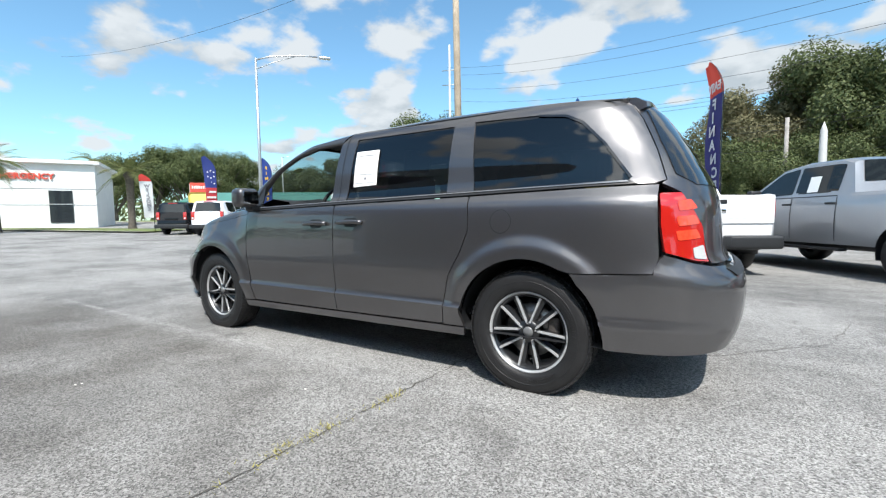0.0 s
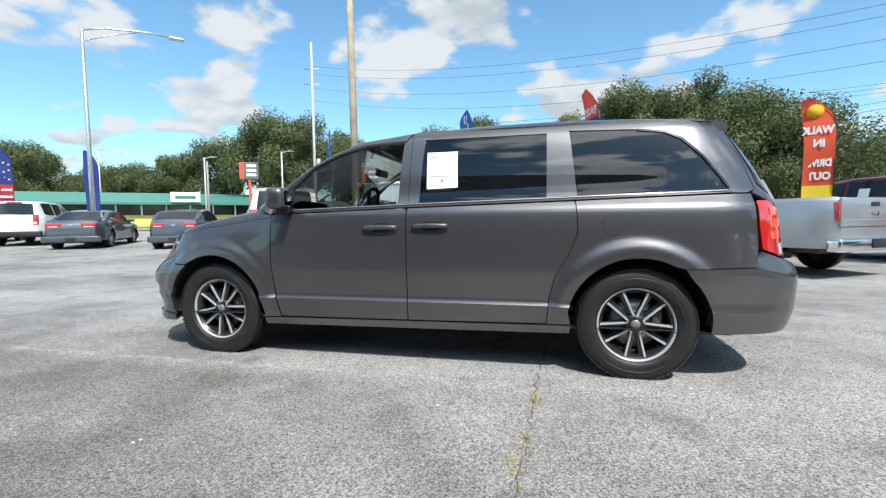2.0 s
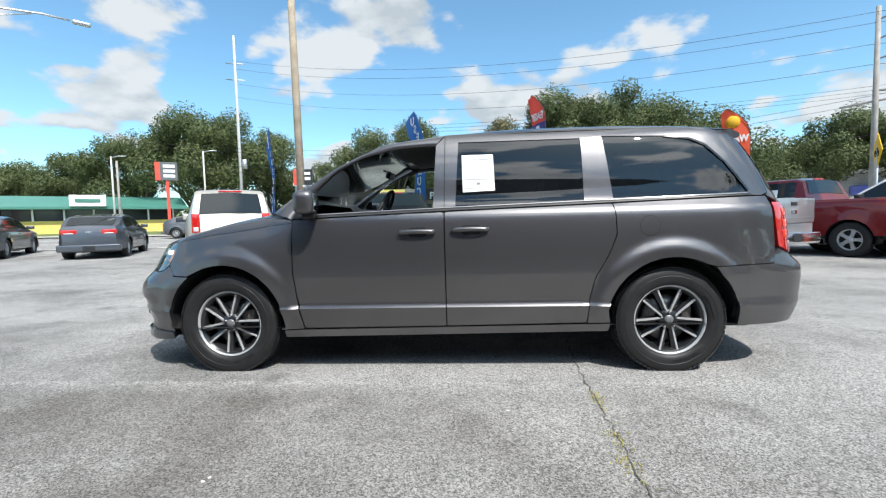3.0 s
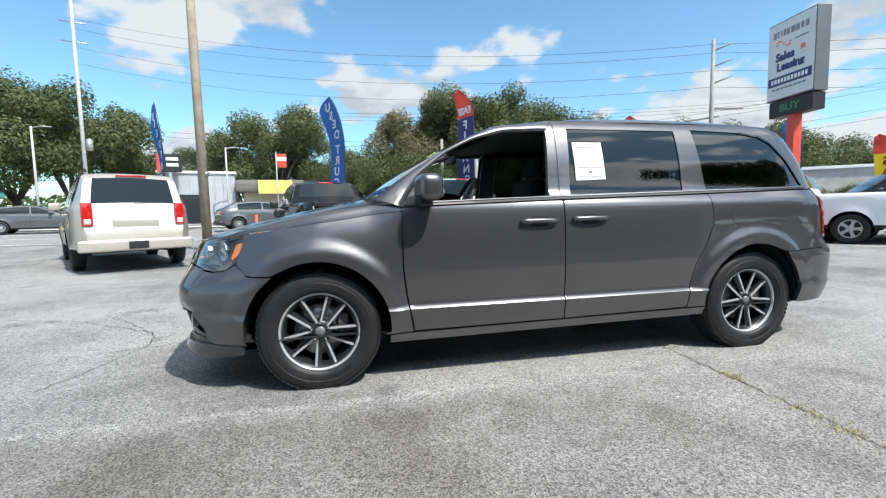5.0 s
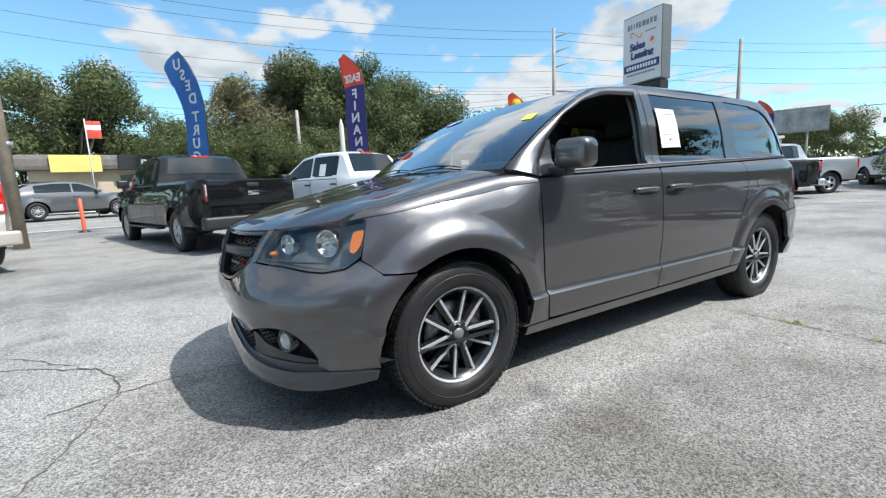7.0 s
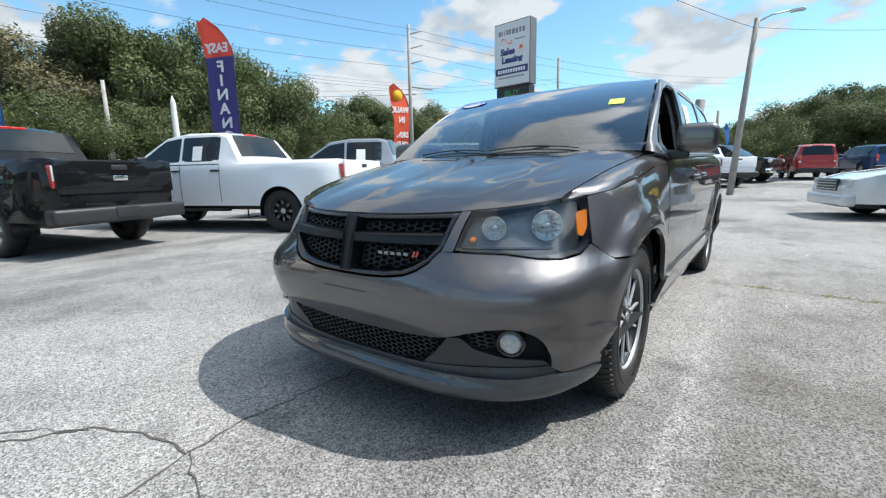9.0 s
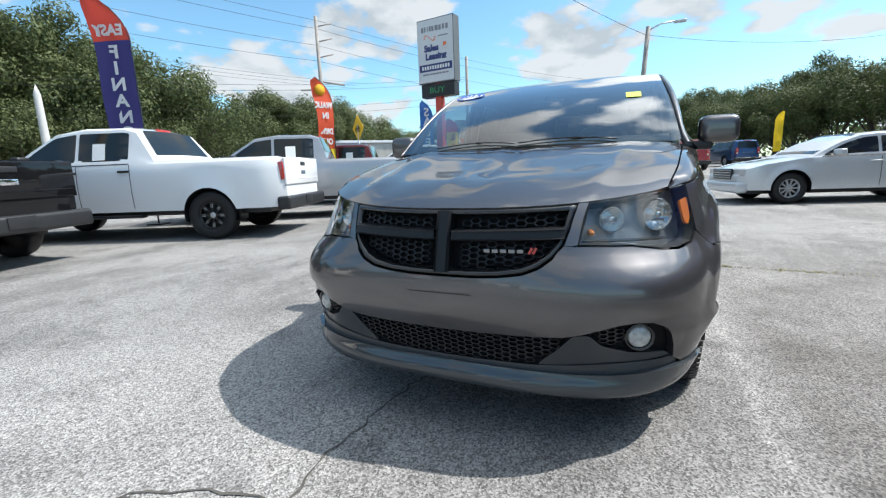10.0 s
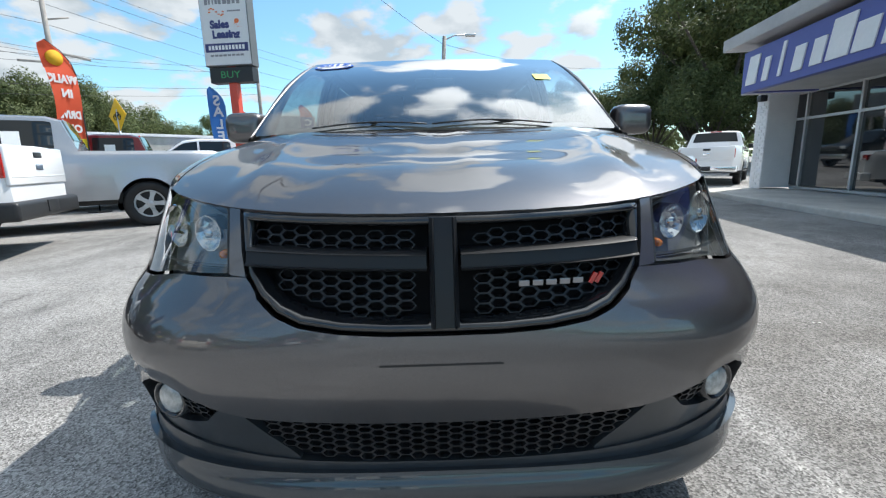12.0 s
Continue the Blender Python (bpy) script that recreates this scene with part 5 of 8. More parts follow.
    for p, q in zip(rows, rows[1:]):
        for j in range(5):
            b.faces.new((p[j], p[j + 1], q[j + 1], q[j]))
    bmesh.ops.recalc_face_normals(b, faces=list(b.faces))
    part("dashboard", b, M["dash"], van)
    wheel_m = pose(-0.50, -0.38, 1.13, 0, -64, 0)
    sw = bmesh.new()
    ring = bm_tube([(0.185 * math.cos(a * math.pi / 16), 0.185 * math.sin(a * math.pi / 16), 0) for a in range(33)], 0.016, 8)
    join(sw, ring)
    for a in (0, 120, 240):
        join(sw, bm_tube([(0, 0, -0.02), (0.18 * math.cos(radians(a + 90)), 0.18 * math.sin(radians(a + 90)), 0)], 0.018, 6))
    join(sw, bm_box(0.12, 0.14, 0.05, (0, 0, -0.02), 0.02))
    part("steering_wheel", sw, M["dash"], van, m=wheel_m)
    part("steering_column", bm_tube([(-0.52, -0.38, 1.02), (-0.75, -0.38, 0.92)], 0.05, 10), M["dash"], van)
    for y in (-0.38, 0.38):
        for rowx in (0.02, 0.95, 1.75):
            seat = part("seat", bm_box(0.50, 0.52, 0.18, bevel=0.06, seg=3), M["interior"], van, "dark cloth seat", m=pose(rowx, y, 0.70, 0, -6, 0))
            part("seat_back", bm_box(0.16, 0.50, 0.62, (0.27, 0, 0.36), 0.06, 3), M["interior"], seat, m=pose(0, 0, 0, 0, 12, 0))
            part("headrest", bm_box(0.09, 0.27, 0.17, (0.30, 0, 0.79), 0.04, 3), M["interior"], seat, m=pose(0, 0, 0, 0, 12, 0))
    part("rear_view_mirror", bm_box(0.04, 0.24, 0.065, bevel=0.018, seg=3), M["black_plastic"], van, m=pose(-0.50, 0.0, 1.465, 0, 15, 0))
    part("mirror_stalk", bm_tube([(-0.50, 0.0, 1.49), (-0.56, 0.0, 1.515)], 0.01, 6), M["black_plastic"], van)
    hl = [(-0.34, 0.0), (-0.30, 0.6), (0.0, 0.66), (2.0, 0.64), (2.0, 0.0)]
    part("headliner", bm_skin(hl + [(x, -y) for x, y in reversed(hl) if y > 0], lambda x, y: (x, y, van_roof(x, y)[2] - 0.045), 0.1, 0.1, 0.0), M["headliner"], van, "grey headliner")
    for s in (-1, 1):
        part("door_card", bm_skin([(-0.95, 0.45), (0.03, 0.45), (0.03, 1.1), (-0.9, 1.08)], van_side(s), 0.1, 0.1, 0.02, -0.09, flip=s > 0), M["dash"], van)
        part("pillar_lining", bm_skin([(-0.03, 1.1), (0.13, 1.1), (0.15, 1.62), (0.0, 1.62)], van_side(s), 0.1, 0.1, 0.02, -0.05, flip=s > 0), M["headliner"], van)
    part("far_front_window", bm_skin([(-0.875, 1.11), (-0.87, 1.285), (-0.73, 1.42), (-0.53, 1.51), (-0.28, 1.565), (-0.03, 1.583), (-0.045, 1.138)], van_side(1), 0.06, 0.05, 0.0, -0.006, flip=True), M["clear"], van, "clear front passenger window")
    return van


M["windshield"] = glass_mat("windshield_glass", (0.66, 0.72, 0.70), 1.6, 2.5)
M["deep_black"] = mat("deep_black", (0.012, 0.012, 0.013), 0.8, spec=0.1)
M["satin_black"] = mat("satin_black", (0.012, 0.013, 0.015), 0.38, coat=0.05, spec=0.3)
M["lamp_housing"] = mat("lamp_housing", (0.24, 0.25, 0.26), 0.3, 0.35, var=0.3, scale=14)
M["lamp_bezel"] = mat("lamp_bezel", (0.10, 0.105, 0.11), 0.35, 0.2)
M["reflector"] = mat("reflector", (0.80, 0.81, 0.82), 0.10, 1.0, var=0.2, scale=45)
mat_valance = mat("satin_valance", (0.028, 0.033, 0.038), 0.35, coat=0.2, var=0.15, scale=18)
M["privacy_back"] = mat("tinted_back_glass", (0.012, 0.014, 0.016), 0.03, coat=0.5, spec=0.7)
M["sticker_blue"] = mat("sticker_blue", (0.04, 0.12, 0.45), 0.5)
M["yellow"] = mat("yellow_paper", (0.66, 0.76, 0.12), 0.6)
M["ink"] = mat("grey_ink", (0.25, 0.25, 0.27), 0.7)
M["headliner"] = mat("headliner_cloth", (0.17, 0.17, 0.165), 0.9, var=0.1, scale=30)
mat_lens = mat("ribbed_clear_lens", (0.52, 0.53, 0.53), 0.18, coat=1.0, var=0.15, scale=80)
mat_fog = mat("fog_lens", (0.40, 0.41, 0.40), 0.2, 0.2, coat=1.0, var=0.35, scale=60)
mat_red_bright = mat("bright_red_lens", (0.85, 0.07, 0.03), 0.12, coat=1.0, var=0.25, scale=50)
mat_clear_lens = glass_mat("lamp_cover", (0.80, 0.82, 0.82), 1.5, 1.6)
mat_lip = car_paint("lip_paint", (0.05, 0.06, 0.07), 0.6, 0.35)
build_van()

# ---------------------------------------------------------------- other vehicles


def bm_sections(cols):
    """A skin through equal rows of points."""
    bm = bmesh.new()
    rows = [[bm.verts.new(p) for p in c] for c in cols]
    for a, b in zip(rows, rows[1:]):
        for j in range(len(a) - 1):
            try:
                bm.faces.new((a[j], a[j + 1], b[j + 1], b[j]))
            except ValueError:
                pass
    return bm


SHAPES = {
    # front, rear, half-width, hubs, tyre radius, sill, belt, top line (x, z); front is -x
    "pickup": dict(f=-2.95, r=2.92, w=0.99, hubs=(-1.98, 1.68), R=0.405, sill=0.50, belt=1.27, bed=(0.86, 2.86), bedfloor=0.85, cab=(-1.62, -0.80, 0.42, 0.80),
                   top=[(-2.95, 0.88), (-2.88, 1.08), (-2.6, 1.17), (-1.62, 1.25), (-1.2, 1.57), (-0.80, 1.84), (-0.3, 1.91), (0.42, 1.90), (0.62, 1.84), (0.80, 1.33), (2.80, 1.33), (2.92, 1.30)]),
    "suv": dict(f=-2.55, r=2.50, w=0.995, hubs=(-1.62, 1.33), R=0.40, sill=0.45, belt=1.22, bed=None, cab=(-1.30, -0.55, 2.06, 2.40),
                top=[(-2.55, 0.85), (-2.46, 1.06), (-2.2, 1.12), (-1.30, 1.20), (-0.95, 1.52), (-0.55, 1.82), (0.0, 1.90), (1.5, 1.92), (2.06, 1.88), (2.24, 1.78), (2.40, 1.20), (2.47, 0.85), (2.50, 0.75)]),
    "sedan": dict(f=-2.48, r=2.42, w=0.92, hubs=(-1.52, 1.40), R=0.335, sill=0.30, belt=0.95, bed=None, cab=(-1.15, -0.22, 0.95, 1.75),
                  top=[(-2.48, 0.60), (-2.40, 0.74), (-2.0, 0.85), (-1.15, 0.97), (-0.6, 1.28), (-0.22, 1.41), (0.35, 1.45), (0.95, 1.38), (1.75, 1.05), (2.25, 1.02), (2.40, 0.85), (2.42, 0.70)]),
    "hatch": dict(f=-2.25, r=2.08, w=0.90, hubs=(-1.38, 1.30), R=0.33, sill=0.30, belt=0.96, bed=None, cab=(-1.05, -0.15, 1.35, 2.0),
                  top=[(-2.25, 0.60), (-2.15, 0.78), (-1.9, 0.88), (-1.05, 1.00), (-0.5, 1.30), (-0.15, 1.43), (0.5, 1.47), (1.35, 1.38), (2.0, 1.05), (2.06, 0.85), (2.08, 0.7)]),
}


def veh_half(S, x, z):
    sill, belt = S["sill"], S["belt"]
    k = clamp((z - sill) / (belt - sill))
    w = S["w"] * (0.955 + 0.045 * math.sin(math.pi * clamp(0.15 + 0.75 * k)))
    if z > belt:
        w -= (z - belt) * 0.30 + 0.02 * clamp((z - belt) / 0.05)
    for end, sg in ((S["f"], -1), (S["r"], 1)):
        run = 0.75
        d = (x - (end - sg * run)) * sg
        if d > 0:
            w *= max(0.0, 1 - 0.22 * (d / run) ** 3)
    for hx in S["hubs"]:
        rr = math.hypot(x - hx, z - S["R"])
        w += 0.03 * (1 - sstep(S["R"] + 0.06, S["R"] + 0.2, rr))
    return w


def veh_wheel(parent, hx, y, s, R, style, rim_mat):
    m = pose(hx, s * y, R - 0.006, 0, 0, 0) @ Matrix.Diagonal((1, s, 1, 1))
    rr = R * (0.60 if style != "offroad" else 0.56)
    wheel = part("wheel", bm_lathe([(rr, -0.1), (rr * 0.95, 0.0), (rr * 0.97, 0.06), (rr, 0.085)], 32), M["wheel_black"], parent, m=m)
    part("tyre", bm_lathe([(rr, 0.08), (rr * 1.06, 0.115), (R * 0.88, 0.122), (R * 0.97, 0.10), (R, 0.06), (R, -0.06), (R * 0.97, -0.1), (R * 0.8, -0.12), (rr, -0.1)], 40), M["rubber"], wheel)
    part("rim", bm_lathe([(rr * 1.0, 0.085), (rr * 0.99, 0.095), (rr * 0.92, 0.085), (rr * 0.88, 0.05)], 32), M["wheel_black"] if style == "offroad" else rim_mat, wheel)
    bm = bmesh.new()
    n = {"five": 5, "six": 6, "ten": 10, "offroad": 8}[style]
    for k in range(n):
        a = 2 * math.pi * k / n
        wd = rr * (0.34 if n <= 6 else 0.16)
        b = bmesh.new()
        prof = [(rr * 0.18, 0.5), (rr * 0.55, 0.38), (rr * 0.92, 0.62)]
        top, bot = [], []
        for r_, q in prof:
            top.append((b.verts.new((r_, 0.072, -wd * q)), b.verts.new((r_, 0.072, wd * q))))
            bot.append((b.verts.new((r_, 0.035, -wd * q)), b.verts.new((r_, 0.035, wd * q))))
        for i in range(2):
            b.faces.new((top[i][0], top[i][1], top[i + 1][1], top[i + 1][0]))
            b.faces.new((top[i][0], top[i + 1][0], bot[i + 1][0], bot[i][0]))
            b.faces.new((top[i][1], bot[i][1], bot[i + 1][1], top[i + 1][1]))
        b.transform(Matrix.Rotation(a, 4, "Y"))
        join(bm, b)
    bmesh.ops.recalc_face_normals(bm, faces=list(bm.faces))
    off = style == "offroad"
    part("spokes", bm, M["wheel_black"] if off else rim_mat, wheel, smooth=False)
    if off:
        bm = bmesh.new()
        for k in range(16):
            b = bm_box(rr * 0.30, 0.006, rr * 0.035, (rr * 0.70, 0.074, rr * 0.06 * (1 if k % 2 else -1)), 0.0)
            b.transform(Matrix.Rotation(2 * math.pi * (k // 2) / 8, 4, "Y"))
            join(bm, b)
        part("milled_edges", bm, M["alloy"], wheel, smooth=False)
    part("hub_cap", bm_lathe([(0.0, 0.085), (rr * 0.2, 0.08), (rr * 0.24, 0.06)], 20), rim_mat, wheel)
    part("wheel_back", bm_lathe([(0.0, -0.02), (rr * 0.96, -0.02)], 24), M["black_plastic"], wheel)


def vehicle(name, kind, paint, label, category, axle, heading, from_rear=True, zoff=0.0, rim="alloy", style="six", bumper="dark", sheet=False, long=0.0, scale=1.0, tail="red", roof_rack=False):
    """A parked vehicle. axle: where the middle of its rear (or front) axle stands; heading: degrees, the way its front points."""
    S = dict(SHAPES[kind])
    if long:
        S["r"] += long
        S["hubs"] = (S["hubs"][0], S["hubs"][1] + long)
        S["top"] = [(x + (long if x > 0.7 else 0), z) for x, z in S["top"]]
        if S["bed"]:
            S["bed"] = (S["bed"][0] + long, S["bed"][1] + long)
        c = S["cab"]
        S["cab"] = (c[0], c[1], c[2] + (long if c[2] > 0.7 else 0), c[3] + (long if c[3] > 0.7 else 0))
    ref = S["hubs"][1 if from_rear else 0]
    rot = heading - 180
    base = pose(axle[0], axle[1], zoff or gz(*axle), 0, 0, rot) @ pose(-ref, 0, 0) @ Matrix.Diagonal((scale, scale, scale, 1))
    car = tagged(new(name), label, category)
    car.matrix_basis = base
    R, sill, belt, f, r = S["R"], S["sill"], S["belt"], S["f"], S["r"]
    xs = set(np.linspace(f, r, 46).round(3)) | {x for x, _ in S["top"]}
    for hx in S["hubs"]:
        xs |= {round(hx + (R + 0.05) * math.cos(radians(a)), 3) for a in range(0, 181, 12)}
    if S["bed"]:
        xs |= {round(S["bed"][0], 3), round(S["bed"][0] + 0.02, 3), round(S["bed"][1], 3), round(S["bed"][1] - 0.02, 3)}
    xs = sorted(xs)

    def top_at(x):
        t = S["top"]
        for (x0, z0), (x1, z1) in zip(t, t[1:]):
            if x0 <= x <= x1:
                return z0 + (z1 - z0) * (x - x0) / (x1 - x0)
        return t[-1][1]

    cols = []
    for x in xs:
        lo = sill
        for hx in S["hubs"]:
            q = (R + 0.05) ** 2 - (x - hx) ** 2
            if q > 0:
                lo = max(lo, R + math.sqrt(q))
        tp = top_at(x)
        bt = min(belt, tp - 0.03)
        lo = min(lo, bt - 0.02)
        if x < f + 0.4:
            lo = max(lo, sill - 0.10 + 0 * x)
        half = []
        for i in range(6):
            z = lo + (bt - lo) * i / 5
            half.append((veh_half(S, x, z), z))
        for i in range(1, 5):
            z = bt + (tp - bt) * (i / 4) * 0.93
            half.append((veh_half(S, x, z), z))
        wt = half[-1][0]
        inbed = S["bed"] and S["bed"][0] <= x <= S["bed"][1]
        if inbed:
            half += [(wt - 0.02, tp), (wt - 0.09, tp), (wt - 0.10, S["bedfloor"]), (0.0, S["bedfloor"])]
        else:
            half += [(wt * 0.93, tp - 0.012), (wt * 0.80, tp), (wt * 0.45, tp + 0.015), (0.0, tp + 0.02)]
        cols.append([(x, -y, z) for y, z in half] + [(x, y, z) for y, z in reversed(half[:-1])])
    bm = bm_sections(cols)
    for c in (cols[0], cols[-1]):
        try:
            bm.faces.new([bm.verts.new(p) for p in c])
        except ValueError:
            pass
    bmesh.ops.remove_doubles(bm, verts=list(bm.verts), dist=1e-4)
    bmesh.ops.recalc_face_normals(bm, faces=list(bm.faces))
    body = sharp(part("body", bm, paint, car), 38)
    part("underbody", bm_box((r - f) * 0.9, S["w"] * 1.6, 0.22, ((f + r) / 2, 0, sill + 0.02), 0.03), M["black_plastic"], car, smooth=False)
    for hx in S["hubs"]:
        for s in (-1, 1):
            b = bm_lathe([(R + 0.07, 0.0), (R + 0.07, -0.30), (0.0, -0.30)], 28)
            for v in list(b.verts):
                v.co.z = max(v.co.z, -0.1)
            part("wheel_liner", b, M["black_plastic"], car, m=pose(hx, s * (S["w"] - 0.03), R) @ Matrix.Diagonal((1, s, 1, 1)))
            veh_wheel(car, hx, S["w"] - 0.13, s, R, style, M[rim])
    wb, wt_, rt, rb = S["cab"]
    # side glass
    z0, z1 = belt + 0.035, max(z for _, z in S["top"]) - 0.10
    cuts = {"pickup": [(-1.36, -0.42), (-0.36, 0.50)], "suv": [(-1.08, -0.16), (-0.08, 0.82), (0.92, 1.98)], "sedan": [(-0.92, 0.06), (0.12, 1.18)], "hatch": [(-0.85, 0.10), (0.16, 1.30)]}[kind]
    for s in (-1, 1):
        fn = (lambda sg: lambda x, z: (x, sg * veh_half(S, x, z), z))(s)
        for i, (a, b) in enumerate(cuts):
            lim = lambda x: min(z1, top_at(x) - 0.085)
            pts = [(a, z0), (b, z0)]
            n = 8
            pts += [(b + (a - b) * j / n, max(z0 + 0.004, lim(b + (a - b) * j / n))) for j in range(n + 1)]
            part("side_window", bm_skin(rounded(pts, 0.03, 3), fn, 0.25, 0.2, 0.004, 0.006, flip=s > 0), M["car_glass"], car, "dark side window")
            part("door_seam", bm_skin([(b + 0.03, sill + 0.06), (b + 0.042, sill + 0.06), (b + 0.042, belt), (b + 0.03, belt)], fn, 0.3, 0.2, 0.0, 0.004, flip=s > 0), M["black_plastic"], car)
            if i < 2:
                part("door_handle", bm_box(0.19, 0.035, 0.035, (b - 0.06, s * (veh_half(S, b, belt - 0.10) + 0.012), belt - 0.10), 0.01), paint if kind != "pickup" else M["black_plastic"], car)
        part("belt_line", bm_skin([(cuts[0][0] - 0.05, belt + 0.008), (cuts[-1][1] + 0.03, belt + 0.008), (cuts[-1][1] + 0.03, belt + 0.03), (cuts[0][0] - 0.05, belt + 0.03)], fn, 0.4, 0.2, 0.0, 0.006, flip=s > 0), M["black_plastic"], car)
        mir = part("door_mirror", bm_box(0.14, 0.22, 0.18 if kind in ("pickup", "suv") else 0.13, bevel=0.035, seg=2), M["black_plastic"] if kind == "pickup" else paint, car, m=pose(cuts[0][0] + 0.18, s * (S["w"] + 0.10), belt + 0.10))
        # lamps
        tz = {"pickup": (0.94, 1.24), "suv": (0.88, 1.32), "sedan": (0.78, 0.94), "hatch": (0.80, 0.95)}[kind]
        lw = {"pickup": 0.20, "suv": 0.17, "sedan": 0.46, "hatch": 0.42}[kind]
        tl = part("tail_lamp", bm_box(0.16, lw, tz[1] - tz[0], bevel=0.02), M["red_lens"], car, "red tail lamp", m=pose(r - 0.09, s * (veh_half(S, r - 0.05, 0.9) - lw / 2 + 0.012), (tz[0] + tz[1]) / 2))
        part("reversing_lens", bm_box(0.165, lw * (0.6 if tail == "red" else 0.96), (tz[1] - tz[0]) * (0.22 if tail == "red" else 0.66), (0.002, 0, (tz[1] - tz[0]) * (-0.3 if tail == "red" else 0.14)), 0.008), mat_lens, tl)
        hz = belt - 0.26
        part("headlamp", bm_box(0.22, 0.34, 0.16, bevel=0.03), mat_lens, car, "clear headlamp", m=pose(f + 0.14, s * (veh_half(S, f + 0.1, hz) - 0.16), hz))
    # windshield and back glass
    def pane(xa, xb, nm, push):
        za, zb = top_at(xa), top_at(xb)
        n = Vector((-(zb - za), 0, xb - xa)).normalized()
        rows = []
        for i in range(5):
            t = i / 4
            x, z = xa + (xb - xa) * t, za + (zb - za) * t
            w = veh_half(S, x, z) * 0.86 - 0.02
            rows.append([Vector((x, w * q, z + 0.018 * (1 - q * q))) + n * push for q in (-1, -0.6, -0.2, 0.2, 0.6, 1)])
        b = bm_sections(rows)
        part(nm, b, M["car_glass"], car, "dark glass")

    pane(wb + 0.10, wt_ - 0.02, "windshield", 0.010)
    if kind == "suv":
        pane(2.235, rb - 0.03, "rear_window", 0.010)
    else:
        pane(rt + (0.20 if kind == "pickup" else 0.08), rb - 0.06, "rear_window", 0.010)
    # bumpers, plate, grille
    bmat = {"dark": M["black_plastic"], "chrome": M["chrome"], "paint": paint}[bumper]
    bz = sill + 0.06
    rb_ = part("rear_bumper", bm_box(0.22, S["w"] * 1.86, 0.22, bevel=0.05, seg=3), bmat, car, m=pose(r - 0.02, 0, bz))
    part("number_plate", bm_box(0.012, 0.32, 0.15, (0.115, 0, 0.02 if kind == "pickup" else 0.0), 0.004), M["black_plastic"], rb_)
    part("front_bumper", bm_box(0.24, S["w"] * 1.80, 0.24, bevel=0.06, seg=3), bmat if bumper != "dark" else M["black_plastic"], car, m=pose(f + 0.06, 0, bz))
    gr = part("grille", bm_box(0.06, S["w"] * 1.0, 0.24, bevel=0.02), M["black_plastic"], car, m=pose(f + 0.01, 0, belt - 0.30))
    for k in range(4):
        part("grille_slat", bm_box(0.02, S["w"] * 0.96, 0.018, (-0.036, 0, -0.08 + 0.055 * k), 0.004), M["chrome"], gr, smooth=False)
    if kind == "pickup":
        tg = part("tailgate", bm_box(0.05, S["w"] * 1.62, 0.46, bevel=0.02), paint, car, m=pose(r - 0.005, 0, 1.08))
        part("tailgate_handle", bm_box(0.02, 0.22, 0.07, (0.024, 0, 0.13), 0.008), M["black_plastic"], tg)
        part("badge", bm_box(0.012, 0.20, 0.07, (0.026, 0, -0.02), 0.005), M["chrome"], tg)
        part("tailgate_crease", bm_box(0.012, S["w"] * 1.5, 0.02, (0.022, 0, -0.13), 0.004), paint, tg)
        part("brake_lamp", bm_box(0.05, 0.36, 0.045, (0.55, 0, 1.885), 0.012), M["red_lens"], car)
        part("cab_gap", bm_box(0.02, S["w"] * 1.9, 0.62, (S["bed"][0] - 0.03, 0, 0.88)), M["black_plastic"], car, smooth=False)
        for s in (-1, 1):
            part("running_board", bm_box(2.2, 0.14, 0.05, (-0.45, s * 0.93, 0.42), 0.015), M["black_plastic"], car)
    else:
        part("badge", bm_box(0.012, 0.16, 0.05, (r - 0.01 if kind != "suv" else r - 0.07, 0, 0.98 if kind == "suv" else 0.86), 0.004), M["chrome"], car)
    if kind == "suv":
        part("plate_recess", bm_box(0.04, 0.75, 0.15, (r - 0.045, 0, 0.93), 0.012), paint, car)
        part("brake_lamp", bm_box(0.05, 0.50, 0.04, (2.23, 0, 1.845), 0.012), M["red_lens"], car)
        part("wiper", bm_tube([(2.37, 0.0, 1.30), (2.36, 0.45, 1.32)], 0.012, 6), M["black_plastic"], car)
        if roof_rack:
            for s in (-1, 1):
                part("roof_rail", bm_tube([(-0.3, s * 0.66, 1.93), (-0.2, s * 0.66, 1.98), (1.7, s * 0.66, 1.99), (1.85, s * 0.66, 1.94)], 0.02, 6), M["black_plastic"], car)
    if sheet:
        sx = cuts[1][0] + 0.25
        part("price_sheet", bm_skin([(sx, z0 + 0.06), (sx + 0.22, z0 + 0.06), (sx + 0.21, z0 + 0.33), (sx - 0.01, z0 + 0.33)], lambda x, z: (x, -veh_half(S, x, z), z), 0.2, 0.2, 0.0, 0.012), M["paper"], car, "white price sheet")
    return car


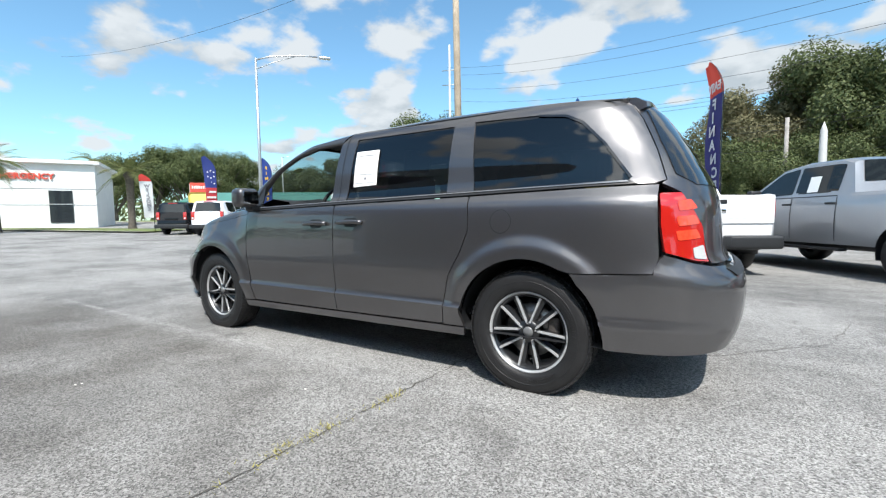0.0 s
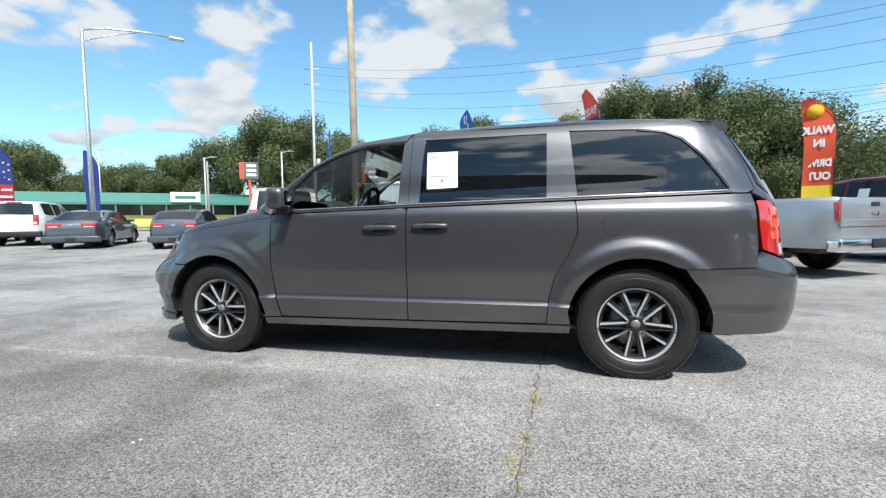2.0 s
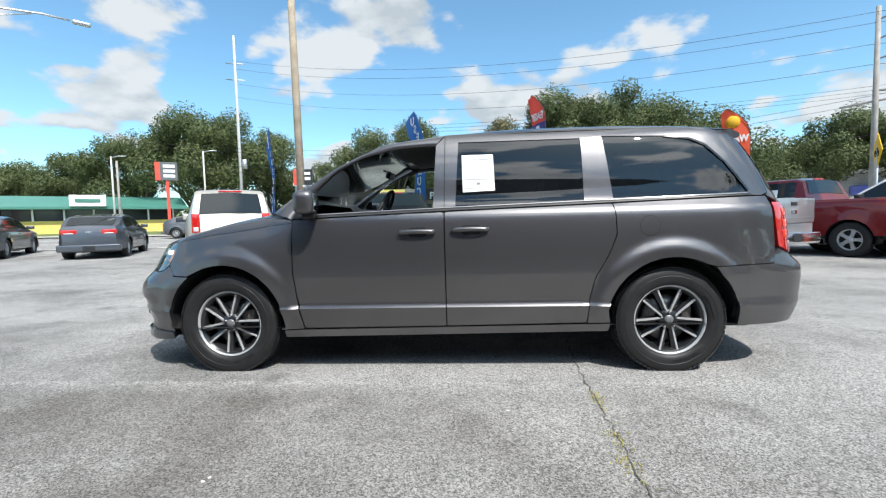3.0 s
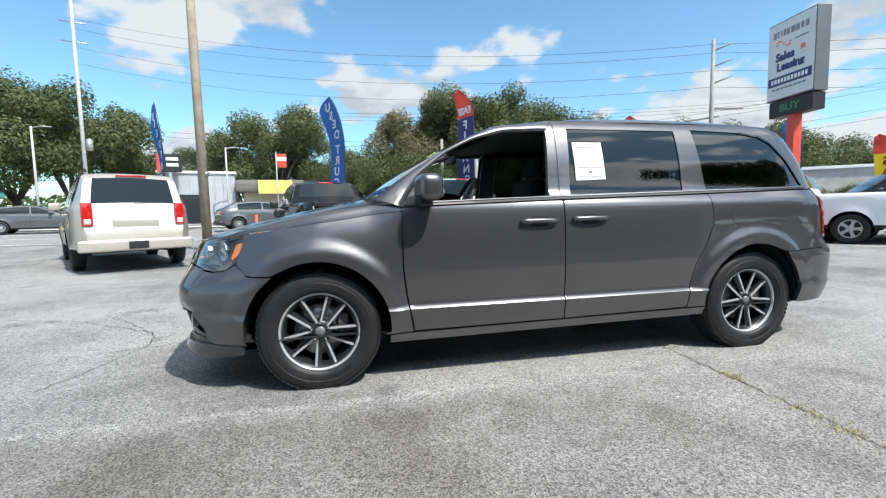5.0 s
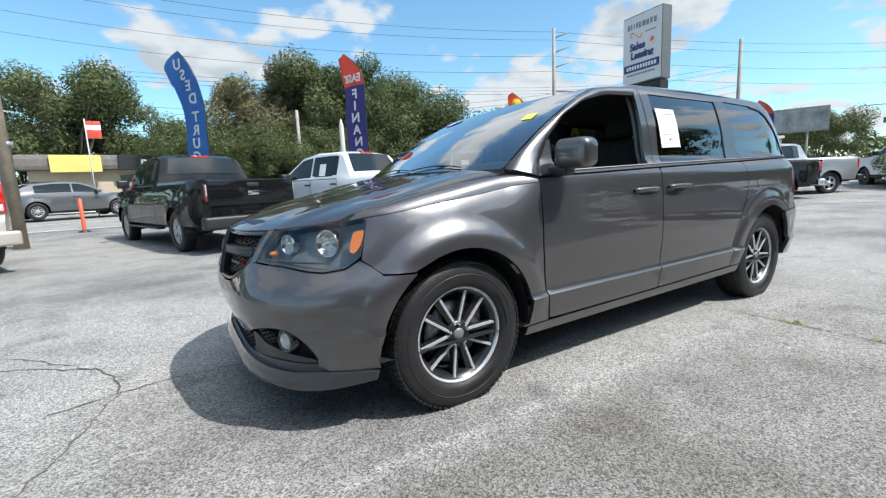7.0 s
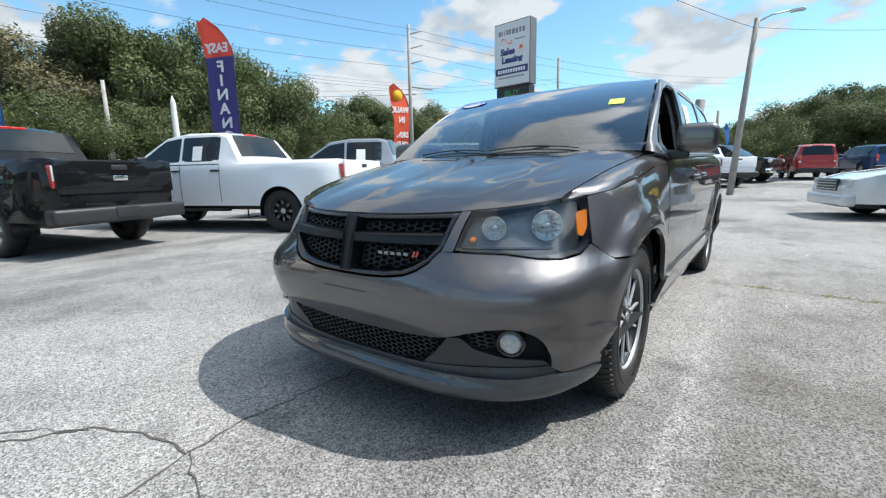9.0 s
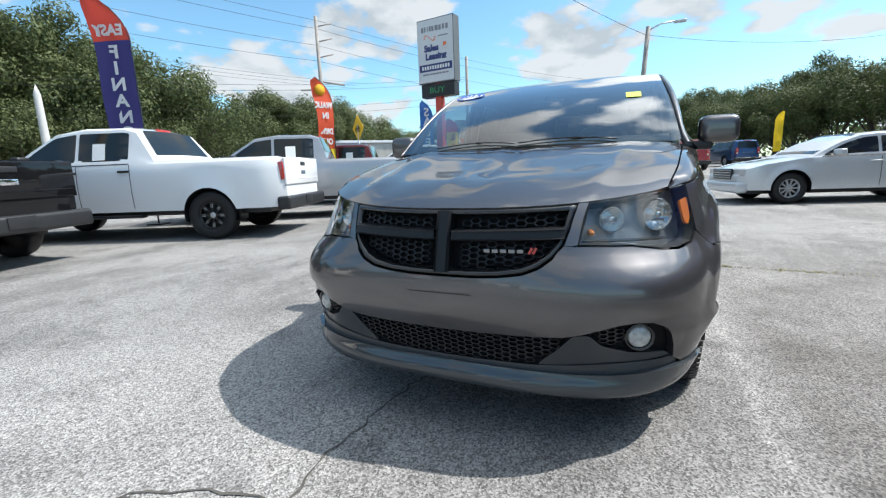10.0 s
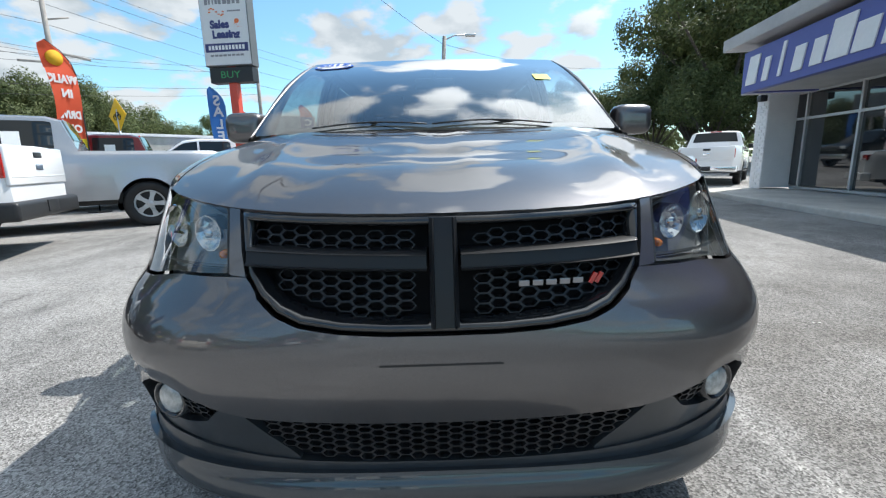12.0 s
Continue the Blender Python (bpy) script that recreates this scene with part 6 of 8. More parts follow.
M["car_glass"] = mat("car_glass", (0.012, 0.016, 0.018), 0.04, spec=0.5)
PAINTS = {"white": car_paint("white_car_paint", (0.78, 0.79, 0.80), 0.0, 0.35, 0.03), "silver": car_paint("silver_car_paint", (0.42, 0.43, 0.45), 0.7, 0.38), "black": car_paint("black_car_paint", (0.006, 0.006, 0.007), 0.0, 0.6),
          "champagne": car_paint("champagne_car_paint", (0.55, 0.51, 0.44), 0.5, 0.38), "red": car_paint("dark_red_car_paint", (0.20, 0.015, 0.018), 0.4, 0.35), "slate": car_paint("slate_car_paint", (0.09, 0.10, 0.12), 0.6, 0.36),
          "grey": car_paint("grey_car_paint", (0.12, 0.12, 0.125), 0.6, 0.38), "blue": car_paint("blue_car_paint", (0.02, 0.06, 0.16), 0.5, 0.35), "ice": car_paint("pale_silver_paint", (0.66, 0.69, 0.71), 0.3, 0.36), "orange_red": car_paint("bright_red_car_paint", (0.38, 0.03, 0.02), 0.4, 0.34)}
for mt in (PAINTS["black"],):
    mt.node_tree.nodes["Principled BSDF"].inputs["Specular IOR Level"].default_value = 0.1
    mt.node_tree.nodes["Principled BSDF"].inputs["Coat Weight"].default_value = 0.8
    mt.node_tree.nodes["Principled BSDF"].inputs["Coat IOR"].default_value = 1.45
vehicle("pickup_truck", "pickup", PAINTS["white"], "white crew-cab pickup with black off-road wheels and paper sheet", "pickup truck", (1.98, 6.22), 112, rim="alloy", style="offroad", sheet=True, long=0.15)
vehicle("pickup_truck", "pickup", PAINTS["silver"], "silver crew-cab pickup with chrome bumper and window sheet", "pickup truck", (5.47, 5.65), 122, style="five", bumper="chrome", sheet=True)
vehicle("pickup_truck", "pickup", PAINTS["black"], "glossy black pickup truck with grey bumper beside the road", "pickup truck", (-1.64, 7.35), 106, style="six", zoff=0.0, tail="clear")
vehicle("pickup_truck", "pickup", PAINTS["red"], "dark red extended-cab pickup with price sheet on its window", "pickup truck", (9.6, 7.0), 116, style="five", bumper="chrome", sheet=True)
vehicle("pickup_truck", "pickup", PAINTS["white"], "white work pickup with plain steel wheels on the lot", "pickup truck", (12.2, 5.75), 118, style="five", bumper="chrome")
vehicle("pickup_truck", "pickup", PAINTS["black"], "black pickup truck with chrome rear bumper", "pickup truck", (15.6, 4.6), 140, style="six", bumper="chrome")
vehicle("pickup_truck", "pickup", PAINTS["silver"], "pale silver four-door pickup with dark bumper", "pickup truck", (18.6, 4.4), 150, style="five")
vehicle("pickup_truck", "pickup", PAINTS["white"], "white crew-cab pickup with dark wheels beside the pole", "pickup truck", (20.6, 0.6), 42, style="offroad")
vehicle("pickup_truck", "pickup", PAINTS["white"], "white heavy-duty pickup parked beside the showroom", "pickup truck", (12.6, -10.0), -38, style="six", bumper="chrome")
vehicle("suv", "suv", PAINTS["champagne"], "champagne full-size suv with roof rails and red tail lamps", "suv", (-6.0, 6.95), 121, bumper="paint", style="five", roof_rack=True, zoff=0.04)
vehicle("suv", "suv", PAINTS["white"], "white suv with dark rear window at the lot edge", "suv", (-20.2, 9.9), 128, bumper="dark", scale=0.95, zoff=0.22)
vehicle("suv", "suv", PAINTS["black"], "black off-road suv with spare wheel on its back", "suv", (-23.2, 9.6), 128, bumper="dark", style="offroad", scale=0.93, zoff=0.25)
vehicle("sedan", "sedan", PAINTS["slate"], "slate grey saloon with red tail lamps", "sedan", (-16.2, 9.2), 124, bumper="paint", style="ten", zoff=0.16)
vehicle("hatchback", "hatch", PAINTS["slate"], "dark slate hatchback with wide red tail lamps", "hatchback", (-12.4, 9.9), 118, bumper="paint", style="five", zoff=0.12)
vehicle("sedan", "sedan", PAINTS["ice"], "pale silver luxury saloon with price sheet and bright wheels", "sedan", (8.5, -3.25), 105, from_rear=False, bumper="paint", style="ten", sheet=True)
vehicle("suv", "suv", PAINTS["orange_red"], "red suv seen from behind across the lot", "suv", (25.5, -3.0), 8, bumper="dark", scale=0.9)
vehicle("suv", "suv", PAINTS["blue"], "dark blue suv parked across the lot", "suv", (31.0, -6.3), 20, bumper="dark", scale=0.88)
vehicle("pickup_truck", "pickup", PAINTS["black"], "black pickup truck facing the lot", "pickup truck", (23.6, -0.7), 250, from_rear=False, style="five", bumper="chrome")
vehicle("sedan", "hatch", PAINTS["grey"], "grey car parked across the road", "car", (-19.0, 23.5), 20, bumper="paint", style="ten", zoff=0.40)
vehicle("crossover", "hatch", PAINTS["grey"], "dark grey crossover waiting beyond the road", "car", (-7.6, 23.0), 25, bumper="dark", style="ten", zoff=0.30, scale=1.1)

# ---------------------------------------------------------------- trees


def leaf_mat(name, c0, c1):
    mt = bpy.data.materials.new(name)
    mt.use_nodes = True
    nt = mt.node_tree
    b = nt.nodes["Principled BSDF"]
    geo, rmp = nt.nodes.new("ShaderNodeNewGeometry"), nt.nodes.new("ShaderNodeMix")
    rmp.data_type = "RGBA"
    nt.links.new(geo.outputs["Random Per Island"], rmp.inputs[0])
    rmp.inputs[6].default_value, rmp.inputs[7].default_value = (*c0, 1), (*c1, 1)
    nt.links.new(rmp.outputs[2], b.inputs["Base Color"])
    b.inputs["Roughness"].default_value = 0.6
    b.inputs["Specular IOR Level"].default_value = 0.25
    tl, add = nt.nodes.new("ShaderNodeBsdfTranslucent"), nt.nodes.new("ShaderNodeMixShader")
    nt.links.new(rmp.outputs[2], tl.inputs[0])
    add.inputs[0].default_value = 0.25
    out = nt.nodes["Material Output"]
    nt.links.new(b.outputs[0], add.inputs[1])
    nt.links.new(tl.outputs[0], add.inputs[2])
    nt.links.new(add.outputs[0], out.inputs[0])
    return mt


M["leaf"] = leaf_mat("oak_leaves", (0.046, 0.068, 0.024), (0.140, 0.165, 0.066))
M["leaf_dry"] = leaf_mat("mossy_leaves", (0.10, 0.10, 0.05), (0.22, 0.20, 0.11))
M["bark"] = mat("bark", (0.10, 0.085, 0.07), 0.9, var=0.35, scale=6, bump=0.6, bump_scale=25)
M["palm_leaf"] = leaf_mat("palm_leaves", (0.10, 0.125, 0.04), (0.20, 0.21, 0.085))


def tree_meshes(seed, h, spread, leaves, size, trunk_h):
    """The trunk and crown of a broad oak: limbs, and leaf clumps round their ends."""
    rnd = random.Random(seed)
    tb = bmesh.new()
    join(tb, bm_tube([(0, 0, -0.3), (0.05, 0.02, trunk_h * 0.5), (0.0, 0.1, trunk_h)], h * 0.032, 9, h * 0.024))
    clumps = []
    for k in range(9):
        a = 6.283 * k / 9 + rnd.uniform(-0.3, 0.3)
        rr, hz = spread * rnd.uniform(0.45, 0.9), trunk_h + (h - trunk_h) * rnd.uniform(0.15, 0.85)
        end = Vector((rr * math.cos(a), rr * math.sin(a), hz))
        mid = Vector((end.x * 0.4, end.y * 0.4, trunk_h + (hz - trunk_h) * 0.55))
        join(tb, bm_tube([(0, 0.05, trunk_h * 0.9), mid, end], h * 0.013, 6, h * 0.004))
        clumps.append((end, spread * rnd.uniform(0.20, 0.34)))
        clumps.append((mid * 1.1 + Vector((0, 0, h * 0.12)), spread * rnd.uniform(0.18, 0.30)))
    for k in range(22):
        a, q = rnd.uniform(0, 6.283), rnd.uniform(0.1, 0.95)
        zz = trunk_h + (h - trunk_h) * (0.2 + 0.72 * math.sqrt(max(0, 1 - q * q)) * rnd.uniform(0.6, 1.05))
        clumps.append((Vector((spread * q * math.cos(a), spread * q * math.sin(a), zz)), spread * rnd.uniform(0.11, 0.26)))
    vs, fs = [], []
    total = sum(r * r for _, r in clumps)
    for c, r in clumps:
        for _ in range(int(leaves * r * r / total)):
            d = Vector((rnd.gauss(0, 1), rnd.gauss(0, 1), rnd.gauss(0, 0.75))).normalized()
            p = c + d * r * rnd.uniform(0.55, 1.08) + Vector((0, 0, rnd.uniform(-0.1, 0.1) * r))
            n = (d + Vector((rnd.uniform(-0.9, 0.9), rnd.uniform(-0.9, 0.9), rnd.uniform(-0.3, 0.9)))).normalized()
            t = n.orthogonal().normalized()
            t = Matrix.Rotation(rnd.uniform(0, 6.28), 3, n) @ t
            u = n.cross(t)
            s = size * rnd.uniform(0.55, 1.3)
            k = len(vs)
            vs += [p - t * s, p - u * s * 0.45, p + t * s, p + u * s * 0.45]
            fs.append((k, k + 1, k + 2, k + 3))
    cm = bpy.data.meshes.new("crown")
    cm.from_pydata([tuple(v) for v in vs], [], fs)
    tm = bpy.data.meshes.new("trunk")
    tb.to_mesh(tm)
    tb.free()
    return tm, cm


TREES = [tree_meshes(s, h, sp, n, sz, th) for s, h, sp, n, sz, th in ((1, 14, 7.5, 42000, 0.155, 2.2), (2, 12.5, 6.5, 34000, 0.15, 2.0), (3, 15.5, 6.2, 36000, 0.155, 2.6), (4, 10, 6.4, 26000, 0.145, 1.4))]
for tm, cm in TREES:
    tm.materials.append(M["bark"])
    cm.materials.append(M["leaf"])
DRY = TREES[2][1].copy()
DRY.materials.clear()
DRY.materials.append(M["leaf_dry"])


def tree(x, y, kind, scale, turn, label="large spreading live oak with dense green leaves", crown=None, squash=1.0):
    t = tagged(new("tree"), label, "tree", "oaks round the lot")
    t.matrix_basis = pose(x, y, gz(x, y), 0, 0, turn) @ Matrix.Diagonal((scale, scale, scale * squash, 1))
    for nm, me in (("trunk", TREES[kind][0]), ("crown", crown or TREES[kind][1])):
        o = new(nm, me)
        o.parent = t
    return t


def polar(ex, ey, deg, dist):
    return ex + dist * math.cos(radians(deg)), ey + dist * math.sin(radians(deg))


rnd = random.Random(4)
# the tall group behind the row of pickups
for deg, dist, k, sc in ((79.5, 40, 2, 0.74), (72, 42, 0, 0.88), (69, 38, 2, 0.78), (65.5, 40, 0, 0.74), (62.5, 36, 1, 0.74), (59, 35, 3, 0.78), (70, 54, 1, 0.95), (66, 50, 0, 0.8), (71, 33, 3, 0.55), (63, 33, 3, 0.5), (55.5, 40, 3, 0.6), (83, 37, 3, 0.62), (78, 36, 3, 0.6), (75, 34, 3, 0.5), (67.5, 34, 3, 0.5), (60, 34, 3, 0.5), (87, 42, 3, 0.7), (80.5, 46, 1, 0.62)):
    x, y = polar(-2.5, -2.0, deg, dist)
    if (deg, dist) == (79.5, 40):
        tree(x, y, k, sc, 20, "tall oak hung with pale grey moss", DRY)
    else:
        tree(x, y, k, sc, rnd.uniform(0, 360))
# across the road, left and middle
for deg, dist, k, sc in ((128, 62, 0, 0.85), (123, 58, 1, 1.0), (119, 56, 0, 1.0), (115, 60, 2, 0.64), (112, 66, 1, 0.7), (99.5, 55, 0, 0.95), (95.5, 60, 1, 0.9), (103, 64, 3, 0.9), (91, 58, 3, 0.5), (134, 72, 1, 0.8), (138, 75, 3, 0.9), (108, 80, 1, 0.9)):
    x, y = polar(-0.5, -3.6, deg, dist)
    tree(x, y, k, sc, rnd.uniform(0, 360))
# right-hand distance
for deg, dist, k, sc in ((50, 60, 3, 0.9), (46.5, 58, 1, 0.85), (43, 60, 0, 0.8), (39, 66, 1, 0.9), (35.5, 68, 3, 1.0), (31, 75, 3, 0.8), (26, 80, 1, 0.75), (21, 84, 3, 0.9), (16, 80, 3, 0.9), (-3, 78, 3, 0.8), (-6, 66, 0, 0.62), (-9, 64, 1, 0.66), (-12, 60, 0, 0.66), (-15, 58, 2, 0.65), (-1.5, 60, 3, 0.55), (-4.5, 56, 3, 0.62), (-7.5, 54, 3, 0.62), (-10.5, 52, 3, 0.62), (-13.5, 50, 3, 0.66), (-16.5, 49, 3, 0.7), (-19.5, 47, 3, 0.72), (-5.5, 70, 1, 0.8), (-2, 74, 3, 0.9), (5, 74, 3, 0.6), (2, 84, 3, 0.8), (8, 82, 3, 0.75)):
    x, y = polar(-3.8, -0.8, deg, dist)
    tree(x, y, k, sc, rnd.uniform(0, 360))
# behind the showroom
for x, y, k, sc in ((28, -20.4, 0, 0.95), (34.5, -22, 2, 0.95), (24, -27, 1, 1.05), (37, -28, 0, 1.0), (43, -21, 3, 0.36), (30, -32, 2, 1.0), (48, -26, 3, 0.42), (30.5, -20.0, 3, 0.8), (26, -18.5, 3, 0.62), (36, -19.5, 3, 0.75)):
    tree(x, y, k, sc, rnd.uniform(0, 360), "dark oak standing behind the showroom")
# far left, beyond the clinic
for deg, dist, k, sc in ((146, 95, 1, 0.9), (149, 90, 0, 0.95), (152.5, 84, 1, 1.0), (155.5, 88, 0, 0.9), (142, 105, 3, 1.1), (139, 110, 3, 1.0), (159, 95, 3, 1.1)):
    x, y = polar(2.0, -3.3, deg, dist)
    tree(x, y, k, sc, rnd.uniform(0, 360))
# far tree line all round
me_v, me_f = [], []
for k in range(26000):
    a = rnd.uniform(0, 6.283)
    d = rnd.uniform(150, 175)
    top = 7.5 + 3.2 * noise.noise(Vector((math.cos(a) * 9, math.sin(a) * 9, 0))) + 1.5 * noise.noise(Vector((math.cos(a) * 40, math.sin(a) * 40, 3)))
    z = rnd.uniform(0, 1) ** 0.7 * top
    s = rnd.uniform(0.5, 1.1)
    c = Vector((d * math.cos(a), d * math.sin(a), z + 0.9))
    n = Vector((rnd.gauss(0, 1), rnd.gauss(0, 1), rnd.gauss(0.5, 0.6))).normalized()
    t = n.orthogonal().normalized()
    u = n.cross(t)
    i = len(me_v)
    me_v += [tuple(c - t * s), tuple(c - u * s * 0.6), tuple(c + t * s), tuple(c + u * s * 0.6)]
    me_f.append((i, i + 1, i + 2, i + 3))
fm = bpy.data.meshes.new("far_woods")
fm.from_pydata(me_v, [], me_f)
fm.materials.append(M["leaf"])
tagged(new("far_woods", fm), "distant line of green trees on the horizon", "woods", kind="stuff")
# shrubs
def shrub(x, y, s, label="small rounded green garden shrub"):
    o = tagged(new("shrub"), label, "shrub", "shrubs")
    o.matrix_basis = pose(x, y, gz(x, y) - 0.5 * s, 0, 0, 40 * s) @ Matrix.Diagonal((0.13 * s, 0.13 * s, 0.16 * s, 1))
    for nm, me in (("trunk", TREES[3][0]), ("crown", TREES[3][1])):
        q = new(nm, me)
        q.parent = o


for x, y, s in ((3.6, 33.0, 2.6), (5.4, 33.5, 2.2), (-1.2, 33.5, 2.0), (42, 27, 2.6), (45.5, 25.5, 2.4), (40, 29, 2.2), (21, 1.8, 1.4), (33, -0.5, 3.0), (36, 2.5, 3.2)):
    shrub(x, y, s)


def palm(x, y, h, turn):
    p = tagged(new("palm_tree"), "date palm with a rough trunk and drooping fronds", "palm tree", "palms before the clinic")
    p.matrix_basis = pose(x, y, gz(x, y), 0, 0, turn)
    b = bm_lathe([(0.30, -0.2), (0.25, 0.4), (0.22, h * 0.5), (0.24, h * 0.85), (0.34, h * 0.95), (0.2, h), (0.0, h + 0.05)], 14, "Z")
    for v in b.verts:
        q = 1 + 0.10 * math.sin(v.co.z * 26)
        v.co.x *= q
        v.co.y *= q
    part("trunk", b, M["bark"], p)
    rd = random.Random(int(x * 10))
    for k in range(26):
        bm = bmesh.new()
        a, lift = 6.283 * k / 26 * 3.1, rd.uniform(-0.3, 1.2)
        L = rd.uniform(1.9, 2.5)
        pts = []
        for i in range(9):
            t = i / 8
            r = L * t
            pts.append(Vector((r * math.cos(a), r * math.sin(a), h + lift * r * 0.8 - 0.42 * r * r * (0.5 + 0.3 * (1 - lift)))))
        for i in range(8):
            d = (pts[i + 1] - pts[i]).normalized()
            sd = d.cross(Vector((0, 0, 1))).normalized()
            for j in range(4):
                c = pts[i].lerp(pts[i + 1], j / 4)
                for sg in (-1, 1):
                    ln = 0.42 * math.sin(math.pi * clamp(0.12 + 0.85 * (i * 4 + j) / 32))
                    tip = c + sd * sg * ln + d * ln * 0.55 - Vector((0, 0, ln * 0.25))
                    bm.faces.new([bm.verts.new(q) for q in (c, c + d * 0.05, tip)])
        part("frond", bm, M["palm_leaf"], p, smooth=False)


palm(-37.5, 5.2, 4.6, 0)
palm(-33.0, 11.2, 4.1, 40)
palm(-49.8, 14.9, 6.4, 80)
palm(-34.6, 3.6, 4.4, 10)

# ---------------------------------------------------------------- poles, wires, flags, signs
M["wood_pole"] = mat("weathered_pole", (0.33, 0.27, 0.20), 0.85, var=0.3, scale=3, bump=0.4, bump_scale=30)
M["grey_pole"] = mat("grey_pole", (0.30, 0.28, 0.26), 0.8, var=0.25, scale=3)
M["galv"] = mat("galvanised_steel", (0.55, 0.57, 0.58), 0.4, 0.8, var=0.1, scale=5)
M["concrete_pole"] = mat("concrete_pole", (0.46, 0.46, 0.45), 0.7, var=0.1, scale=2)
M["wire"] = mat("wire_black", (0.02, 0.02, 0.022), 0.6)
M["sign_red"] = mat("sign_red_paint", (0.62, 0.08, 0.05), 0.45, var=0.08, scale=3)


def pole(name, x, y, h, r0, r1, material, label, category="pole", lean=(0, 0)):
    p = tagged(new(name), label, category)
    p.matrix_basis = pose(x, y, gz(x, y))
    part("shaft", bm_tube([(0, 0, -0.4), (lean[0] * 0.5, lean[1] * 0.5, h / 2), (lean[0], lean[1], h)], r0, 14, r1), material, p)
    return p


def wire(a, b, sag, r=0.012, label="thin black overhead wire"):
    a, b = Vector(a), Vector(b)
    pts = [a.lerp(b, i / 24) - Vector((0, 0, sag * 4 * (i / 24) * (1 - i / 24))) for i in range(25)]
    return tagged(obj("wire", bm_tube(pts, r * 0.6, 5), M["wire"]), label, "wire", "overhead wires", kind="structure")


up = pole("utility_pole", -5.5, 10.5, 11.0, 0.14, 0.10, M["wood_pole"], "tall weathered wooden utility pole at the road", "utility pole", (0.0, -0.25))
part("bracket", bm_box(0.10, 0.30, 0.12, (0, 0, 10.2), 0.02), M["galv"], up)
part("pole_band", bm_lathe([(0.16, 2.2), (0.172, 2.2), (0.172, 2.32), (0.16, 2.32)], 14, "Z"), M["galv"], up)
lp = pole("street_lamp", -19.2, 12.0, 9.6, 0.11, 0.06, M["galv"], "tall galvanised street lamp with a long arm", "street lamp")
part("arm", bm_tube([(0, 0, 9.5), (0.5, 0.6, 9.75), (1.5, 1.8, 9.95), (2.1, 2.5, 9.95)], 0.045, 8), M["galv"], lp)
part("arm_brace", bm_tube([(0, 0, 9.0), (0.6, 0.7, 9.45), (1.3, 1.55, 9.85)], 0.025, 6), M["galv"], lp)
part("lantern", bm_box(0.65, 0.26, 0.14, bevel=0.05), M["galv"], lp, m=pose(2.35, 2.8, 9.93, 0, 0, 50))
tw = pole("transmission_pole", -22.0, 37.0, 18.5, 0.16, 0.10, M["concrete_pole"], "tall pale concrete transmission pole", "utility pole")
for z in (15.8, 14.3):
    part("cross_arm", bm_tube([(-0.9, 0, z + 0.2), (0.9, 0, z)], 0.05, 6), M["galv"], tw)
part("transformer", bm_lathe([(0, 6.0), (0.22, 6.0), (0.22, 6.9), (0, 6.95)], 12, "Z"), M["galv"], tw, m=pose(0.45, 0, 0))
tc_ = pole("transmission_pole", 18.6, 17.6, 10.2, 0.15, 0.09, M["grey_pole"], "grey transmission pole with staggered side arms", "utility pole")
for k, z in enumerate((9.6, 8.75, 7.85)):
    part("side_arm", bm_tube([(0, 0, z), (0.62, -0.62, z + 0.25)], 0.04, 6), M["grey_pole"], tc_)
for z in (6.45, 6.0):
    part("cross_arm", bm_box(1.6, 0.09, 0.10, (0, 0, z), 0.02), M["grey_pole"], tc_, m=pose(0, 0, 0, 0, 6 if z > 6.2 else -4, -40))
l2 = pole("street_lamp", 15.6, -0.2, 6.0, 0.12, 0.08, M["grey_pole"], "wooden pole with a small street lamp arm", "street lamp", (0.0, -0.35))
part("arm", bm_tube([(0.0, -0.34, 5.85), (0.1, -0.75, 6.05), (0.2, -1.25, 6.10)], 0.03, 6), M["galv"], l2)
part("lantern", bm_box(0.17, 0.42, 0.10, (0.22, -1.42, 6.08), 0.035), M["galv"], l2)
pole("utility_pole", 5.6, 29.0, 6.4, 0.13, 0.10, M["grey_pole"], "grey wooden utility pole before the oaks", "utility pole")
ob = tagged(new("marker_post"), "pale tapering concrete post", "post")
ob.matrix_basis = pose(6.2, 22.0, 0)
part("shaft", bm_lathe([(0.20, -0.2), (0.13, 4.6), (0.0, 5.0)], 8, "Z"), M["concrete_pole"], ob)
pole("utility_pole", -23.5, 24.0, 5.2, 0.08, 0.06, M["grey_pole"], "thin grey post across the road", "post")
pole("utility_pole", 24.0, 2.3, 4.3, 0.27, 0.25, M["grey_pole"], "thick cut-off wooden pole", "utility pole", (0.0, -0.35))
gm_ = pole("street_name_sign", 29.0, 3.6, 3.6, 0.06, 0.05, M["galv"], "green street name board on a mast arm", "road sign")
part("arm", bm_tube([(0, 0, 3.5), (0.0, 1.2, 3.7), (0.0, 2.2, 3.75)], 0.03, 6), M["galv"], gm_)
part("board", bm_box(0.04, 0.95, 0.28, (0.0, 0.75, 2.9), 0.01), mat("sign_green", (0.02, 0.20, 0.12), 0.5), gm_, "green board", smooth=False)
pole("utility_pole", 36.0, 2.2, 4.8, 0.12, 0.10, M["grey_pole"], "dark wooden post across the far road", "post")
pole("utility_pole", 34.0, 14.0, 10.5, 0.16, 0.12, M["grey_pole"], "grey utility pole beside the billboard", "utility pole")
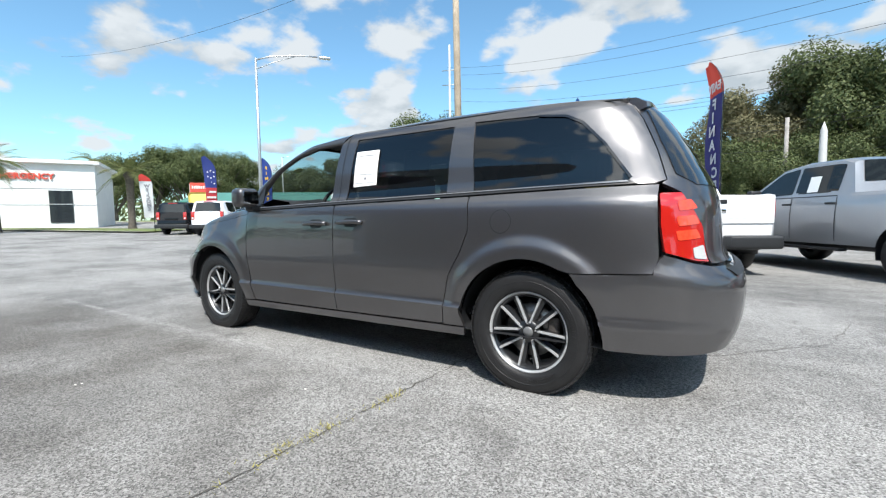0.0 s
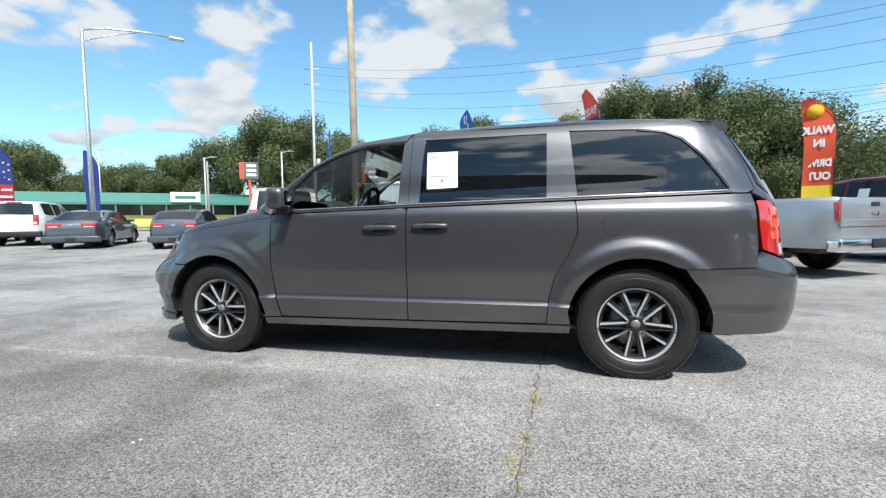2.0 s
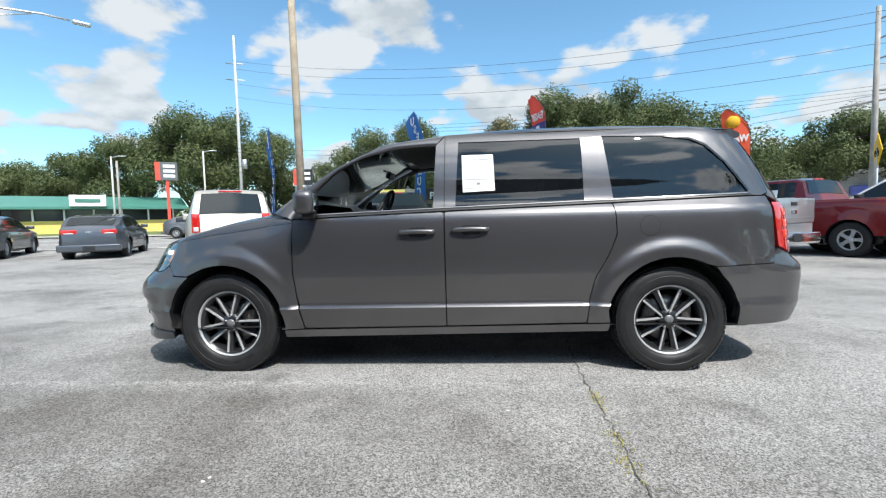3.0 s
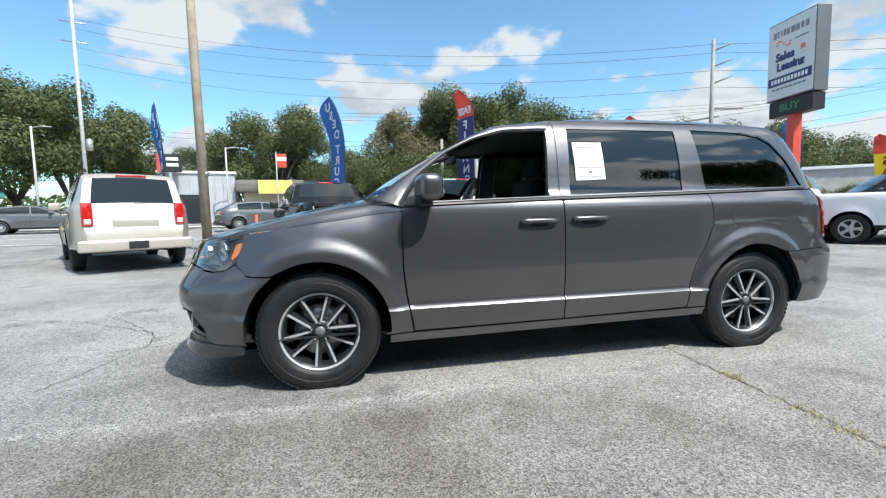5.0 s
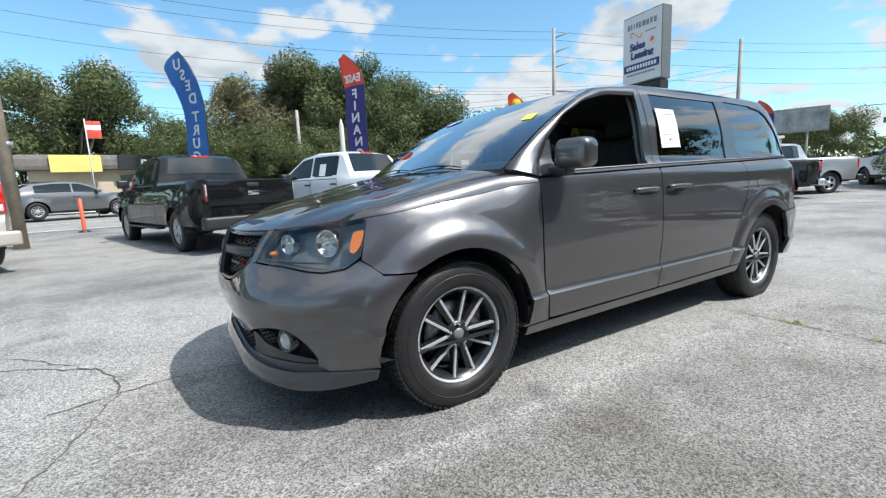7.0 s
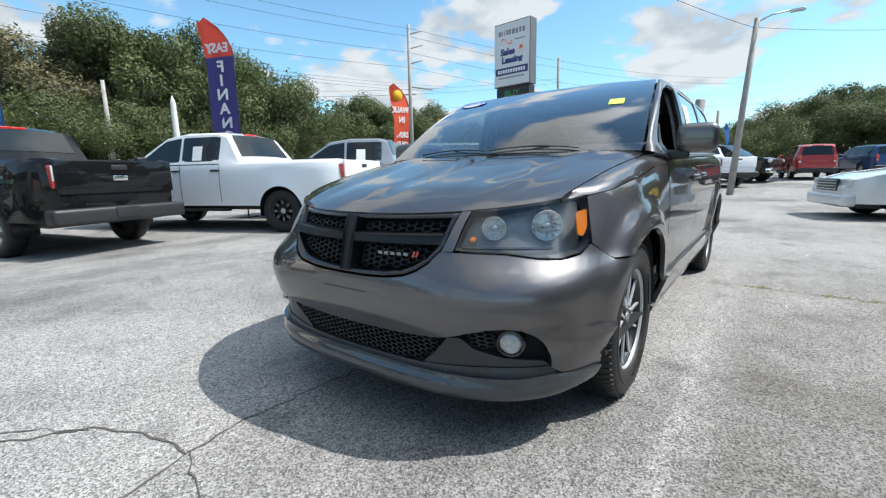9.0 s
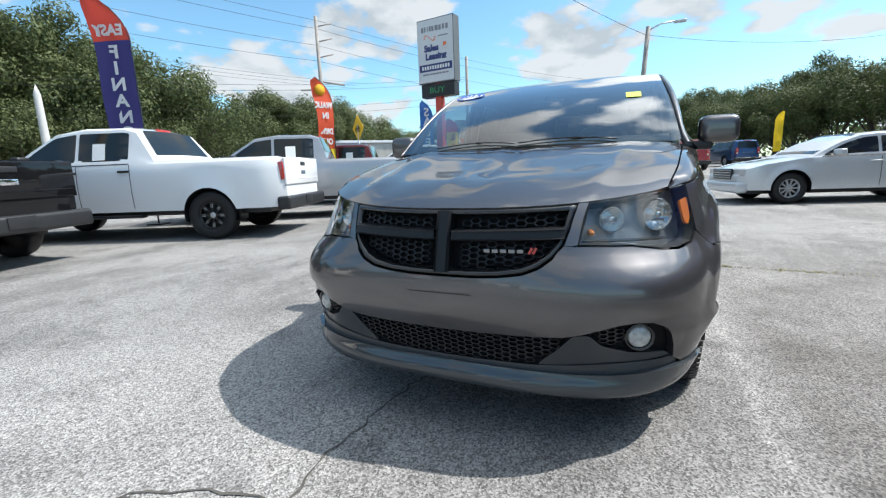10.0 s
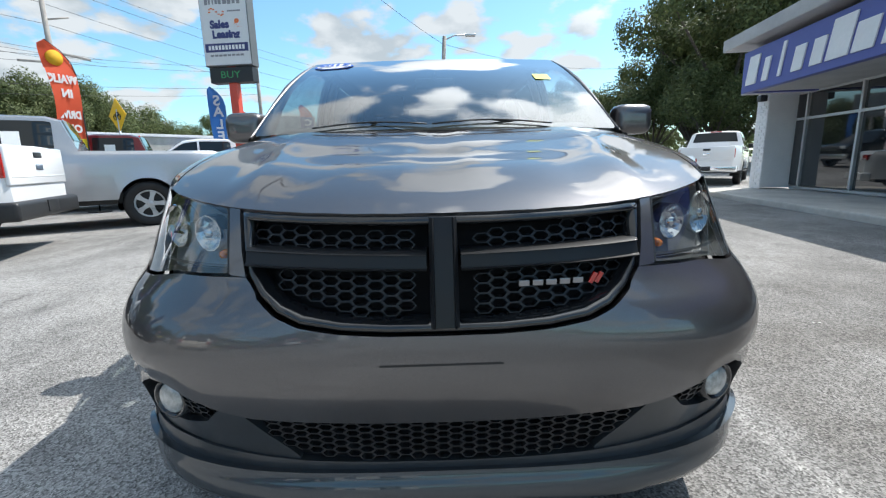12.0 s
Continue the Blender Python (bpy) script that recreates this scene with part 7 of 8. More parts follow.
for x, y, h in ((-29.5, 30.5, 6.5), (-22.5, 32.0, 7.0), (-11.5, 37.0, 6.5), (-51, 38, 9)):
    q = pole("street_lamp", x, y, h, 0.09, 0.06, M["concrete_pole"], "pale street lamp across the road", "street lamp")
    part("arm", bm_tube([(0, 0, h - 0.1), (0.5, 0.2, h + 0.05), (1.0, 0.4, h + 0.05)], 0.04, 6), M["galv"], q)
wire((-5.5, 10.3, 10.8), (15.6, -0.5, 5.7), 1.0, 0.013)
wire((-5.5, 10.3, 10.8), (-40, 10, 13.5), 1.0, 0.013)
wire((15.6, -0.55, 5.7), (26, -16, 7.2), 0.8, 0.012)
for dz, off in ((0.0, 0), (-1.3, 0.4), (-2.6, 0.2), (0.6, -0.5)):
    wire((-22, 37 + off, 16.0 + dz), (18.6, 17.6 + off * 0.3, 9.5 + dz * 0.7), 1.6, 0.016)
    wire((18.6, 17.6 + off * 0.3, 9.5 + dz * 0.7), (70, -2 + off, 12 + dz), 1.5, 0.016)
for dz in (0.0, -0.35, -1.5, -2.0):
    wire((-30, 33, 8.8 + dz), (5.6, 29, 6.2 + dz), 0.5, 0.016)
    wire((5.6, 29, 6.2 + dz), (34, 14.0, 8.8 + dz), 0.6, 0.016)
for dz in (9.2, 9.5, 9.8):
    wire((-6, 36, dz), (40, 30, dz + 1.2), 0.7, 0.02)


def cloth(name, c0, c1=None, cut=0.8, c2=None, cut2=0.0):
    """Printed flag cloth with bands of colour by height and a soft weave; light shines through a little."""
    mt = mat(name, c0, 0.75)
    nt = mt.node_tree
    b = nt.nodes["Principled BSDF"]
    tc, sep = nt.nodes.new("ShaderNodeTexCoord"), nt.nodes.new("ShaderNodeSeparateXYZ")
    nt.links.new(tc.outputs["Object"], sep.inputs[0])
    cur = None
    for col, z, first in ((c1, cut, True), (c2, cut2, False)):
        if col is None:
            continue
        gt, mx = nt.nodes.new("ShaderNodeMath"), nt.nodes.new("ShaderNodeMix")
        gt.operation = "GREATER_THAN" if first else "LESS_THAN"
        nt.links.new(sep.outputs["Z"], gt.inputs[0])
        gt.inputs[1].default_value = z
        mx.data_type = "RGBA"
        nt.links.new(gt.outputs[0], mx.inputs[0])
        if cur is None:
            mx.inputs[6].default_value = (*c0, 1)
        else:
            nt.links.new(cur, mx.inputs[6])
        mx.inputs[7].default_value = (*col, 1)
        cur = mx.outputs[2]
    tl, add = nt.nodes.new("ShaderNodeBsdfTranslucent"), nt.nodes.new("ShaderNodeMixShader")
    if cur is not None:
        nt.links.new(cur, b.inputs["Base Color"])
        nt.links.new(cur, tl.inputs[0])
    else:
        tl.inputs[0].default_value = (*c0, 1)
    add.inputs[0].default_value = 0.4
    nt.links.new(b.outputs[0], add.inputs[1])
    nt.links.new(tl.outputs[0], add.inputs[2])
    nt.links.new(add.outputs[0], nt.nodes["Material Output"].inputs[0])
    return mt


def feather_flag(x, y, h, width, face, material, label, words=(), droop=0.0, letter=None, base_z=0.9, smile=False, bow=0.26, reach=0.78):
    """A feather banner on a bent pole. face: the way (degrees) its front looks; the pole edge is on the front's left."""
    fl = tagged(new("feather_flag"), label, "flag", "feather flags")
    fl.matrix_basis = pose(x, y, gz(x, y), 0, 0, face + 90)
    # local: x across the cloth, y out of it (front is -y), z up
    def edge(t):
        z = base_z + (h - base_z) * t
        bend = max(0.0, (t - 1 + bow) / bow)
        return Vector((width * reach * bend ** 1.9, 0, z - (0.10 + 0.9 * (bow - 0.26)) * bend ** 3))

    pts = [Vector((0, 0, -0.05)), Vector((0, 0, base_z))] + [edge(i / 12) for i in range(1, 13)]
    part("pole", bm_tube(pts, 0.02, 6, 0.008), M["gloss_black"], fl)
    part("ground_stake", bm_box(0.35, 0.35, 0.03, (0, 0, 0.015), 0.01), M["black_plastic"], fl)
    bm = bmesh.new()
    rows = []
    n, k = 26, 8
    def surf(t, q):
        p = edge(t)
        far = width * (0.78 + 0.20 * t + 0.05 * math.sin(t * 5 + x))
        if bow > 0.3:
            far = p.x + width * (0.92 - 0.25 * t ** 5)
        xx = p.x + (far - p.x) * q if t < 0.985 else p.x + (far - p.x) * q * 0.9
        zz = p.z - q * 0.10 * (t > 0.8) - 0.5 * droop * q * q * t
        return Vector((xx, 0.05 * math.sin(3.2 * q + 7 * t + x) * q + 0.03 * math.sin(11 * t + x), zz))

    for i in range(n + 1):
        rows.append([bm.verts.new(surf(i / n, j / k)) for j in range(k + 1)])
    for a, b in zip(rows, rows[1:]):
        for j in range(k):
            bm.faces.new((a[j], a[j + 1], b[j + 1], b[j]))
    part("banner", bm, material, fl, "printed cloth banner")
    for body, t, q, size, sx, vert in words:
        p = surf(t, q)
        for sg in (-1, 1):
            text_mesh(body, size, letter or M["flag_white"], fl, Matrix.Translation(p + Vector((0, sg * 0.025 * -1, 0))) @ pose(0, 0, 0, 90, 0, 0), extrude=0.002, sx=sx, bold=0.012) if sg > 0 else text_mesh(body, size, letter or M["flag_white"], fl, Matrix.Translation(p + Vector((0, 0.025, 0))) @ pose(0, 0, 0, 90, 0, 0), extrude=0.002, sx=sx, bold=0.012)
    if smile:
        p = surf(0.87, 0.50)
        part("sun_disc", bm_lathe([(0.0, -0.03), (width * 0.24, -0.028), (width * 0.24, 0.028), (0.0, 0.03)], 24, "Y"), M["flag_yellow"], fl, "yellow disc print", m=Matrix.Translation(p))
    return fl


M["flag_white"] = cloth("flag_white_print", (0.82, 0.82, 0.82))
M["flag_red"] = cloth("flag_red_print", (0.55, 0.05, 0.04))
M["flag_yellow"] = cloth("flag_yellow_print", (0.85, 0.55, 0.03))
NAVY, RED, BLUE = (0.045, 0.04, 0.16), (0.62, 0.07, 0.045), (0.035, 0.14, 0.40)
fin = cloth("finance_cloth", NAVY, RED, 3.98)
feather_flag(2.44, 9.45, 5.0, 0.92, 24, fin, "red and navy feather flag with white capitals", [("EASY", 0.80, 0.5, 0.30, 0.95, 0)] + [(c, 0.69 - 0.082 * i, 0.45, 0.36, 1.15, 0) for i, c in enumerate("FINANCE")])
used = cloth("used_cloth", BLUE)
feather_flag(-1.45, 12.0, 5.45, 1.0, 35, used, "blue feather flag with white capitals", [(c, 0.90 - 0.085 * i - (0.03 if i > 3 else 0), 0.45, 0.40, 1.1, 0) for i, c in enumerate("USEDTRUCKS")], droop=0.5, bow=0.45, reach=0.8)
feather_flag(-6.86, 11.4, 5.0, 0.62, 35, used, "narrow blue feather flag turned in the wind", [(c, 0.84 - 0.085 * i, 0.45, 0.30, 0.9, 0) for i, c in enumerate("USEDTRUCKS")], droop=0.4, bow=0.6, reach=1.0)
walk_c = cloth("walk_cloth", (0.75, 0.10, 0.04), (0.85, 0.32, 0.03), 9.0, (0.85, 0.62, 0.03), 1.75)
feather_flag(7.55, 8.25, 3.95, 0.68, 70, walk_c, "orange feather flag with yellow disc and white words", [("WALK", 0.70, 0.55, 0.24, 0.82, 0), ("IN", 0.60, 0.52, 0.24, 0.9, 0), ("DRIVE", 0.45, 0.48, 0.23, 0.72, 0), ("OUT", 0.35, 0.47, 0.24, 0.85, 0)], smile=True)
feather_flag(11.3, 6.6, 3.6, 0.50, 25, used, "blue feather flag reading sale beside the sign", [(c, 0.82 - 0.14 * i, 0.45, 0.42, 1.0, 0) for i, c in enumerate("SALE")])
sale_c = cloth("sale_cloth", (0.82, 0.58, 0.03), (0.62, 0.07, 0.045), 2.75)
feather_flag(17.1, 8.0, 3.55, 0.62, 20, sale_c, "yellow feather flag with red top behind the pickups", [(c, 0.60 - 0.17 * i, 0.45, 0.42, 1.0, 0) for i, c in enumerate("SALE")], letter=M["flag_red"])
cars_c = cloth("cars_cloth", NAVY, RED, 3.3)
feather_flag(19.5, 6.0, 4.0, 0.7, 20, cars_c, "red and blue feather flag behind the pickups", [(c, 0.68 - 0.12 * i, 0.45, 0.42, 1.2, 0) for i, c in enumerate("CARS")])
yl_ = tagged(new("road_sign"), "grey back of a triangular give-way sign", "road sign")
yl_.matrix_basis = pose(18.2, 7.9, gz(18.2, 7.9), 0, 0, 120)
part("post", bm_tube([(0, 0, -0.1), (0, 0, 2.4)], 0.03, 6), M["galv"], yl_)
tri = bmesh.new()
tv = [[tri.verts.new((a, d, b)) for a, b in ((-0.45, 2.45), (0.45, 2.45), (0.0, 1.65))] for d in (-0.012, 0.012)]
tri.faces.new(tv[0]), tri.faces.new(tv[1][::-1])
for k in range(3):
    tri.faces.new((tv[0][k], tv[1][k], tv[1][(k + 1) % 3], tv[0][(k + 1) % 3]))
bmesh.ops.recalc_face_normals(tri, faces=list(tri.faces))
part("plate", tri, M["sign_red"], yl_, "triangular plate with red edge", smooth=False)
feather_flag(-25.0, 17.0, 5.2, 0.8, 120, cloth("used_cloth_b", (0.02, 0.05, 0.24)), "dark blue feather flag with yellow letters", [(c, 0.80 - 0.085 * i, 0.5, 0.3, 1.0, 0) for i, c in enumerate("FINANCE")], letter=M["flag_yellow"])
us = cloth("stripe_cloth", (0.55, 0.05, 0.06), (0.03, 0.05, 0.22), 3.0)
f_us = feather_flag(-29.0, 15.2, 5.4, 0.9, 150, us, "striped red, white and blue feather flag")
for i in range(5):
    part("white_stripe", bm_box(0.62, 0.09, 0.14, (0.36, 0, 1.1 + 0.40 * i), 0.005), M["flag_white"], f_us, smooth=False)
for i in range(9):
    part("white_star", bm_box(0.09, 0.09, 0.09, (0.15 + 0.2 * (i % 3), 0, 3.3 + 0.42 * (i // 3) + 0.1 * (i % 2)), 0.02), M["flag_white"], f_us, smooth=False)
feather_flag(-27.5, 10.2, 3.7, 0.7, 160, cloth("welcome_cloth", (0.80, 0.80, 0.80), (0.65, 0.06, 0.05), 3.15), "white feather flag with red top and dark letters", [(c, 0.70 - 0.085 * i, 0.45, 0.28, 1.0, 0) for i, c in enumerate("WELCOME")], letter=M["ink"])
feather_flag(38.0, -9.5, 4.0, 0.6, 170, cloth("yellow_cloth", (0.85, 0.6, 0.03)), "yellow feather flag across the lot")
feather_flag(27.0, 0.75, 3.2, 0.42, 60, used, "narrow blue feather flag by the far road")
sp_ = tagged(new("flag_pole"), "thin pole with a small red and white flag", "flag")
sp_.matrix_basis = pose(-5.5, 24.0, gz(-5.5, 24.0))
part("pole", bm_tube([(0, 0, -0.1), (0, 0, 4.6)], 0.03, 6), M["concrete_pole"], sp_)
part("cloth", bm_box(0.55, 0.03, 0.8, (0.3, 0, 4.1), 0.01), M["sign_red"], sp_)
part("white_stripe", bm_box(0.56, 0.04, 0.22, (0.3, 0, 4.2), 0.01), M["white"], sp_)


def pylon():
    sg = tagged(new("pylon_sign"), "white cabinet roadside sign on a red-orange steel post", "sign")
    sg.matrix_basis = pose(9.72, 5.55, 0, 0, 0, 263)
    W, D = 1.36, 0.36
    part("post", bm_box(0.22, 0.22, 3.9, (0, 0, 1.9), 0.01), M["sign_red"], sg, "red-orange square steel post", smooth=False)
    cab = part("cabinet", bm_box(W, D, 1.95, (0, 0, 4.72), 0.015), M["sign_side"], sg, "dark grey metal cabinet", smooth=False)
    part("face", bm_box(W - 0.05, 0.02, 1.88, (0, -D / 2 - 0.008, 4.72), 0.004), M["sign_white"], cab, "white translucent sign face", smooth=False)
    fy_ = -D / 2 - 0.022

    def words(body, z, size, mtl, sx=1.0, x=0.0, bold=0.008):
        text_mesh(body, size, mtl, cab, Matrix.Translation((x * 0.88, fy_, z)) @ pose(0, 0, 0, 90, 0, 0), extrude=0.002, sx=sx * 0.88, bold=bold)

    def blk(x, z, w, h, mtl, nm="sign_bar"):
        part(nm, bm_box(w * 0.88, 0.006, h, (x * 0.88, fy_, z), 0.002), mtl, cab, smooth=False)

    for i, w in enumerate((0.10, 0.06, 0.04, 0.08, 0.09)):
        blk(-0.52 + 0.11 * i, 5.38 + 0.008 * (i % 2), w, 0.15, M["ink"])
    for i, w in enumerate((0.13, 0.10, 0.09, 0.10)):
        blk(0.08 + 0.145 * i, 5.38 - 0.008 * (i % 2), w, 0.15, M["ink"])
    for i in range(9):
        a = i / 8 * math.pi
        blk(-0.22 + 0.22 * math.cos(a) * -1, 5.12 + 0.09 * math.sin(a * 2), 0.07, 0.03, M["sign_orange"], "logo_stroke")
    blk(0.35, 5.13, 0.42, 0.035, M["ink"])
    words("Sales", 4.80, 0.27, M["navy"], 1.15, -0.16, 0.015)
    words("&", 4.82, 0.27, M["sign_orange"], 1.2, 0.42, 0.015)
    words("Leasing", 4.55, 0.27, M["navy"], 1.12, 0.02, 0.015)
    blk(0, 4.22, 1.40, 0.22, M["navy"])
    for i in range(11):
        part("number_bar", bm_box(0.066, 0.006, 0.11, (-0.484 + 0.097 * i, fy_ - 0.006, 4.22), 0.002), M["white"], cab, smooth=False)
    for i in range(8):
        blk(-0.5 + 0.14 * i, 4.02, 0.11, 0.05, M["ink"])
    led = part("led_board", bm_box(W * 0.92, D * 0.9, 0.40, (0.02, 0.0, 3.52), 0.015), M["black_plastic"], sg, "black led message board", smooth=False)
    text_mesh("BUY", 0.26, M["led_green"], led, Matrix.Translation((0, -D * 0.45 - 0.004, 3.52)) @ pose(0, 0, 0, 90, 0, 0), extrude=0.002, sx=1.2)
    return sg


M["sign_side"] = mat("sign_grey_metal", (0.12, 0.13, 0.135), 0.5, 0.3, var=0.1, scale=4)
M["sign_white"] = mat("sign_white_face", (0.68, 0.69, 0.70), 0.35, var=0.04, scale=2)
M["navy"] = mat("navy_vinyl", (0.035, 0.045, 0.16), 0.5)
M["sign_orange"] = mat("orange_vinyl", (0.75, 0.18, 0.05), 0.5)
M["led_green"] = mat("led_green", (0.03, 0.22, 0.08), 0.5, emit=0.15)
pylon()
dia = tagged(new("road_sign"), "yellow diamond warning sign with a bicycle", "road sign")
dia.matrix_basis = pose(13.6, 11.6, 0, 0, 0, 40 + 90 + 180 - 70)
part("post", bm_tube([(0, 0, -0.1), (0, 0, 3.2)], 0.035, 6), M["galv"], dia)
part("plate", bm_box(0.85, 0.02, 0.85, bevel=0.008), M["sign_yellow"] if "sign_yellow" in M else mat("sign_yellow", (0.85, 0.5, 0.02), 0.5), dia, "yellow diamond plate", m=pose(0, 0, 3.0, 0, 45, 0))
for sx in (-0.14, 0.14):
    part("bicycle_wheel", bm_tube([(sx + 0.10 * math.cos(a * 0.5236), -0.02, 2.93 + 0.10 * math.sin(a * 0.5236)) for a in range(13)], 0.015, 5), M["wire"], dia)
part("bicycle_frame", bm_tube([(-0.14, -0.02, 2.93), (-0.05, -0.02, 3.08), (0.10, -0.02, 3.08), (0.0, -0.02, 2.93), (-0.05, -0.02, 3.08), (0.10, -0.02, 3.1), (0.14, -0.02, 2.93)], 0.014, 5), M["wire"], dia)
cone = tagged(new("marker_post"), "orange plastic marker post at the road edge", "post")
cone.matrix_basis = pose(-4.9, 14.5, gz(-4.9, 14.5))
part("shaft", bm_lathe([(0.05, 0.0), (0.05, 1.0), (0.0, 1.03)], 10, "Z"), mat("orange_plastic", (0.75, 0.10, 0.04), 0.5), cone)
part("foot", bm_lathe([(0.16, 0.0), (0.15, 0.04), (0.05, 0.06)], 10, "Z"), M["black_plastic"], cone)

# ---------------------------------------------------------------- buildings
M["stucco"] = mat("white_stucco", (0.72, 0.73, 0.72), 0.8, var=0.05, scale=1.5, bump=0.15, bump_scale=40)
M["tan"] = mat("tan_stucco", (0.48, 0.40, 0.29), 0.85, var=0.1, scale=1.2, bump=0.15, bump_scale=30)
M["roof_grey"] = mat("grey_shingle", (0.15, 0.14, 0.13), 0.85, var=0.25, scale=3, bump=0.4, bump_scale=15)
M["brick_white"] = mat("white_painted_brick", (0.74, 0.75, 0.76), 0.6, var=0.05, scale=3)
M["store_glass"] = mat("store_glass", (0.010, 0.013, 0.016), 0.03, spec=0.8, coat=0.6)
M["fascia_blue"] = mat("fascia_blue", (0.09, 0.11, 0.36), 0.5, var=0.06, scale=1.5)
M["frame_alu"] = mat("aluminium_frame", (0.55, 0.56, 0.57), 0.45, 0.7)
M["soffit"] = mat("soffit_grey", (0.42, 0.42, 0.42), 0.8, var=0.1, scale=2)
M["green_roof"] = mat("green_metal_roof", (0.06, 0.20, 0.16), 0.45, var=0.1, scale=2)
M["yellow_wall"] = mat("yellow_wall", (0.70, 0.55, 0.16), 0.8, var=0.08, scale=1.5)
M["dark_opening"] = mat("dark_window", (0.02, 0.025, 0.03), 0.1, spec=0.6)


def building(name, x, y, turn, label, category="building"):
    b = tagged(new(name), label, category)
    b.matrix_basis = pose(x, y, gz(x, y), 0, 0, turn)
    return b


def slab(nm, par, sx, sy, sz, c, mtl, bev=0.02, label=""):
    return part(nm, bm_box(sx, sy, sz, c, bev), mtl, par, label, smooth=False)


# showroom: local x runs along the front towards -x of the lot, front faces the lot
sh = building("showroom", 8.3, -8.65, 171, "white brick car showroom with blue fascia and dark windows")
# local frame: +x along the front, +y away from the lot is negative here
slab("back_block", sh, 14.0, 9.0, 3.1, (7.1, 5.2, 1.5), M["stucco"], 0.03)
slab("plinth", sh, 14.4, 2.2, 0.14, (7.0, -0.5, 0.05), M["concrete"], 0.03, "raised concrete walkway")
bm = bmesh.new()
join(bm, bm_box(0.50, 0.9, 3.3, (-0.06, 0.4, 1.80), 0.01))
pil = part("pillar", bm, M["brick_white"], sh, "white painted brick pillar", smooth=False)
for row in range(34):
    off = 0.11 if row % 2 else 0.0
    zb = 0.16 + row * 0.085
    for k in range(3):
        x0 = -0.31 + k * 0.22 - off * (k > 0) + (0.0 if k else 0)
        w = 0.205 if not (k == 2) else 0.50 - (x0 + 0.31) - 0.0
        w = min(w, 0.19 - x0) - 0.006
        if w > 0.03:
            part("brick", bm_box(w, 0.02, 0.074, (x0 + w / 2, -0.058, zb), 0.004, 1), M["brick_white"], pil, smooth=False)
    for k in range(4):
        y0 = -0.05 + k * 0.22 - off * (k > 0)
        w = min(0.205, 0.85 - y0) - 0.006
        if w > 0.03:
            part("brick", bm_box(0.02, w, 0.074, (-0.318, y0 + w / 2, zb), 0.004, 1), M["brick_white"], pil, smooth=False)
for i, (x0, x1) in enumerate(((0.22, 0.62), (0.68, 2.30), (2.36, 4.0), (4.06, 5.7), (5.76, 7.4), (7.46, 9.1), (9.16, 10.8), (10.86, 13.6))):
    for z0, z1 in ((0.22, 1.82), (1.88, 2.45)):
        part("pane", bm_box(x1 - x0, 0.02, z1 - z0, ((x0 + x1) / 2, 0.62, (z0 + z1) / 2), 0.003), M["store_glass"], sh, "dark plate glass pane", smooth=False)
    part("mullion", bm_box(0.06, 0.10, 2.30, (x1 + 0.03, 0.60, 1.33), 0.006), M["frame_alu"], sh, smooth=False)
for z in (0.17, 1.85, 2.47):
    part("transom", bm_box(13.3, 0.09, 0.06, (6.98, 0.60, z), 0.006), M["frame_alu"], sh, smooth=False)
slab("soffit", sh, 14.2, 2.0, 0.10, (7.4, 0.20, 2.53), M["soffit"], 0.02)
fas = slab("fascia", sh, 13.9, 0.16, 0.92, (7.80, -0.98, 2.91), M["fascia_blue"], 0.01, "blue painted sign fascia")
slab("fascia_end", sh, 0.14, 2.2, 0.92, (0.92, 0.20, 2.91), M["fascia_blue"], 0.01)
slab("roof_edge", sh, 14.7, 3.2, 0.28, (7.60, 0.3, 3.66), M["soffit"], 0.03, "grey overhanging roof edge")
slab("roof_block", sh, 14.0, 9.0, 0.5, (7.0, 5.5, 3.35), M["soffit"], 0.03)
for i, (w, h) in enumerate(((0.46, 0.62), (0.24, 0.48), (0.12, 0.66), (0.36, 0.46), (0.36, 0.46), (0.58, 0.66), (0.5, 0.46), (0.36, 0.46), (0.36, 0.56))):
    b = bm_box(w * 0.9, 0.03, h, bevel=0.01)
    b.transform(Matrix.Shear("XZ", 4, (0.22, 0)) if False else Matrix(((1, 0, 0.22, 0), (0, 1, 0, 0), (0, 0, 1, 0), (0, 0, 0, 1))))
    part("fascia_block", b, M["white"], fas, "white raised logo block", smooth=False, m=pose(1.32 + i * 0.54, -1.075, 2.83 + (h - 0.46) / 2))
part("wall_lamp", bm_box(0.20, 0.16, 0.16, (0.05, -0.16, 2.42), 0.02), M["black_plastic"], sh)

# clinic with a tall flat front
cl = building("clinic", -43.5, 9.2, 61, "white clinic with red sign letters and square windows")
slab("wall_block", cl, 11.0, 8.0, 5.3, (-2.0, 4.0, 2.6), M["stucco"], 0.03)
slab("roof_edge", cl, 11.8, 8.8, 0.28, (-2.0, 4.0, 5.35), M["white"], 0.04)
for z in (1.9, 3.2):
    slab("wall_groove", cl, 11.0, 0.03, 0.04, (-2.0, -0.012, z), M["ink"], 0.0)
for x in (-4.1, 1.2):
    wn = slab("window", cl, 1.5, 0.08, 2.6, (x, -0.03, 1.75), M["dark_opening"], 0.01, "dark green window")
    slab("window_frame", cl, 1.62, 0.05, 0.06, (x, -0.06, 1.95), M["frame_alu"], 0.0)
text_mesh("EMERGENCY", 0.62, M["sign_red"], cl, Matrix.Translation((-0.9, -0.08, 4.15)) @ pose(0, 0, 0, 90, 0, 0), extrude=0.05, sx=1.0, bold=0.02)

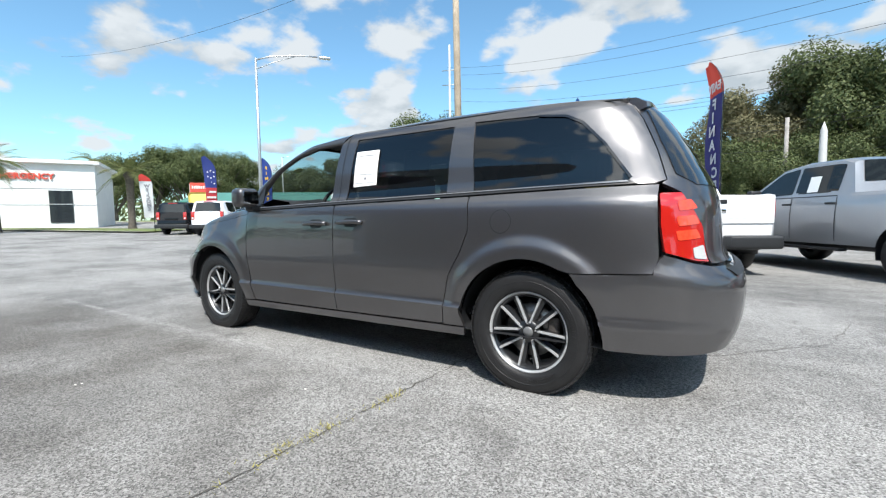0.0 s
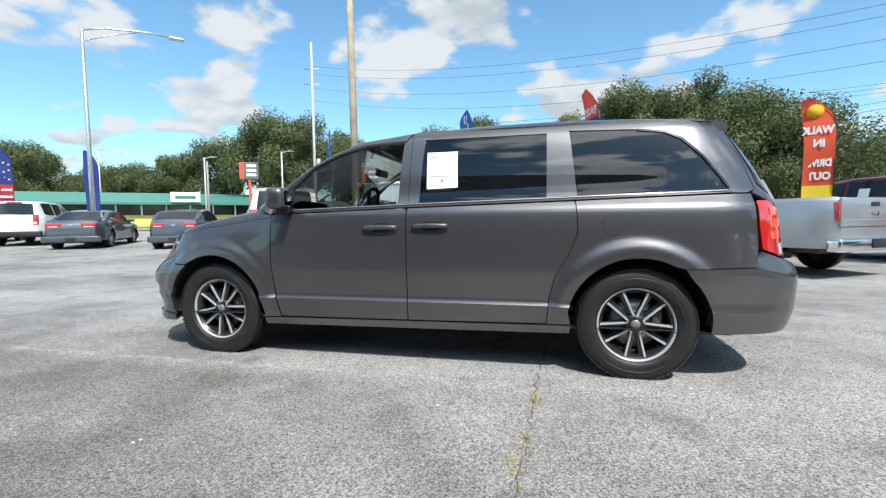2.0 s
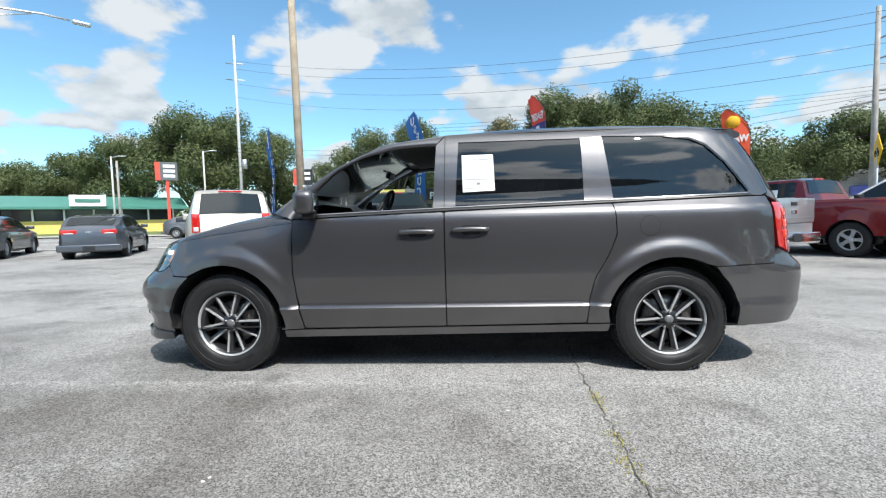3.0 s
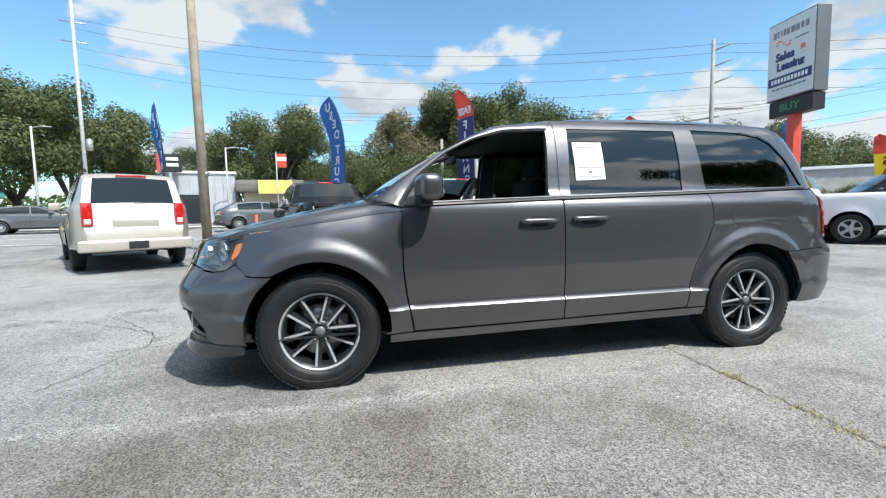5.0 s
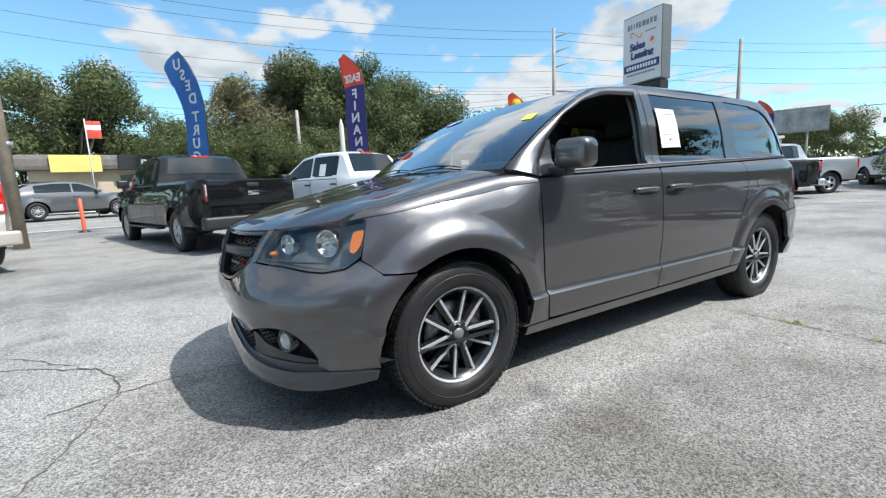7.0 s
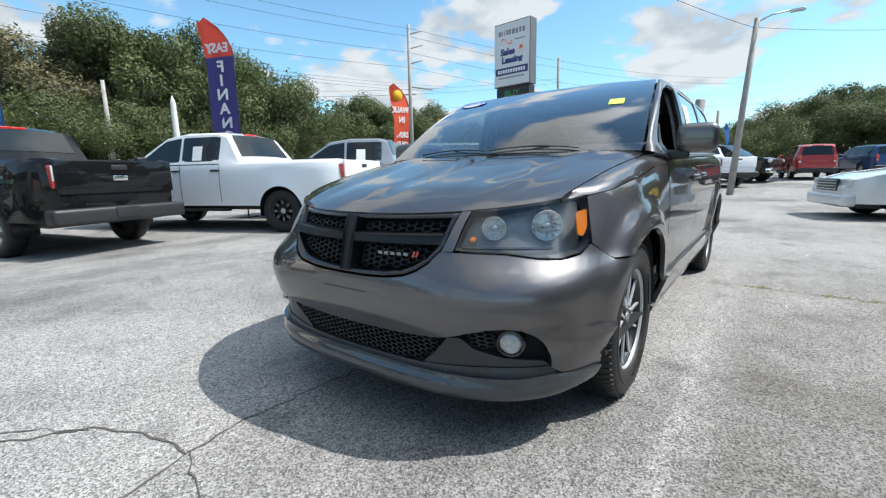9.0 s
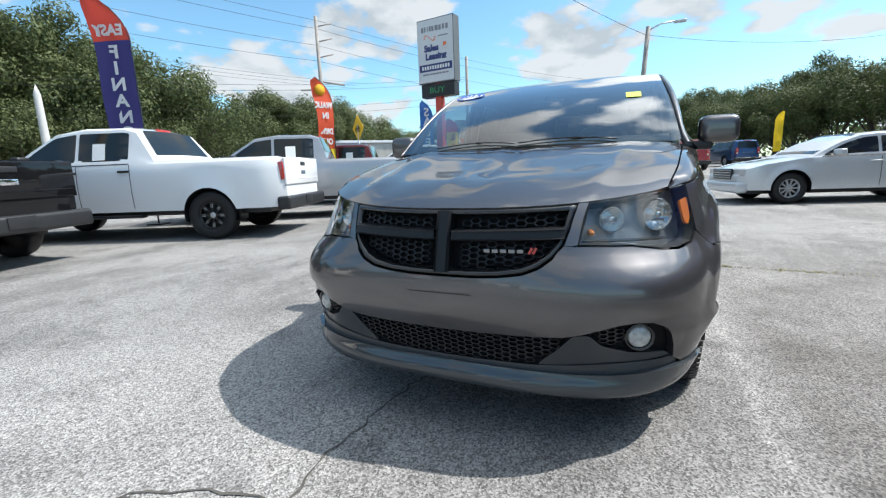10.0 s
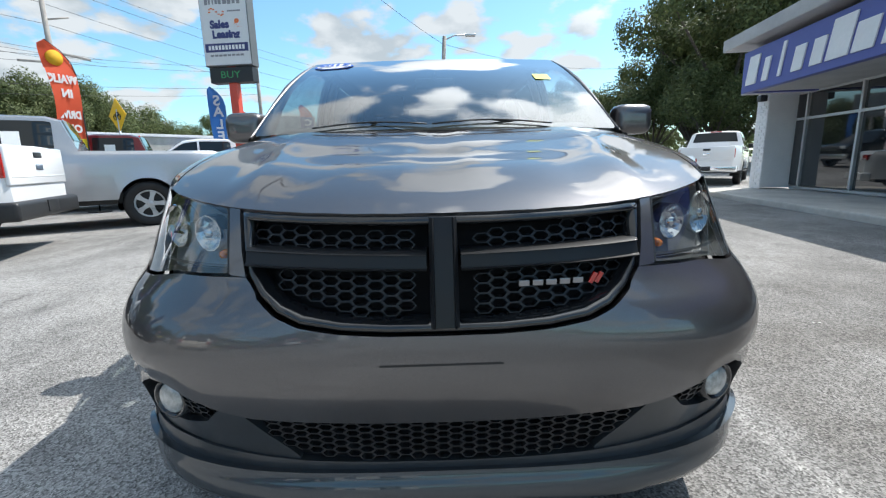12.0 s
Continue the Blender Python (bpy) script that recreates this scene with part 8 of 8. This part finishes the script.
# pawn shop
pw = building("shop", -5.0, 41.0, 8, "low tan shop with dark sign band and shingle roof")
slab("wall_block", pw, 17.5, 9.0, 3.0, (2.75, 4.5, 1.5), M["tan"], 0.03)
slab("roof", pw, 18.9, 10.4, 1.15, (2.75, 4.5, 3.45), M["roof_grey"], 0.35)
slab("sign_band", pw, 10.5, 0.2, 1.1, (4.6, -0.75, 3.45), M["black_plastic"], 0.02)
slab("yellow_sign", pw, 3.0, 0.2, 1.25, (-3.2, -0.80, 3.35), M["yellow_wall"], 0.02)
text_mesh("PAWN", 0.95, M["white"], pw, Matrix.Translation((2.2, -0.90, 3.28)) @ pose(0, 0, 0, 90, 0, 0), extrude=0.02, bold=0.02)
for i in range(4):
    slab("sign_bar", pw, 0.7, 0.04, 0.45, (4.9 + i * 0.85, -0.87, 3.25), M["white"], 0.0)
for i in range(6):
    slab("sign_bar", pw, 0.32, 0.04, 0.22, (2.9 + i * 0.4, -0.87, 3.82), M["white"], 0.0)
for x, w, h in ((-5.5, 1.4, 0.8), (0.2, 1.6, 1.6), (4.0, 1.5, 2.2), (7.5, 1.5, 2.2)):
    slab("window", pw, w, 0.1, h, (x, -0.04, 1.7), M["dark_opening"], 0.01)

# grey workshop beside the shop, and its sign
ws_ = building("workshop", -14.6, 39.6, 12, "flat-roofed grey metal workshop beside the tan shop")
slab("wall_block", ws_, 6.0, 9.0, 4.5, (0, 4.5, 2.25), mat("grey_metal_wall", (0.42, 0.44, 0.46), 0.6, 0.2, var=0.1, scale=1.5), 0.03)
slab("roof_edge", ws_, 6.3, 9.3, 0.22, (0, 4.5, 4.58), M["white"], 0.03)
slab("door", ws_, 2.4, 0.1, 2.6, (-0.8, -0.04, 1.3), M["dark_opening"], 0.01)
for k in range(9):
    slab("wall_rib", ws_, 0.05, 0.04, 4.4, (-2.7 + 0.675 * k, -0.018, 2.25), M["galv"], 0.0)
ss_ = tagged(new("street_sign"), "dark cabinet sign with a red end on a pole", "sign")
ss_.matrix_basis = pose(-16.2, 38.0, gz(-16.2, 38.0), 0, 0, 12)
part("post", bm_box(0.2, 0.2, 4.6, (0, 0, 2.3), 0.02), M["galv"], ss_, smooth=False)
sc_ = part("cabinet", bm_box(1.5, 0.35, 1.5, (0.1, 0, 5.2), 0.04), M["black_plastic"], ss_, smooth=False)
part("red_end", bm_box(0.4, 0.37, 1.5, (-0.75, 0, 5.2), 0.03), M["sign_red"], sc_, smooth=False)
for k in range(2):
    part("sign_bar", bm_box(0.9, 0.04, 0.26, (0.2, -0.19, 5.55 - 0.5 * k), 0.01), M["paper"], sc_, smooth=False)

# restaurant with green canopy
gr_ = building("restaurant", -39.0, 31.0, 40, "yellow restaurant with a long green metal roof")
slab("wall_block", gr_, 24.0, 8.0, 1.25, (0, 4.0, 0.6), M["yellow_wall"], 0.03)
slab("glazing", gr_, 23.6, 7.6, 1.3, (0, 4.0, 1.85), M["dark_opening"], 0.02)
bm = bmesh.new()
vv = [bm.verts.new(p) for p in ((-12.8, -1.0, 2.45), (12.8, -1.0, 2.45), (12.8, 4.5, 3.7), (-12.8, 4.5, 3.7), (-12.8, 9.2, 2.45), (12.8, 9.2, 2.45), (-12.8, -1.0, 2.25), (12.8, -1.0, 2.25), (12.8, 9.2, 2.25), (-12.8, 9.2, 2.25))]
for fidx in ((0, 1, 2, 3), (3, 2, 5, 4), (0, 6, 7, 1), (4, 5, 8, 9), (0, 3, 4, 9, 6), (1, 7, 8, 5, 2), (6, 9, 8, 7)):
    bm.faces.new([vv[i] for i in fidx])
bmesh.ops.recalc_face_normals(bm, faces=list(bm.faces))
part("roof", bm, M["green_roof"], gr_, "green standing-seam roof", smooth=False)
for i in range(12):
    slab("post", gr_, 0.14, 0.14, 1.3, (-11.5 + i * 2.1, -0.05, 1.85), M["white"], 0.01)
slab("sign", gr_, 2.6, 0.2, 1.0, (5.0, -1.2, 3.0), M["white"], 0.03, "white sign board with green edge")
slab("sign_bar", gr_, 1.8, 0.05, 0.3, (5.0, -1.33, 3.0), M["green_roof"], 0.0)
slab("gable_sign", gr_, 2.2, 0.2, 1.4, (-10.5, -1.2, 2.7), M["yellow_wall"], 0.3)

# warehouse and others far off
wh = building("warehouse", 46.0, 31.0, -38, "long pale warehouse with blue door canopies")
slab("wall_block", wh, 34.0, 10.0, 4.6, (0, 5.0, 2.3), M["concrete"], 0.03)
slab("roof_edge", wh, 34.4, 10.4, 0.3, (0, 5.0, 4.7), M["white"], 0.03)
for x in (-12, -4, 4, 12):
    slab("canopy", wh, 3.4, 1.4, 0.9, (x, -0.7, 2.9), M["fascia_blue"], 0.2)
    slab("door", wh, 1.8, 0.1, 2.3, (x, -0.04, 1.15), M["dark_opening"], 0.01)
rs = building("store", 72.0, -1.6, -88, "brown roadside store with red sign band and grey roof", "building")
slab("wall_block", rs, 6.4, 6.0, 3.2, (0, 3.0, 1.6), mat("brown_brick", (0.20, 0.12, 0.095), 0.85, var=0.15, scale=2), 0.03)
slab("sign_band", rs, 5.6, 0.3, 0.55, (-0.3, -0.2, 3.2), M["sign_red"], 0.03)
slab("roof_block", rs, 2.8, 5.0, 1.0, (2.0, 3.0, 3.6), M["roof_grey"], 0.1)
slab("window", rs, 3.6, 0.1, 1.3, (-0.6, -0.04, 1.2), M["dark_opening"], 0.01)
for i in range(8):
    slab("sign_bar", rs, 0.24, 0.05, 0.28, (-1.6 + i * 0.34, -0.38, 3.2), M["white"], 0.0)
bb = tagged(new("billboard"), "wide billboard with washed-out picture on steel posts", "billboard")
bb.matrix_basis = pose(58, 20.5, 0, 0, 0, -68) @ Matrix.Diagonal((0.6, 0.6, 0.74, 1))
for x in (-4.5, 4.5):
    part("post", bm_tube([(x, 0.2, 0), (x, 0.2, 8)], 0.18, 8), M["grey_pole"], bb)
part("panel", bm_box(15, 0.4, 3.6, (0, 0, 8.6), 0.05), M["grey_pole"], bb, smooth=False)
part("poster", bm_box(14.4, 0.1, 3.1, (0, -0.24, 8.6), 0.02), mat("faded_poster", (0.30, 0.31, 0.31), 0.7, var=0.5, scale=0.5), bb, smooth=False)
# roadside signs across the road
rsn = tagged(new("price_sign"), "red cabinet sign on a thin red post", "sign")
rsn.matrix_basis = pose(-23.0, 28.1, gz(-23.0, 28.1), 0, 0, 30) @ Matrix.Diagonal((0.68, 0.68, 0.98, 1))
part("post", bm_box(0.3, 0.3, 4.6, (0, 0, 2.3), 0.02), M["sign_red"], rsn, smooth=False)
cb = part("cabinet", bm_box(2.1, 0.5, 1.4, (0, 0, 5.0), 0.04), M["sign_side"], rsn, smooth=False)
part("red_side", bm_box(0.5, 0.52, 1.4, (-0.85, 0, 5.0), 0.03), M["sign_red"], cb, smooth=False)
for i in range(3):
    part("sign_bar", bm_box(1.1, 0.04, 0.22, (0.25, -0.27, 5.4 - 0.38 * i), 0.01), M["paper"], cb, smooth=False)
rs2 = tagged(new("shop_sign"), "red and orange shop sign on dark posts", "sign")
rs2.matrix_basis = pose(-50.5, 25.6, gz(-50.5, 25.6), 0, 0, 62) @ Matrix.Diagonal((0.55, 0.55, 0.82, 1))
for x in (-1.7, 1.7):
    part("post", bm_tube([(x, 0, 0), (x, 0, 5.6)], 0.12, 8), M["grey_pole"], rs2)
part("red_panel", bm_box(3.8, 0.4, 1.5, (0.2, 0, 5.0), 0.03), M["sign_red"], rs2, smooth=False)
part("orange_panel", bm_box(2.4, 0.4, 0.9, (0.1, 0, 3.7), 0.03), M["yellow_wall"], rs2, smooth=False)
for i in range(7):
    part("sign_bar", bm_box(0.28, 0.05, 0.4, (-1.2 + 0.42 * i, -0.22, 5.1), 0.01), M["white"], rs2, smooth=False)
